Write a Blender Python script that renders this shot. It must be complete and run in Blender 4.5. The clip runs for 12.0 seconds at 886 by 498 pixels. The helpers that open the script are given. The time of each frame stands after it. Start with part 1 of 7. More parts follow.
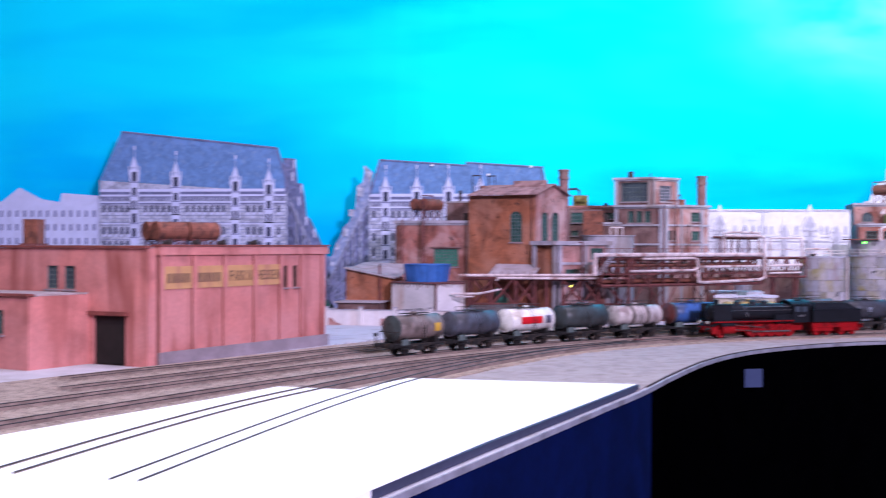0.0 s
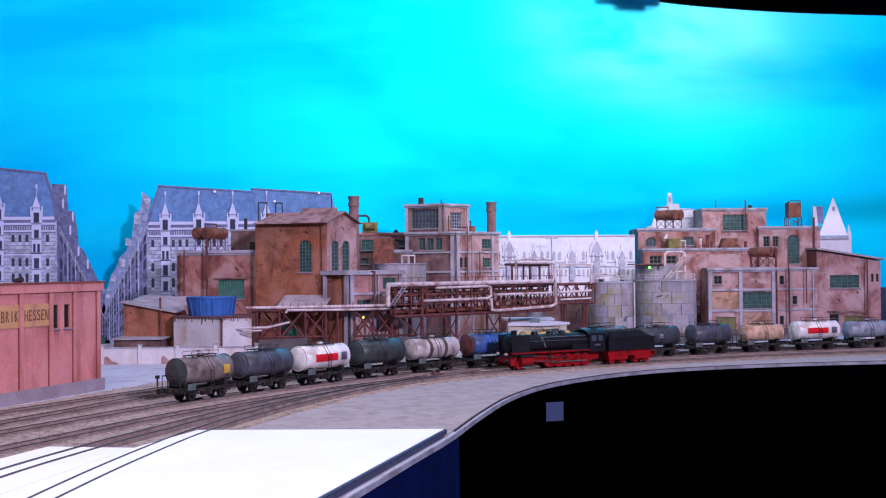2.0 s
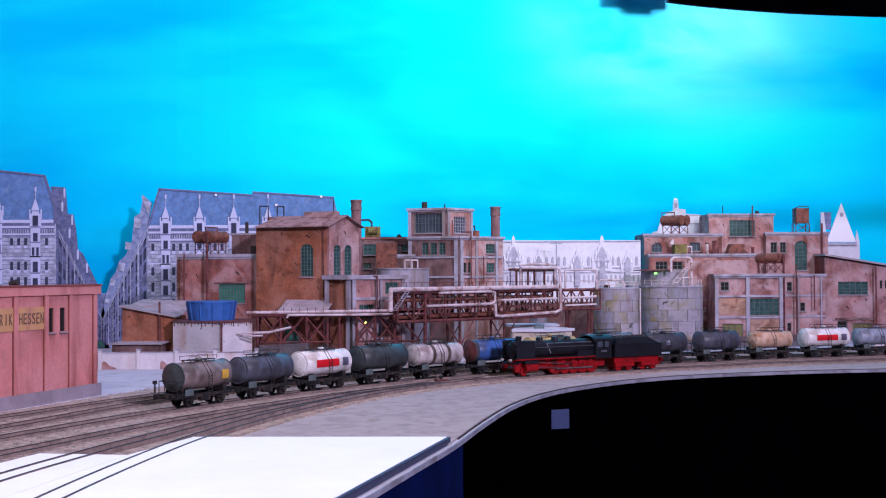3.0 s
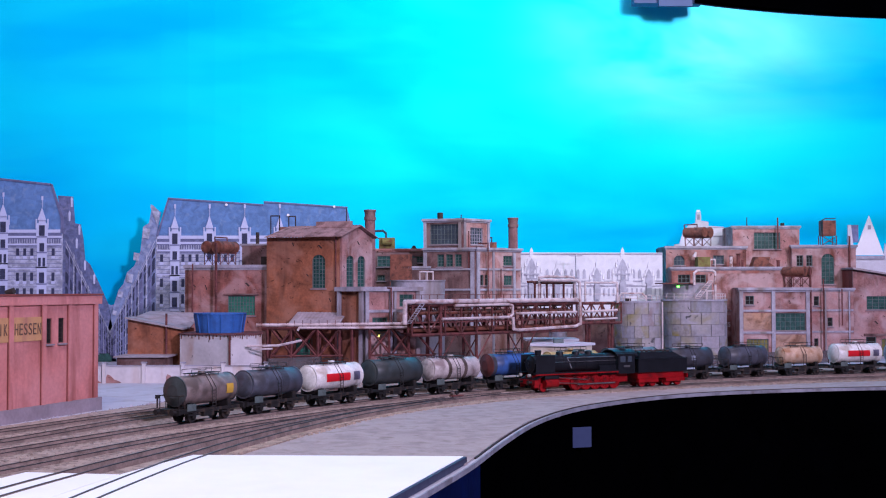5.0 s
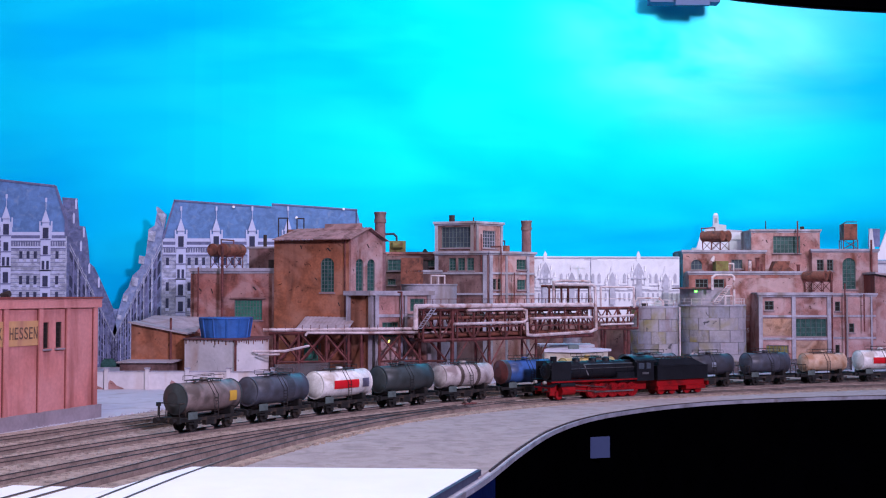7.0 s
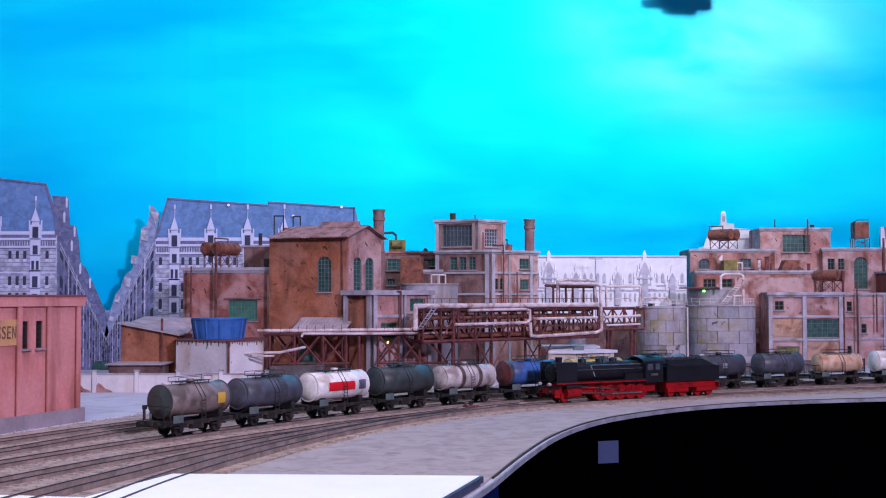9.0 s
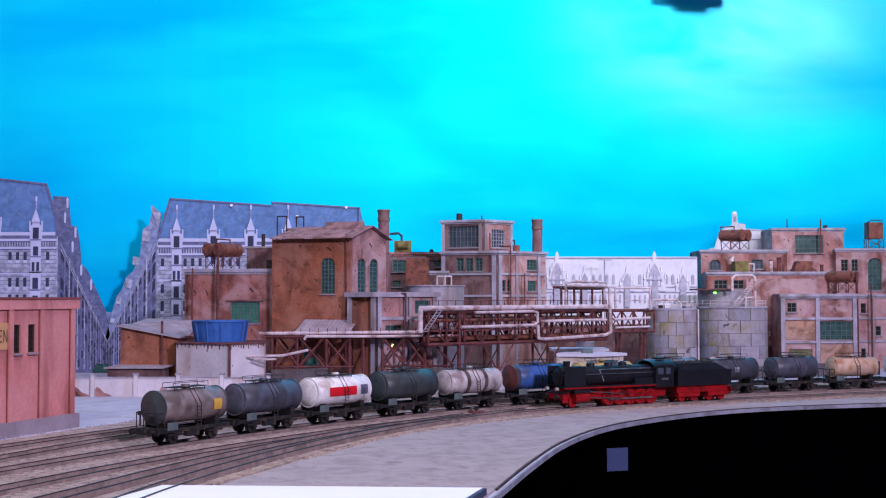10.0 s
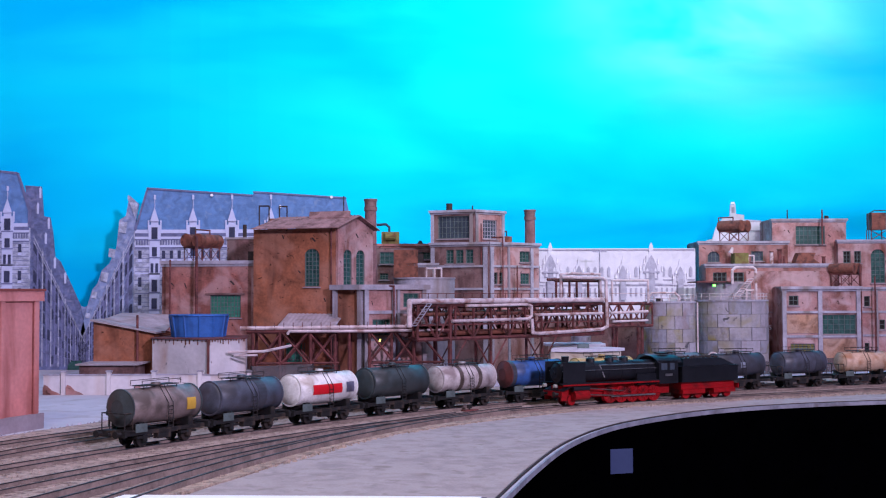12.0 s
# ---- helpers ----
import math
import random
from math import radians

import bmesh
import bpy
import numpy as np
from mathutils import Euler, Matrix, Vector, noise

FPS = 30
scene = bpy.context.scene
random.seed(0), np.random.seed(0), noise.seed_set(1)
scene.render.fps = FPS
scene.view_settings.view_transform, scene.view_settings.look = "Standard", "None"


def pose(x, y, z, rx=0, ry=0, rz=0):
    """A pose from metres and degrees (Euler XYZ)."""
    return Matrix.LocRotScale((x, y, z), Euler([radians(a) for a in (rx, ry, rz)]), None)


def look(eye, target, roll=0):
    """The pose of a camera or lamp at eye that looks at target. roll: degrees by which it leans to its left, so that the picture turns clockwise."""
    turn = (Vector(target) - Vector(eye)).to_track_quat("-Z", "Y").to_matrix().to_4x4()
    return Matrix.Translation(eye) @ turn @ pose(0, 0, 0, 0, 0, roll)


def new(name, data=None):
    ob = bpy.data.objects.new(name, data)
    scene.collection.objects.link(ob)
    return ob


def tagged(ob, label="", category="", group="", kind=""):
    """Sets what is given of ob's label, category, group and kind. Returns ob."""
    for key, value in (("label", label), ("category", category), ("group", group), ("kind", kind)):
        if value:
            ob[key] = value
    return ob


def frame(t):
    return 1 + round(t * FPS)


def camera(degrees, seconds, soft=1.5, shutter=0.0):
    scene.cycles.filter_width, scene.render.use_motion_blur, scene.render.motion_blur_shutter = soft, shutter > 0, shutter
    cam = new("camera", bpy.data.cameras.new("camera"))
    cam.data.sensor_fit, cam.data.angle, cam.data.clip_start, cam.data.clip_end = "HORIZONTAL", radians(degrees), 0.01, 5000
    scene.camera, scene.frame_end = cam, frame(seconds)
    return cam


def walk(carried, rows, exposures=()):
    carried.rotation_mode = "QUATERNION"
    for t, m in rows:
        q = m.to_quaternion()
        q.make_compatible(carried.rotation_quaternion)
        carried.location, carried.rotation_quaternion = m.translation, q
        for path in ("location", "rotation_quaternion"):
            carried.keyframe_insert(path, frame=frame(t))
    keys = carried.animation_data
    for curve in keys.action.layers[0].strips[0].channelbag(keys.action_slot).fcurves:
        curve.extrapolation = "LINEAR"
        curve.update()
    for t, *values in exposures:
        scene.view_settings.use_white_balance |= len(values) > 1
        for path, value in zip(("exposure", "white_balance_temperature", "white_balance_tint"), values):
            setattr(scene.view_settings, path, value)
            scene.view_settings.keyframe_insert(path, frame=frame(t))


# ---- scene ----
cam = camera(40.0, 12.0, soft=1.15, shutter=0.35)
PATH = [
    (0, (0.025, -0.194, 0.128), (-0.279, 1.783, 0.121), 0.2),
    (0.5, (0.029, -0.151, 0.138), (-0.042, 1.848, 0.143), -0.3),
    (1, (0.018, -0.124, 0.139), (0.031, 1.876, 0.156), -0.6),
    (1.5, (0.005, -0.12, 0.137), (0.03, 1.88, 0.162), -0.5),
    (2, (0.004, -0.121, 0.141), (0.058, 1.878, 0.169), -0.5),
    (2.5, (0.004, -0.114, 0.138), (0.06, 1.885, 0.172), -0.4),
    (3, (0.004, -0.093, 0.138), (0.053, 1.906, 0.177), -0.3),
    (5, (0.005, -0.03, 0.132), (0.028, 1.969, 0.197), -0.1),
    (5.5, (0.006, -0.012, 0.13), (0.026, 1.987, 0.195), 0.0),
    (6, (0.005, 0.001, 0.129), (0.021, 1.999, 0.195), 0.0),
    (6.5, (0.004, 0.01, 0.13), (0.012, 2.009, 0.201), 0.0),
    (7, (0.004, 0.021, 0.13), (0.009, 2.019, 0.204), 0.0),
    (9, (0.006, 0.081, 0.123), (0.008, 2.079, 0.204), -0.1),
    (9.5, (0.005, 0.097, 0.124), (0.002, 2.095, 0.207), -0.1),
    (10, (0.011, 0.116, 0.125), (-0.002, 2.114, 0.207), -0.1),
    (10.5, (0.01, 0.135, 0.122), (-0.001, 2.133, 0.203), -0.1),
    (11, (0.008, 0.154, 0.121), (-0.002, 2.152, 0.204), -0.1),
    (11.5, (0.007, 0.17, 0.119), (-0.006, 2.169, 0.201), -0.1),
    (12, (0.006, 0.196, 0.12), (0.015, 2.194, 0.196), -0.2),
]
walk(cam, [(t, look(eye, target, roll)) for t, eye, target, roll in PATH], [(0, 0.45), (0.5, 0.30), (1.5, 0.12), (2.5, 0.05), (5, 0.0), (12, 0.0)])

# ---------------------------------------------------------------- light
world = bpy.data.worlds.new("dark_hall")
world.use_nodes = True
world.node_tree.nodes["Background"].inputs[0].default_value = (0.10, 0.12, 0.2, 1)
world.node_tree.nodes["Background"].inputs[1].default_value = 0.06
scene.world = world


def area_lamp(name, eye, target, size, size_y, watts, colour):
    data = bpy.data.lights.new(name, "AREA")
    data.shape, data.size, data.size_y, data.energy, data.color = "RECTANGLE", size, size_y, watts, colour
    ob = new(name, data)
    ob.matrix_world = look(eye, target)
    return ob


KEY = area_lamp("stage_light", (1.50, -1.20, 1.25), (-0.2, 2.0, 0.12), 0.26, 0.16, 79, (0.96, 0.835, 1.24))
TOP = area_lamp("gallery_light", (0.05, 1.25, 1.50), (-0.10, 1.85, 0.0), 1.9, 0.10, 14, (0.96, 0.84, 1.24))
WASH = area_lamp("sky_light", (0.72, 1.50, 0.90), (0.20, 2.6, 0.76), 0.34, 0.2, 5.2, (0.93, 1.0, 1.0))
WASH.data.spread = radians(100)
FRONT = area_lamp("board_light", (-0.35, 0.30, 1.0), (-0.2, 0.70, 0.0), 0.3, 0.2, 6, (1.0, 0.97, 1.0))


# ---------------------------------------------------------------- materials
def surf(name, base, rough=0.85, vary=0.35, size=0.02, stain=None, amount=0.0, streak=False, bump=0.15, metal=0.0, spec=0.3, alt=None, blotch=None):
    """A weathered surface: fine grain, broad patches, and stains of a second colour."""
    m = bpy.data.materials.new(name)
    m.use_nodes = True
    nt = m.node_tree
    bs = nt.nodes["Principled BSDF"]
    bs.inputs["Roughness"].default_value = rough
    bs.inputs["Metallic"].default_value = metal
    bs.inputs["Specular IOR Level"].default_value = spec
    tc = nt.nodes.new("ShaderNodeTexCoord")
    info = nt.nodes.new("ShaderNodeObjectInfo")

    def noise_of(scale, detail, stretch=None, dist=0.0):
        n = nt.nodes.new("ShaderNodeTexNoise")
        n.inputs["Scale"].default_value = scale
        n.inputs["Detail"].default_value = detail
        n.inputs["Distortion"].default_value = dist
        src = tc.outputs["Object"]
        if stretch:
            mp = nt.nodes.new("ShaderNodeMapping")
            mp.inputs["Scale"].default_value = stretch
            nt.links.new(src, mp.inputs["Vector"])
            src = mp.outputs[0]
        nt.links.new(src, n.inputs["Vector"])
        return n.outputs["Fac"]

    def ramp(src, lo, hi, a=(0, 0, 0, 1), b=(1, 1, 1, 1)):
        r = nt.nodes.new("ShaderNodeValToRGB")
        r.color_ramp.elements[0].position, r.color_ramp.elements[1].position = lo, hi
        r.color_ramp.elements[0].color, r.color_ramp.elements[1].color = a, b
        nt.links.new(src, r.inputs[0])
        return r.outputs[0]

    def mix(fac, a, b, kind="MIX"):
        n = nt.nodes.new("ShaderNodeMix")
        n.data_type, n.blend_type = "RGBA", kind
        for s, v in ((n.inputs[0], fac), (n.inputs[6], a), (n.inputs[7], b)):
            if hasattr(v, "links") or isinstance(v, bpy.types.NodeSocket):
                nt.links.new(v, s)
            else:
                s.default_value = v
        return n.outputs[2]

    base4 = (*base, 1)
    lo, hi = (*(c * (1 - vary) for c in base), 1), (*(min(1, c * (1 + vary)) for c in base), 1)
    coarse = noise_of(1 / size, 9.0, dist=0.7)
    fine = noise_of(9 / size, 4.0)
    col = ramp(coarse, 0.36, 0.66, lo, hi)
    if alt:
        col = mix(ramp(noise_of(0.45 / size, 3.0), 0.45, 0.62), col, (*alt, 1))
    col = mix(0.32, col, ramp(fine, 0.34, 0.66, lo, hi))
    if stain:
        f = noise_of(1.2 / size, 8.0, (1, 1, 0.16) if streak else None, 0.5)
        f = ramp(f, 0.60 - amount * 0.4, 0.76 - amount * 0.25)
        col = mix(f, col, (*stain, 1))
    if blotch:
        f = ramp(noise_of(0.6 / size, 6.0, dist=1.0), 0.47, 0.64)
        col = mix(f, col, mix(0.55, col, (*blotch, 1)))
        f = ramp(noise_of(3.4 / size, 3.0, dist=0.8), 0.66, 0.72)
        col = mix(f, col, (*(c * 0.3 for c in base), 1))
    nt.links.new(col, bs.inputs["Base Color"])
    if bump:
        b = nt.nodes.new("ShaderNodeBump")
        b.inputs["Strength"].default_value = bump
        b.inputs["Distance"].default_value = size * 0.05
        nt.links.new(fine, b.inputs["Height"])
        nt.links.new(b.outputs[0], bs.inputs["Normal"])
    return m


def glow(name, colour, strength):
    m = bpy.data.materials.new(name)
    m.use_nodes = True
    bs = m.node_tree.nodes["Principled BSDF"]
    bs.inputs["Emission Color"].default_value = (*colour, 1)
    bs.inputs["Emission Strength"].default_value = strength
    bs.inputs["Base Color"].default_value = (*colour, 1)
    return m


def sky_paint():
    m = surf("sky_paint", (0.004, 0.40, 0.80), rough=0.9, vary=0.05, size=0.3, bump=0.0, spec=0.0)
    nt = m.node_tree
    bs = nt.nodes["Principled BSDF"]
    tc = nt.nodes.new("ShaderNodeTexCoord")
    def streaks(scale, stretch, lean, detail):
        mp = nt.nodes.new("ShaderNodeMapping")
        mp.inputs["Scale"].default_value = stretch
        mp.inputs["Rotation"].default_value = (0, lean, 0)
        n = nt.nodes.new("ShaderNodeTexNoise")
        n.inputs["Scale"].default_value, n.inputs["Detail"].default_value = scale, detail
        n.inputs["Distortion"].default_value = 0.4
        nt.links.new(tc.outputs["Object"], mp.inputs["Vector"])
        nt.links.new(mp.outputs[0], n.inputs["Vector"])
        return n.outputs["Fac"]

    def ramp(src, lo, hi, a, b):
        r = nt.nodes.new("ShaderNodeValToRGB")
        r.color_ramp.elements[0].position, r.color_ramp.elements[1].position = lo, hi
        r.color_ramp.elements[0].color, r.color_ramp.elements[1].color = a, b
        nt.links.new(src, r.inputs[0])
        return r.outputs[0]

    def blend(fac, a, b, kind="MIX"):
        n = nt.nodes.new("ShaderNodeMix")
        n.data_type, n.blend_type = "RGBA", kind
        for socket, v in ((n.inputs[0], fac), (n.inputs[6], a), (n.inputs[7], b)):
            if isinstance(v, bpy.types.NodeSocket):
                nt.links.new(v, socket)
            else:
                socket.default_value = v
        return n.outputs[2]

    broad = ramp(streaks(1.5, (0.8, 1, 2.4), 0.32, 3.0), 0.36, 0.66, (0.0, 0.42, 0.86, 1), (0.002, 0.70, 0.91, 1))
    wisps = ramp(streaks(3.4, (0.7, 1, 3.2), 0.40, 5.0), 0.46, 0.74, (0, 0, 0, 1), (0.5, 0.5, 0.5, 1))
    col = blend(wisps, broad, (0.006, 0.76, 0.92, 1))
    # pale sprayed cloud high on the sky
    mp = nt.nodes.new("ShaderNodeMapping")
    mp.inputs["Location"].default_value = (-0.60 * 2.0, 0, -0.66 * 3.6)
    mp.inputs["Scale"].default_value = (2.0, 0, 3.6)
    ball = nt.nodes.new("ShaderNodeTexGradient")
    ball.gradient_type = "QUADRATIC_SPHERE"
    nt.links.new(tc.outputs["Object"], mp.inputs["Vector"])
    nt.links.new(mp.outputs[0], ball.inputs["Vector"])
    ragged = ramp(streaks(2.6, (0.8, 1, 2.0), 0.4, 4.0), 0.36, 0.66, (0, 0, 0, 1), (1, 1, 1, 1))
    cloud = blend(1.0, ragged, ball.outputs["Color"], "MULTIPLY")
    col = blend(cloud, col, (0.30, 0.93, 0.90, 1))
    nt.links.new(col, bs.inputs["Base Color"])
    return m


def mesh_screen():
    """Fine dark wire mesh, half see-through."""
    m = surf("wire_mesh", (0.10, 0.085, 0.09), rough=0.7, size=0.01)
    nt = m.node_tree
    out = nt.nodes["Material Output"]
    tr = nt.nodes.new("ShaderNodeBsdfTransparent")
    mx = nt.nodes.new("ShaderNodeMixShader")
    mx.inputs[0].default_value = 0.68
    nt.links.new(tr.outputs[0], mx.inputs[1])
    nt.links.new(nt.nodes["Principled BSDF"].outputs[0], mx.inputs[2])
    nt.links.new(mx.outputs[0], out.inputs["Surface"])
    return m


M = dict(
    sky=sky_paint(),
    black=surf("black_cloth", (0.0004, 0.0004, 0.0007), rough=1.0, size=0.05, spec=0.0),
    blue_cloth=surf("blue_cloth", (0.0008, 0.004, 0.038), rough=0.95, size=0.05, spec=0.05),
    edge=surf("edge_strip", (0.24, 0.24, 0.29), rough=0.6, size=0.03, stain=(0.12, 0.1, 0.1), amount=0.15),
    board=surf("white_board", (0.86, 0.86, 0.88), rough=0.6, vary=0.04, size=0.2),
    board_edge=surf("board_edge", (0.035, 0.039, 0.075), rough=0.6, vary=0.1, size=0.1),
    yard=surf("yard_concrete", (0.46, 0.44, 0.50), rough=0.9, vary=0.10, size=0.04, stain=(0.34, 0.31, 0.32), amount=0.12),
    gravel=surf("gravel", (0.33, 0.282, 0.278), rough=0.95, vary=0.22, size=0.016, stain=(0.25, 0.21, 0.195), amount=0.12, bump=0.08, alt=(0.385, 0.335, 0.33)),
    ballast=surf("ballast", (0.31, 0.235, 0.205), rough=0.95, vary=0.5, size=0.006, stain=(0.12, 0.085, 0.075), amount=0.2, bump=0.7, alt=(0.40, 0.315, 0.27)),
    sand=surf("sandy_edge", (0.33, 0.25, 0.20), rough=0.95, vary=0.5, size=0.008, bump=0.8),
    rail=surf("rail_rust", (0.215, 0.160, 0.140), rough=0.8, vary=0.4, size=0.015),
    # rail heads: near-black colour stands in for their shade
    railhead=surf("rail_head", (0.040, 0.036, 0.040), rough=0.45, size=0.02, metal=0.4),
    sleeper=surf("sleeper_wood", (0.25, 0.19, 0.17), rough=0.9, vary=0.45, size=0.01),
    pink=surf("pink_render", (0.50, 0.180, 0.170), vary=0.24, size=0.035, stain=(0.27, 0.075, 0.065), amount=0.30, streak=True, alt=(0.55, 0.235, 0.235)),
    pink_dark=surf("dark_pink_render", (0.20, 0.055, 0.05), vary=0.3, size=0.03, stain=(0.12, 0.035, 0.03), amount=0.25, streak=True),
    plinth=surf("grey_plinth", (0.25, 0.20, 0.23), vary=0.2, size=0.03),
    sign=surf("sign_ochre", (0.50, 0.27, 0.13), vary=0.12, size=0.03, stain=(0.38, 0.17, 0.12), amount=0.15, streak=True),
    letter_faded=surf("faded_lettering", (0.13, 0.075, 0.055), size=0.01),
    letter=surf("dark_lettering", (0.035, 0.025, 0.024), size=0.01),
    brick=surf("brick_red", (0.23, 0.082, 0.066), vary=0.55, size=0.026, stain=(0.075, 0.028, 0.022), amount=0.30, streak=True, alt=(0.40, 0.215, 0.205), blotch=(0.47, 0.30, 0.30)),
    brick_orange=surf("brick_orange", (0.25, 0.085, 0.045), vary=0.5, size=0.03, stain=(0.10, 0.034, 0.020), amount=0.24, streak=True, alt=(0.35, 0.16, 0.115), blotch=(0.37, 0.17, 0.12)),
    brick_dark=surf("brick_dark", (0.135, 0.068, 0.066), vary=0.5, size=0.022, stain=(0.06, 0.032, 0.032), amount=0.3, streak=True, alt=(0.21, 0.125, 0.12), blotch=(0.25, 0.17, 0.165)),
    chimney=surf("chimney_brick", (0.22, 0.115, 0.122), vary=0.35, size=0.014, stain=(0.10, 0.045, 0.045), amount=0.3, streak=True),
    salmon=surf("salmon_render", (0.31, 0.152, 0.145), vary=0.45, size=0.024, stain=(0.15, 0.055, 0.038), amount=0.28, streak=True, alt=(0.42, 0.27, 0.275), blotch=(0.50, 0.37, 0.385)),
    ochre=surf("ochre_panel", (0.33, 0.185, 0.125), vary=0.45, size=0.024, stain=(0.12, 0.055, 0.035), amount=0.34, alt=(0.40, 0.25, 0.20), blotch=(0.46, 0.32, 0.27)),
    concrete=surf("concrete", (0.33, 0.31, 0.375), vary=0.3, size=0.03, stain=(0.22, 0.18, 0.18), amount=0.28, streak=True),
    whitewash=surf("whitewash", (0.55, 0.51, 0.55), vary=0.16, size=0.05, stain=(0.36, 0.19, 0.12), amount=0.2, streak=True, blotch=(0.62, 0.58, 0.58)),
    silo=surf("silo_block", (0.26, 0.242, 0.285), vary=0.38, size=0.05, stain=(0.22, 0.185, 0.08), amount=0.2, alt=(0.34, 0.30, 0.345), blotch=(0.30, 0.26, 0.22)),
    joint=surf("silo_joint", (0.15, 0.135, 0.15), size=0.03),
    rust=surf("rust_steel", (0.145, 0.045, 0.044), vary=0.4, size=0.012, rough=0.75, stain=(0.05, 0.02, 0.018), amount=0.28),
    rust_tank=surf("rust_tank", (0.20, 0.070, 0.048), vary=0.4, size=0.012, rough=0.7, stain=(0.06, 0.025, 0.02), amount=0.3),
    pipe=surf("pipe_pale", (0.56, 0.46, 0.48), vary=0.25, size=0.02, rough=0.5, stain=(0.24, 0.11, 0.08), amount=0.22),
    roof=surf("roof_sheet", (0.29, 0.165, 0.16), vary=0.3, size=0.02, stain=(0.13, 0.065, 0.06), amount=0.3),
    roof_pale=surf("roof_pale", (0.34, 0.29, 0.32), vary=0.28, size=0.03, stain=(0.26, 0.2, 0.2), amount=0.3, streak=True),
    teal=surf("teal_glass", (0.030, 0.080, 0.072), rough=0.22, vary=0.5, size=0.009, bump=0.0),
    green=surf("green_glass_block", (0.045, 0.20, 0.14), rough=0.25, vary=0.3, size=0.01, bump=0.0),
    dark_glass=surf("dark_glass", (0.05, 0.065, 0.085), rough=0.2, vary=0.25, size=0.02, bump=0.0),
    dark=surf("dark_opening", (0.012, 0.009, 0.009), size=0.02),
    frame=surf("steel_frame", (0.10, 0.13, 0.13), rough=0.6, size=0.02),
    blue=surf("blue_paint", (0.035, 0.13, 0.42), rough=0.5, vary=0.2, size=0.02, stain=(0.03, 0.06, 0.16), amount=0.22, streak=True),
    cream=surf("cream_render", (0.60, 0.52, 0.42), vary=0.1, size=0.03, stain=(0.4, 0.28, 0.2), amount=0.1),
    olive=surf("olive_paint", (0.17, 0.15, 0.05), vary=0.3, size=0.012, stain=(0.13, 0.06, 0.03), amount=0.2),
    slate=surf("printed_slate", (0.105, 0.205, 0.42), vary=0.28, size=0.012, rough=0.7, stain=(0.17, 0.26, 0.44), amount=0.12),
    slate_shade=surf("printed_slate_pale", (0.20, 0.25, 0.42), vary=0.35, size=0.010, rough=0.7, stain=(0.34, 0.37, 0.50), amount=0.2),
    slate_dark=surf("printed_slate_dark", (0.11, 0.13, 0.25), vary=0.4, size=0.010, rough=0.7, stain=(0.20, 0.21, 0.33), amount=0.2),
    stone=surf("printed_stone", (0.36, 0.38, 0.50), vary=0.5, size=0.009, rough=0.7),
    stone_dark=surf("printed_stone_shade", (0.13, 0.14, 0.26), vary=0.3, size=0.012, rough=0.7),
    stone_mid=surf("printed_stone_mid", (0.17, 0.18, 0.33), vary=0.25, size=0.012, rough=0.7),
    stone_pale=surf("printed_stone_pale", (0.50, 0.53, 0.74), vary=0.08, size=0.02, rough=0.7),
    print_dark=surf("printed_window", (0.035, 0.04, 0.085), vary=0.3, size=0.01, rough=0.7),
    far=surf("pale_print", (0.60, 0.585, 0.67), vary=0.10, size=0.02, rough=0.7),
    far_line=surf("pale_print_line", (0.36, 0.35, 0.44), vary=0.25, size=0.012, rough=0.7),
    spire=surf("white_print", (0.82, 0.80, 0.86), vary=0.04, size=0.05, rough=0.7),
    label_paper=surf("label_paper", (0.035, 0.05, 0.12), vary=0.05, size=0.05),
    paper=surf("paper_label", (0.06, 0.08, 0.17), vary=0.05, size=0.05),
    mesh=mesh_screen(),
    lamp_green=glow("signal_green", (0.15, 1.0, 0.1), 6.0),
    lamp_yellow=glow("lamp_yellow", (0.9, 0.8, 0.15), 3.0),
    loco_black=surf("loco_black", (0.008, 0.009, 0.013), rough=0.42, vary=0.35, size=0.015, spec=0.28),
    loco_red=surf("loco_red", (0.28, 0.003, 0.007), rough=0.4, vary=0.3, size=0.02, stain=(0.05, 0.004, 0.005), amount=0.25),
    loco_maroon=surf("loco_maroon", (0.05, 0.006, 0.009), rough=0.5, vary=0.3, size=0.02),
    steel=surf("bright_steel", (0.30, 0.30, 0.32), rough=0.35, metal=0.9, size=0.01),
    chassis=surf("wagon_black", (0.013, 0.012, 0.013), rough=0.7, vary=0.4, size=0.01, stain=(0.06, 0.04, 0.03), amount=0.2),
    lens=surf("lamp_lens", (0.35, 0.33, 0.3), rough=0.2, size=0.01),
)


def tank_paint(name, base, stain, amount=0.2, rough=0.46):
    return surf(name, base, rough=rough, vary=0.26, size=0.018, stain=stain, amount=amount + 0.14, streak=False, bump=0.05, spec=0.45)


# ---------------------------------------------------------------- mesh helpers
def thing(name, label, category, at=(0, 0, 0), group="", kind=""):
    ob = new(name)
    ob.empty_display_size = 0.02
    ob.location = at
    return tagged(ob, label, category, group, kind)


def part(name, bm, material, parent=None, label="", smooth=False):
    """Link a bmesh, given in the world's metres (or its thing's own, where that stands at the origin), as one mesh under parent."""
    me = bpy.data.meshes.new(name)
    bm.to_mesh(me)
    bm.free()
    me.materials.append(M[material] if isinstance(material, str) else material)
    if smooth:
        for p in me.polygons:
            p.use_smooth = True
    ob = new(name, me)
    if parent:
        ob.parent = parent
        off = Vector(parent.location)
        if parent.parent:
            off = Vector((0, 0, 0))
        ob.matrix_parent_inverse = Matrix.Translation(-off)
    if label:
        ob["label"] = label
    return ob


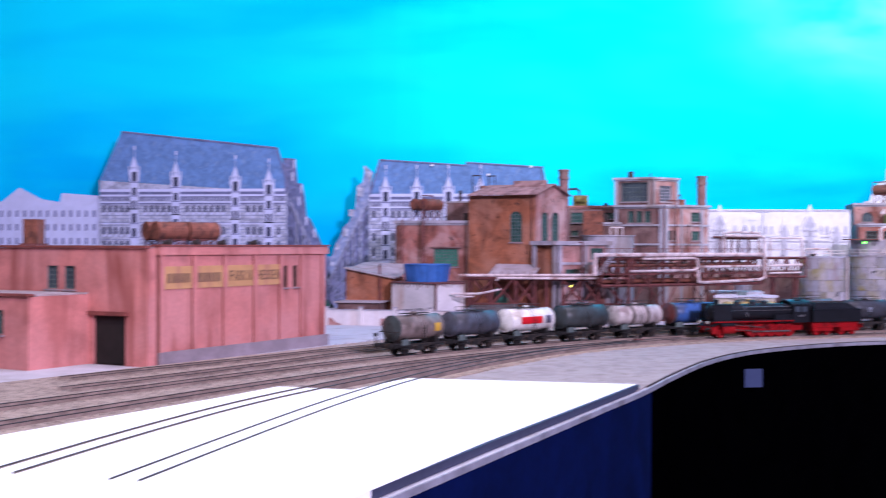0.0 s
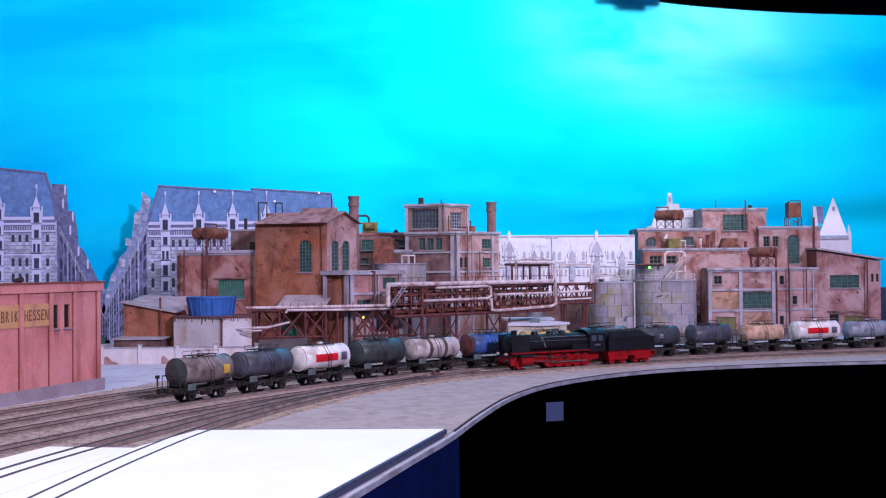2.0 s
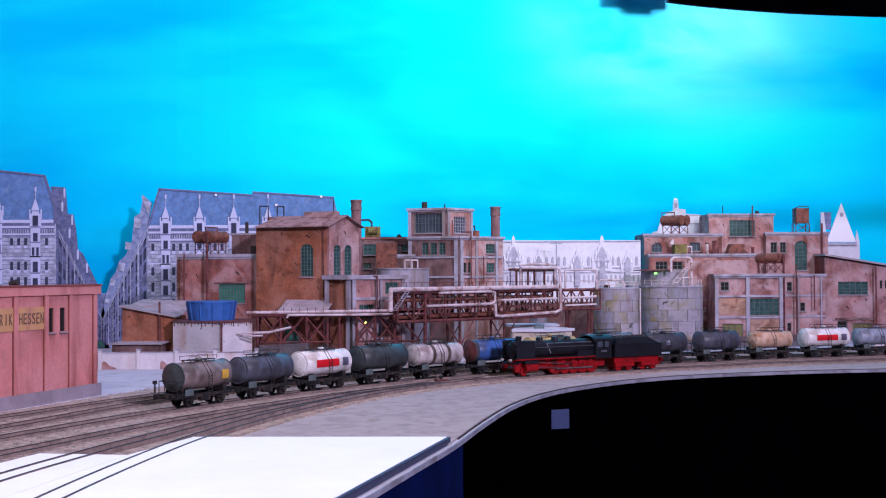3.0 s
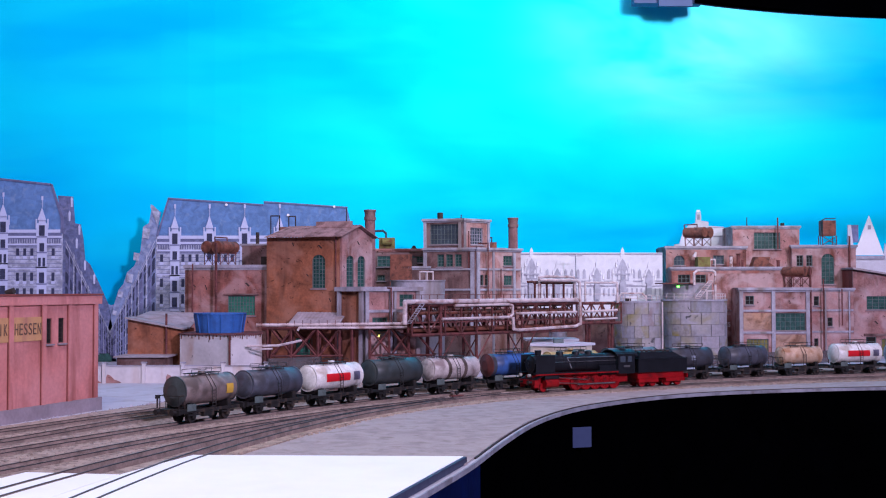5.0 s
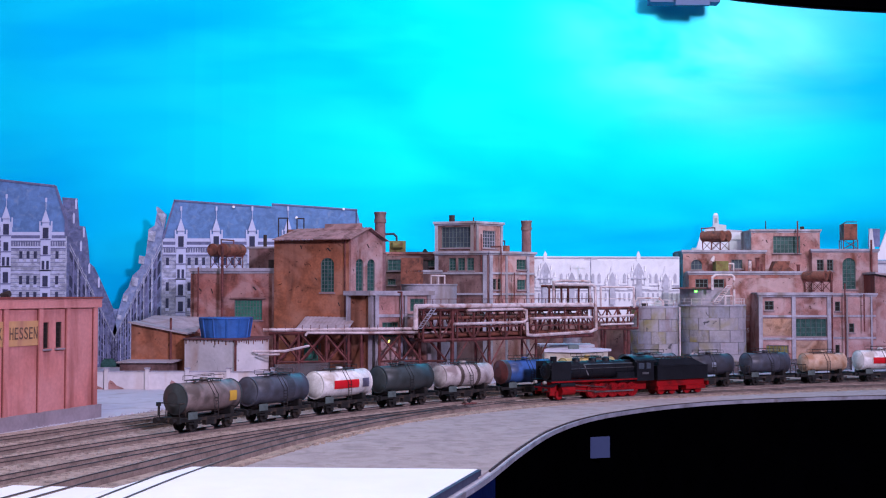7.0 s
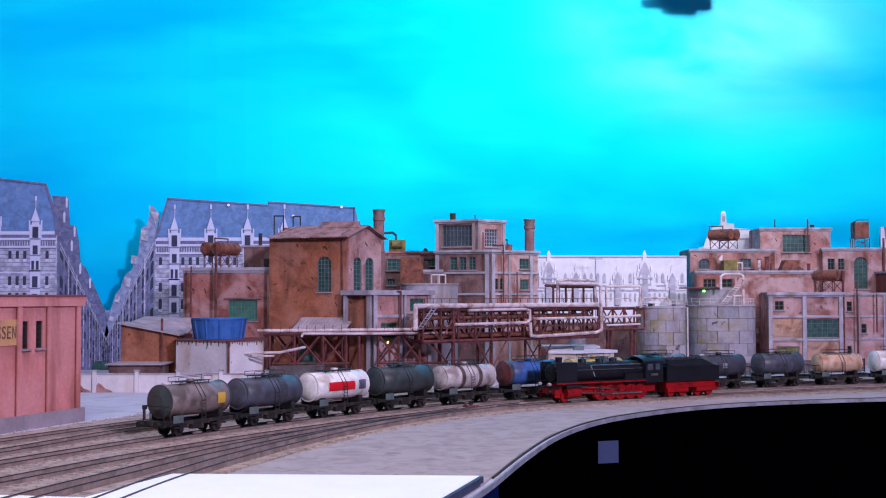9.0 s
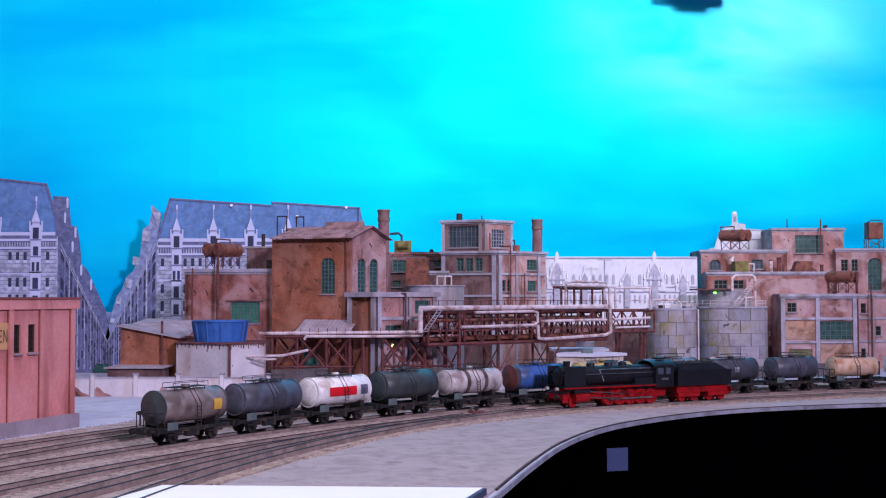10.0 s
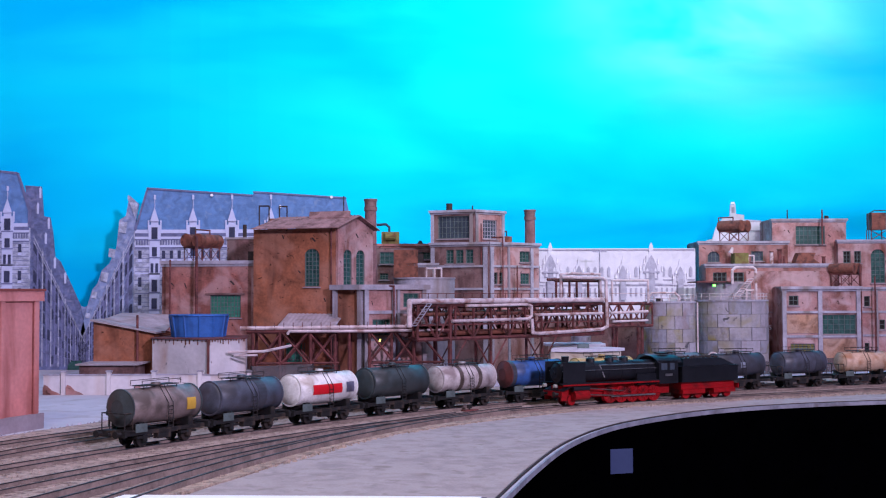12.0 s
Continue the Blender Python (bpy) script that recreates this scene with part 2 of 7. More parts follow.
def B():
    return bmesh.new()


def quad_hull(bm, pts_low, pts_high):
    lo = [bm.verts.new(p) for p in pts_low]
    hi = [bm.verts.new(p) for p in pts_high]
    n = len(lo)
    bm.faces.new(lo[::-1])
    bm.faces.new(hi)
    for i in range(n):
        j = (i + 1) % n
        bm.faces.new((lo[i], lo[j], hi[j], hi[i]))


def box(bm, x0, x1, y0, y1, z0, z1):
    p = ((x0, y0), (x1, y0), (x1, y1), (x0, y1))
    quad_hull(bm, [(*a, z0) for a in p], [(*a, z1) for a in p])
    return bm


def prism(bm, pts, z0, z1):
    """An upright prism on a footprint given anticlockwise."""
    quad_hull(bm, [(*a, z0) for a in pts], [(*a, z1) for a in pts])
    return bm


def slab(bm, pts, y0, y1):
    """A board in the xz plane, cut to an outline, between y0 (front) and y1."""
    quad_hull(bm, [(a, y0, b) for a, b in pts], [(a, y1, b) for a, b in pts])
    return bm


class Face:
    """A wall's own axes: s along it from p to q, o outwards, z up."""

    def __init__(self, p, q):
        self.p, d = Vector(p), Vector(q) - Vector(p)
        self.length = d.length
        self.u = d.normalized()
        self.n = Vector((self.u.y, -self.u.x))

    def at(self, s, o, z):
        v = self.p + self.u * s + self.n * o
        return (v.x, v.y, z)

    def box(self, bm, s0, s1, o0, o1, z0, z1):
        f = self.at
        quad_hull(bm, [f(s0, o0, z0), f(s1, o0, z0), f(s1, o1, z0), f(s0, o1, z0)][::-1], [f(s0, o0, z1), f(s1, o0, z1), f(s1, o1, z1), f(s0, o1, z1)][::-1])
        return bm

    def quad(self, bm, pts):
        bm.faces.new([bm.verts.new(self.at(*p)) for p in pts])


def tube(bm, a, b, r, n=8, r2=None):
    a, b = Vector(a), Vector(b)
    d = b - a
    m = Matrix.Translation((a + b) / 2) @ d.to_track_quat("Z", "Y").to_matrix().to_4x4()
    bmesh.ops.create_cone(bm, cap_ends=True, segments=n, radius1=r, radius2=r if r2 is None else r2, depth=d.length, matrix=m)
    return bm


def pipe_run(bm, pts, r, n=6):
    """A pipe through the points, with ball joints at its bends."""
    for a, b in zip(pts, pts[1:]):
        tube(bm, a, b, r, n)
    for p in pts[1:-1]:
        bmesh.ops.create_icosphere(bm, subdivisions=1, radius=r * 1.12, matrix=Matrix.Translation(p))
    return bm


def bar(bm, a, b, w):
    """A square bar from a to b."""
    return tube(bm, a, b, w * 0.71, 4)


def sheet(bm, p, q, r, s, n, h, t=0.0012):
    """A corrugated sheet over the quad p q r s, its ridges running from the edge pq to the edge sr."""
    rows = []
    for k in range(n * 4 + 1):
        u = k / (n * 4)
        dz = h if (k // 2) % 2 else 0.0
        a, b = p.lerp(q, u), s.lerp(r, u)
        rows.append([bm.verts.new(v) for v in (a + Vector((0, 0, dz)), b + Vector((0, 0, dz)), b + Vector((0, 0, dz - t)), a + Vector((0, 0, dz - t)))])
    for a, b in zip(rows, rows[1:]):
        for i in range(4):
            bm.faces.new((a[i], b[i], b[(i + 1) % 4], a[(i + 1) % 4]))
    bm.faces.new(rows[0])
    bm.faces.new(rows[-1][::-1])
    bmesh.ops.recalc_face_normals(bm, faces=bm.faces)
    return bm


def curve_points(ctrl, step):
    """Even steps along a smooth curve through the points: place and heading."""
    pts = [Vector(p) for p in ctrl]
    pts = [pts[0] * 2 - pts[1]] + pts + [pts[-1] * 2 - pts[-2]]
    fine = []
    for i in range(1, len(pts) - 2):
        p0, p1, p2, p3 = pts[i - 1 : i + 3]
        for k in range(24):
            t = k / 24
            fine.append(0.5 * (2 * p1 + (p2 - p0) * t + (2 * p0 - 5 * p1 + 4 * p2 - p3) * t * t + (3 * p1 - p0 - 3 * p2 + p3) * t ** 3))
    fine.append(pts[-2])
    out, left = [], 0.0
    for a, b in zip(fine, fine[1:]):
        d = (b - a).length
        while left <= d and d > 0:
            out.append((a.lerp(b, left / d), (b - a).normalized()))
            left += step
        left -= d
    return out


def sweep(bm, path, lo, hi, z0, z1):
    """A strip of rectangular section along a path, between two offsets to its left."""
    rings = []
    for p, d in path:
        n = Vector((-d.y, d.x))
        a, b = p + n * lo, p + n * hi
        rings.append([bm.verts.new((v.x, v.y, z)) for v, z in ((a, z0), (b, z0), (b, z1), (a, z1))])
    for r, s in zip(rings, rings[1:]):
        for i in range(4):
            j = (i + 1) % 4
            bm.faces.new((r[i], s[i], s[j], r[j]))
    bm.faces.new(rings[0])
    bm.faces.new(rings[-1][::-1])
    return bm


# ---------------------------------------------------------------- table, ground, sky, hall
EDGE = [(-0.147, 0.20), (-0.105, 0.365), (-0.052, 0.56), (0.004, 0.765), (0.036, 0.880), (0.071, 1.030), (0.107, 1.165), (0.147, 1.270), (0.190, 1.345),
        (0.260, 1.428), (0.334, 1.488), (0.42, 1.530), (0.54, 1.567), (0.68, 1.590), (0.9, 1.62), (1.4, 1.66)]
edge_path = curve_points(EDGE, 0.02)
bm = B()
prism(bm, [(p.x, p.y) for p, d in edge_path] + [(2.2, 1.7), (2.2, 2.7), (-2.0, 2.7), (-2.0, 0.2)], -0.0034, 0.0)
tagged(part("ground", bm, "yard"), "pale grey concrete-look baseboard of the layout", "ground", kind="structure")
bm = sweep(B(), edge_path, -0.0006, 0.0010, -0.0033, 0.0007)
tagged(part("trim_table_edge", bm, "edge"), "pale worn strip along the table's curved edge", "trim", kind="structure")
cut = next(i for i, (p, d) in enumerate(edge_path) if p.y > 0.90)
bm = sweep(B(), edge_path[cut:], 0.0, 0.006, -1.05, -0.0036)
tagged(part("wall_table_front", bm, "black"), "black cloth hung below the table edge", "skirt", kind="structure")
bm = sweep(B(), edge_path[: cut + 1], 0.0, 0.006, -1.05, -0.0036)
tagged(part("wall_table_side", bm, "blue_cloth"), "dark blue cloth hung below the white board", "skirt", kind="structure")
bm = sweep(B(), edge_path[cut:], 0.0035, 0.0048, 0.0, 0.0013)
tagged(part("trim_cable", bm, "letter"), "thin dark cable lying along the table edge", "cable", kind="structure")

# hall round the layout
bm = box(B(), -3, 3, -3, 3, -1.12, -1.05)
tagged(part("floor", bm, "black"), "dark floor of the exhibition hall", "floor", kind="structure")
bm = box(B(), -3, 3, -3, 3, 2.4, 2.46)
tagged(part("ceiling", bm, "black"), "dark ceiling of the exhibition hall", "ceiling", kind="structure")
for name, b in (("wall_south", (-3, 3, -3.06, -3)), ("wall_west", (-3.06, -3, -3, 3)), ("wall_east", (3, 3.06, -3, 3)), ("wall_north", (-3, 3, 3, 3.06))):
    tagged(part(name, box(B(), *b, -1.05, 2.4), "black"), "dark wall of the exhibition hall", "wall", kind="structure")

# painted sky, gently bowed
sky_path = curve_points([(-2.4, 2.20), (-1.4, 2.258), (-0.7, 2.268), (-0.4, 2.28), (-0.15, 2.36), (0.1, 2.475), (0.4, 2.565), (0.75, 2.60), (1.1, 2.60), (1.7, 2.55), (2.6, 2.3)], 0.05)
bm = sweep(B(), sky_path, 0.0, 0.01, -0.03, 1.6)
tagged(part("backdrop", bm, "sky", smooth=False), "painted bright blue sky backdrop with soft clouds", "backdrop", kind="structure")

# black pelmet that hangs over the front of the layout
bm = sweep(B(), [(p, d) for p, d in edge_path if p.x > 0.34], 0.0, 0.012, 0.497, 0.522)
tagged(part("trim_pelmet", bm, "black"), "black curved pelmet hung above the table front", "pelmet", kind="structure")
bm = sweep(B(), [(p, d) for p, d in edge_path if p.x > 0.34], 0.0125, 0.016, 0.4955, 0.5)
tagged(part("trim_pelmet_hem", bm, "paper"), "pale hem of the pelmet", "trim", kind="structure")
box_lamp = thing("lamp_housing", "blue-lit flat lamp housing hung before the sky", "lamp", (0.50, 2.52, 0.73))
part("housing", box(B(), 0.436, 0.580, 2.500, 2.535, 0.730, 0.80), "paper", box_lamp)
part("flap", box(B(), 0.486, 0.556, 2.488, 2.4995, 0.721, 0.75), "paper", box_lamp)

# white boards that carry the tracks to the front
board = thing("white_board", "glaring white board laid on the table under two tracks", "board", (-0.12, 0.7, 0))
part("top", prism(B(), [(-0.330, 0.20), (-0.158, 0.20), (-0.115, 0.345), (-0.063, 0.556), (0.0305, 0.890), (-0.1745, 0.902), (-0.2045, 0.808)], 0.0005, 0.0060), "board", board)
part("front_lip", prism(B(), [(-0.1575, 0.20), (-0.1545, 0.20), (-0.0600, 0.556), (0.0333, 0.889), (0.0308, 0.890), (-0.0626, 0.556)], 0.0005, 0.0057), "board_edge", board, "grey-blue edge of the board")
board2 = thing("white_board", "white board with a slanting edge beside the outer track", "board", (-0.30, 0.6, 0))
part("top", prism(B(), [(-0.60, 0.20), (-0.332, 0.20), (-0.2065, 0.808), (-0.274, 0.820), (-0.301, 0.730), (-0.39, 0.48)], 0.0005, 0.0056), "board", board2)

# ballast and gravel fields
bm = prism(B(), [(-0.70, 0.30), (-0.42, 0.42), (-0.30, 0.62), (-0.215, 0.82), (-0.137, 0.985), (-0.109, 1.080), (-0.069, 1.183), (-0.020, 1.272), (0.065, 1.372), (0.197, 1.492), (0.344, 1.588), (0.62, 1.680), (1.4, 1.82),
                 (1.4, 2.14), (0.90, 2.06), (0.60, 1.945), (0.40, 1.865), (0.25, 1.815), (0.134, 1.79), (0.0, 1.735), (-0.094, 1.70), (-0.199, 1.60), (-0.290, 1.400), (-0.345, 1.275), (-0.388, 1.165), (-0.55, 0.80)], 0.0003, 0.0022)
tagged(part("ground_ballast", bm, "ballast"), "brown stone ballast under the tracks", "ballast", kind="structure")
bm = prism(B(), [(0.0265, 0.880), (0.0315, 0.880), (0.066, 1.035), (0.101, 1.168), (0.142, 1.274), (0.185, 1.350), (0.256, 1.434), (0.331, 1.494), (0.418, 1.536), (0.54, 1.573), (0.68, 1.596), (1.4, 1.67), (1.4, 1.815),
                 (0.62, 1.675), (0.344, 1.583), (0.197, 1.487), (0.065, 1.366), (-0.015, 1.268), (-0.062, 1.180), (-0.10, 1.078), (-0.128, 0.985), (-0.155, 0.889)], 0.0003, 0.0016)
tagged(part("ground_gravel", bm, "gravel"), "fine lilac-grey gravel beside the tracks", "gravel", kind="structure")
bm = sweep(B(), curve_points([(-0.168, 0.900), (-0.133, 0.985), (-0.105, 1.080), (-0.065, 1.183), (-0.016, 1.272), (0.069, 1.370), (0.20, 1.490), (0.344, 1.586), (0.62, 1.678), (1.3, 1.80)], 0.012), -0.006, 0.006, 0.0004, 0.0027)
tagged(part("ground_shoulder", bm, "sand"), "sandy shoulder of the ballast", "gravel", kind="structure")


def stones(name, label, material, region, count, lo, hi, seed):
    """Loose stones strewn over a strip: small irregular tetrahedra."""
    rnd = random.Random(seed)
    verts, faces = [], []
    path = curve_points(region[0], 0.01)
    for _ in range(count):
        p, d = rnd.choice(path)
        n = Vector((-d.y, d.x))
        c = p + n * rnd.uniform(*region[1]) + d * rnd.uniform(-0.006, 0.006)
        r, a = rnd.uniform(lo, hi), rnd.uniform(0, 6.3)
        k = len(verts)
        verts += [(c.x + r * math.cos(a + q), c.y + r * math.sin(a + q), 0.0016) for q in (0, 2.0, 4.1)] + [(c.x, c.y, 0.0018 + r * rnd.uniform(0.8, 1.3))]
        faces += [(k, k + 1, k + 3), (k + 1, k + 2, k + 3), (k + 2, k, k + 3)]
    me = bpy.data.meshes.new(name)
    me.from_pydata(verts, [], faces)
    me.materials.append(M[material])
    tagged(new(name, me), label, "gravel", kind="stuff")


# ---------------------------------------------------------------- tracks
TRACKS = dict(
    a=[(-0.46, 0.80), (-0.40, 0.93), (-0.350, 1.047), (-0.281, 1.218), (-0.175, 1.380), (-0.056, 1.500), (0.077, 1.600), (0.223, 1.688), (0.40, 1.775), (0.625, 1.868), (1.3, 2.08)],
    b=[(-0.46, 0.66), (-0.40, 0.80), (-0.326, 0.969), (-0.250, 1.123), (-0.156, 1.272), (-0.050, 1.405), (0.073, 1.522), (0.214, 1.614), (0.385, 1.702), (0.62, 1.800), (1.3, 2.00)],
    c=[(-0.42, 0.56), (-0.36, 0.72), (-0.295, 0.882), (-0.230, 1.030), (-0.147, 1.180), (-0.055, 1.312), (0.05, 1.425), (0.214, 1.542), (0.40, 1.636), (0.62, 1.730), (1.3, 1.92)],
    d=[(-0.306, 0.41), (-0.290, 0.56), (-0.268, 0.70), (-0.236, 0.828), (-0.213, 0.900), (-0.178, 1.005), (-0.125, 1.130), (-0.055, 1.262), (0.03, 1.378)],
    e=[(-0.232, 0.40), (-0.219, 0.55), (-0.205, 0.69), (-0.190, 0.80), (-0.174, 0.892), (-0.150, 0.985), (-0.118, 1.080), (-0.073, 1.188), (-0.010, 1.305), (0.06, 1.402), (0.10, 1.440)],
    f=[(-0.50, 0.88), (-0.435, 1.01), (-0.380, 1.118), (-0.305, 1.270), (-0.200, 1.440), (-0.085, 1.565), (0.06, 1.655), (0.21, 1.716)],
)
GAUGE = 0.0165
NEAR = dict(a=0.978, b=0.983, c=0.98, d=1.0, e=1.0, f=0.975)
TRACKS = {k: [(x * NEAR[k], y * NEAR[k]) for x, y in v] for k, v in TRACKS.items()}
paths = {k: curve_points(v, 0.0105) for k, v in TRACKS.items()}
bm = box(B(), -0.0017, 0.0017, -0.0145, 0.0145, 0.0010, 0.0026)
SLEEPER = bpy.data.meshes.new("sleeper")
bm.to_mesh(SLEEPER)
bm.free()
SLEEPER.materials.append(M["sleeper"])
for key, path in paths.items():
    track = thing("track", "rusty model railway track with dark sleepers", "track", (path[len(path) // 2][0].x, path[len(path) // 2][0].y, 0), "tracks of the layout")
    on_board = key in "de"
    for side in (-1, 1):
        off = side * GAUGE / 2
        rail = part("rail", sweep(B(), path, off - 0.0005, off + 0.0005, 0.0024, 0.0048) if not on_board else sweep(B(), path, off - 0.0005, off + 0.0005, 0.0024, 0.0062), "rail", track)
        part("railhead", sweep(B(), path, off - 0.0006, off + 0.0006, 0.0062 if on_board else 0.0048, 0.0068 if on_board else 0.0054), "railhead", rail, "steel rail head, coloured dark for shade")
    for p, d in path:
        if on_board and p.y < 0.905:
            continue
        ob = new("sleeper", SLEEPER)
        ob.parent, ob.matrix_parent_inverse = track, Matrix.Translation(-Vector(track.location))
        ob.matrix_basis = Matrix.Translation((p.x, p.y, 0.0)) @ Matrix.Rotation(math.atan2(d.y, d.x), 4, "Z")
for i, key in enumerate("abcf"):
    stones("ballast_stones", "loose brown ballast stones between the rails", "ballast", (TRACKS[key], (-0.03, 0.03)), 5200, 0.0007, 0.0014, 11 + i)
stones("shoulder_stones", "sandy stones on the shoulder of the ballast", "sand", ([(-0.165, 0.910), (-0.105, 1.080), (-0.016, 1.272), (0.20, 1.490), (0.62, 1.678), (1.0, 1.74)], (-0.012, 0.008)), 3600, 0.0007, 0.0016, 31)
stones("kerb_stones", "pale stones along the yard's edge", "concrete", ([(-0.388, 1.165), (-0.345, 1.275), (-0.290, 1.400), (-0.199, 1.600), (-0.094, 1.70), (0.134, 1.79), (0.40, 1.865), (0.9, 2.06)], (-0.004, 0.004)), 420, 0.001, 0.0024, 41)


def point_motor(x, y, turn, tall):
    t = thing("point_lever", "small rusty point lever beside the rails", "point lever", (x, y, 0), "point levers")
    m = Matrix.Translation((x, y, 0)) @ Matrix.Rotation(turn, 4, "Z")
    bm = box(B(), -0.009, 0.009, -0.0035, 0.0035, 0.0018, 0.0038)
    bm.transform(m)
    part("base", bm, "rust", t)
    bm = tube(B(), (0, 0, 0.0036), (0, 0, 0.0036 + tall), 0.001, 6)
    bm.transform(m)
    part("rod", bm, "chassis", t)
    bm = box(B(), -0.0025, 0.0025, -0.001, 0.001, 0.002 + tall, 0.006 + tall)
    bm.transform(m)
    part("weight", bm, "chassis", t)


for x, y, a, h in ((-0.288, 1.290, 0.9, 0.012), (0.03812, 1.44, 0.7, 0.003), (0.1099, 1.52, 0.6, 0.003), (0.2348, 1.615, 0.5, 0.003), (0.3226, 1.665, 0.4, 0.003), (-0.115, 1.545, 0.8, 0.008)):
    point_motor(x, y, a, h)


# ---------------------------------------------------------------- buildings: kit of parts
def opening_skin(bm, f, z0, z1, holes, t=0.004):
    """A wall's outer skin over its whole length with real openings cut through it."""
    ss = sorted({0.0, f.length, *(h[0] for h in holes), *(h[1] for h in holes)})
    zs = sorted({z0, z1, *(h[2] for h in holes), *(h[3] for h in holes)})
    for a, b in zip(ss, ss[1:]):
        for c, d in zip(zs, zs[1:]):
            s, z = (a + b) / 2, (c + d) / 2
            if any(h[0] < s < h[1] and h[2] < z < h[3] for h in holes):
                continue
            f.quad(bm, ((a, t, c), (b, t, c), (b, t, d), (a, t, d)))
    for s0, s1, a, b, *rest in holes:
        for p, q in (((s0, a), (s1, a)), ((s1, a), (s1, b)), ((s1, b), (s0, b)), ((s0, b), (s0, a))):
            f.quad(bm, ((p[0], t, p[1]), (q[0], t, q[1]), (q[0], 0, q[1]), (p[0], 0, p[1])))
        if "arch" in rest:
            r = (s1 - s0) / 2
            for sgn in (-1, 1):
                c0 = (s0 + s1) / 2
                pts = [(c0 + sgn * r, b)] + [(c0 + sgn * r * math.cos(k * math.pi / 12), b - r + r * math.sin(k * math.pi / 12)) for k in range(7)]
                f.quad(bm, [(s, t - 0.0002, z) for s, z in (pts if sgn > 0 else pts[::-1])])
    for s in (0.0, f.length):
        f.quad(bm, ((s, 0, z0), (s, t, z0), (s, t, z1), (s, 0, z1)))
    f.quad(bm, ((0, 0, z1), (0, t, z1), (f.length, t, z1), (f.length, 0, z1)))
    return bm


def window(house, f, s0, s1, z0, z1, pane, cols, rows, sill=True, bars="frame", name="window"):
    w = B()
    e = min(0.0012, (s1 - s0) * 0.1)
    for a, b, c, d in ((s0, s0 + e, z0, z1), (s1 - e, s1, z0, z1), (s0 + e, s1 - e, z0, z0 + e), (s0 + e, s1 - e, z1 - e, z1)):
        f.box(w, a, b, 0.0008, 0.0026, c, d)
    w = part(name, w, bars, house)
    for i in range(1, cols):
        s = s0 + (s1 - s0) * i / cols
        part("glazing_bar", f.box(B(), s - e * 0.35, s + e * 0.35, 0.0011, 0.002, z0 + e, z1 - e), bars, w)
    for i in range(1, rows):
        z = z0 + (z1 - z0) * i / rows
        part("glazing_bar", f.box(B(), s0 + e, s1 - e, 0.0011, 0.0018, z - e * 0.3, z + e * 0.3), bars, w)
    part("pane", f.box(B(), s0 + 0.0003, s1 - 0.0003, 0.0003, 0.0010, z0 + 0.0003, z1 - 0.0003), pane, w)
    if sill:
        part("sill", f.box(B(), s0 - 0.002, s1 + 0.002, 0.0042, 0.0068, z0 - 0.0020, z0 - 0.0004), "plinth", w)
    return w


def cornice(house, f, z, h=0.006, out=0.007, material="concrete", over=0.003):
    part("cornice", f.box(B(), -over, f.length + over, -0.002, out, z - h, z), material, house)
    part("cornice_moulding", f.box(B(), -over * 0.5, f.length + over * 0.5, 0.0, out * 0.7, z - h * 1.7, z - h - 0.0002), material, house)


def block(house, f, depth, z0, z1, material, holes=(), name="wall", roof="roof_pale", core=None):
    """A building's block behind a front wall f: solid core, skin with openings, flat roof."""
    a, b = f.at(0, 0, 0)[:2], f.at(f.length, 0, 0)[:2]
    c, d = f.at(f.length, -depth, 0)[:2], f.at(0, -depth, 0)[:2]
    part("core", prism(B(), [a, b, c, d], z0, z1), core or material, house)
    part(name, opening_skin(B(), f, z0, z1, holes), material, house)
    if roof:
        part("roof", prism(B(), [f.at(0.002, -0.002, 0)[:2], f.at(f.length - 0.002, -0.002, 0)[:2], f.at(f.length - 0.002, -depth + 0.002, 0)[:2], f.at(0.002, -depth + 0.002, 0)[:2]], z1 + 0.0002, z1 + 0.002), roof, house)


def downpipe(house, pts, r=0.0016, material="rust"):
    part("downpipe", pipe_run(B(), pts, r), material, house)


def scars(house, f, spots):
    """Small dark breaks in the render where brick shows."""
    for s, z, w, h, lean in spots:
        bm = B()
        f.quad(bm, [(s - w + lean, 0.0044, z + h), (s - w * 0.2 + lean, 0.0044, z + h * 1.1), (s + w, 0.0044, z - h * 0.7), (s + w * 0.4, 0.0044, z - h)][::-1])
        part("bare_patch", bm, "letter", house)


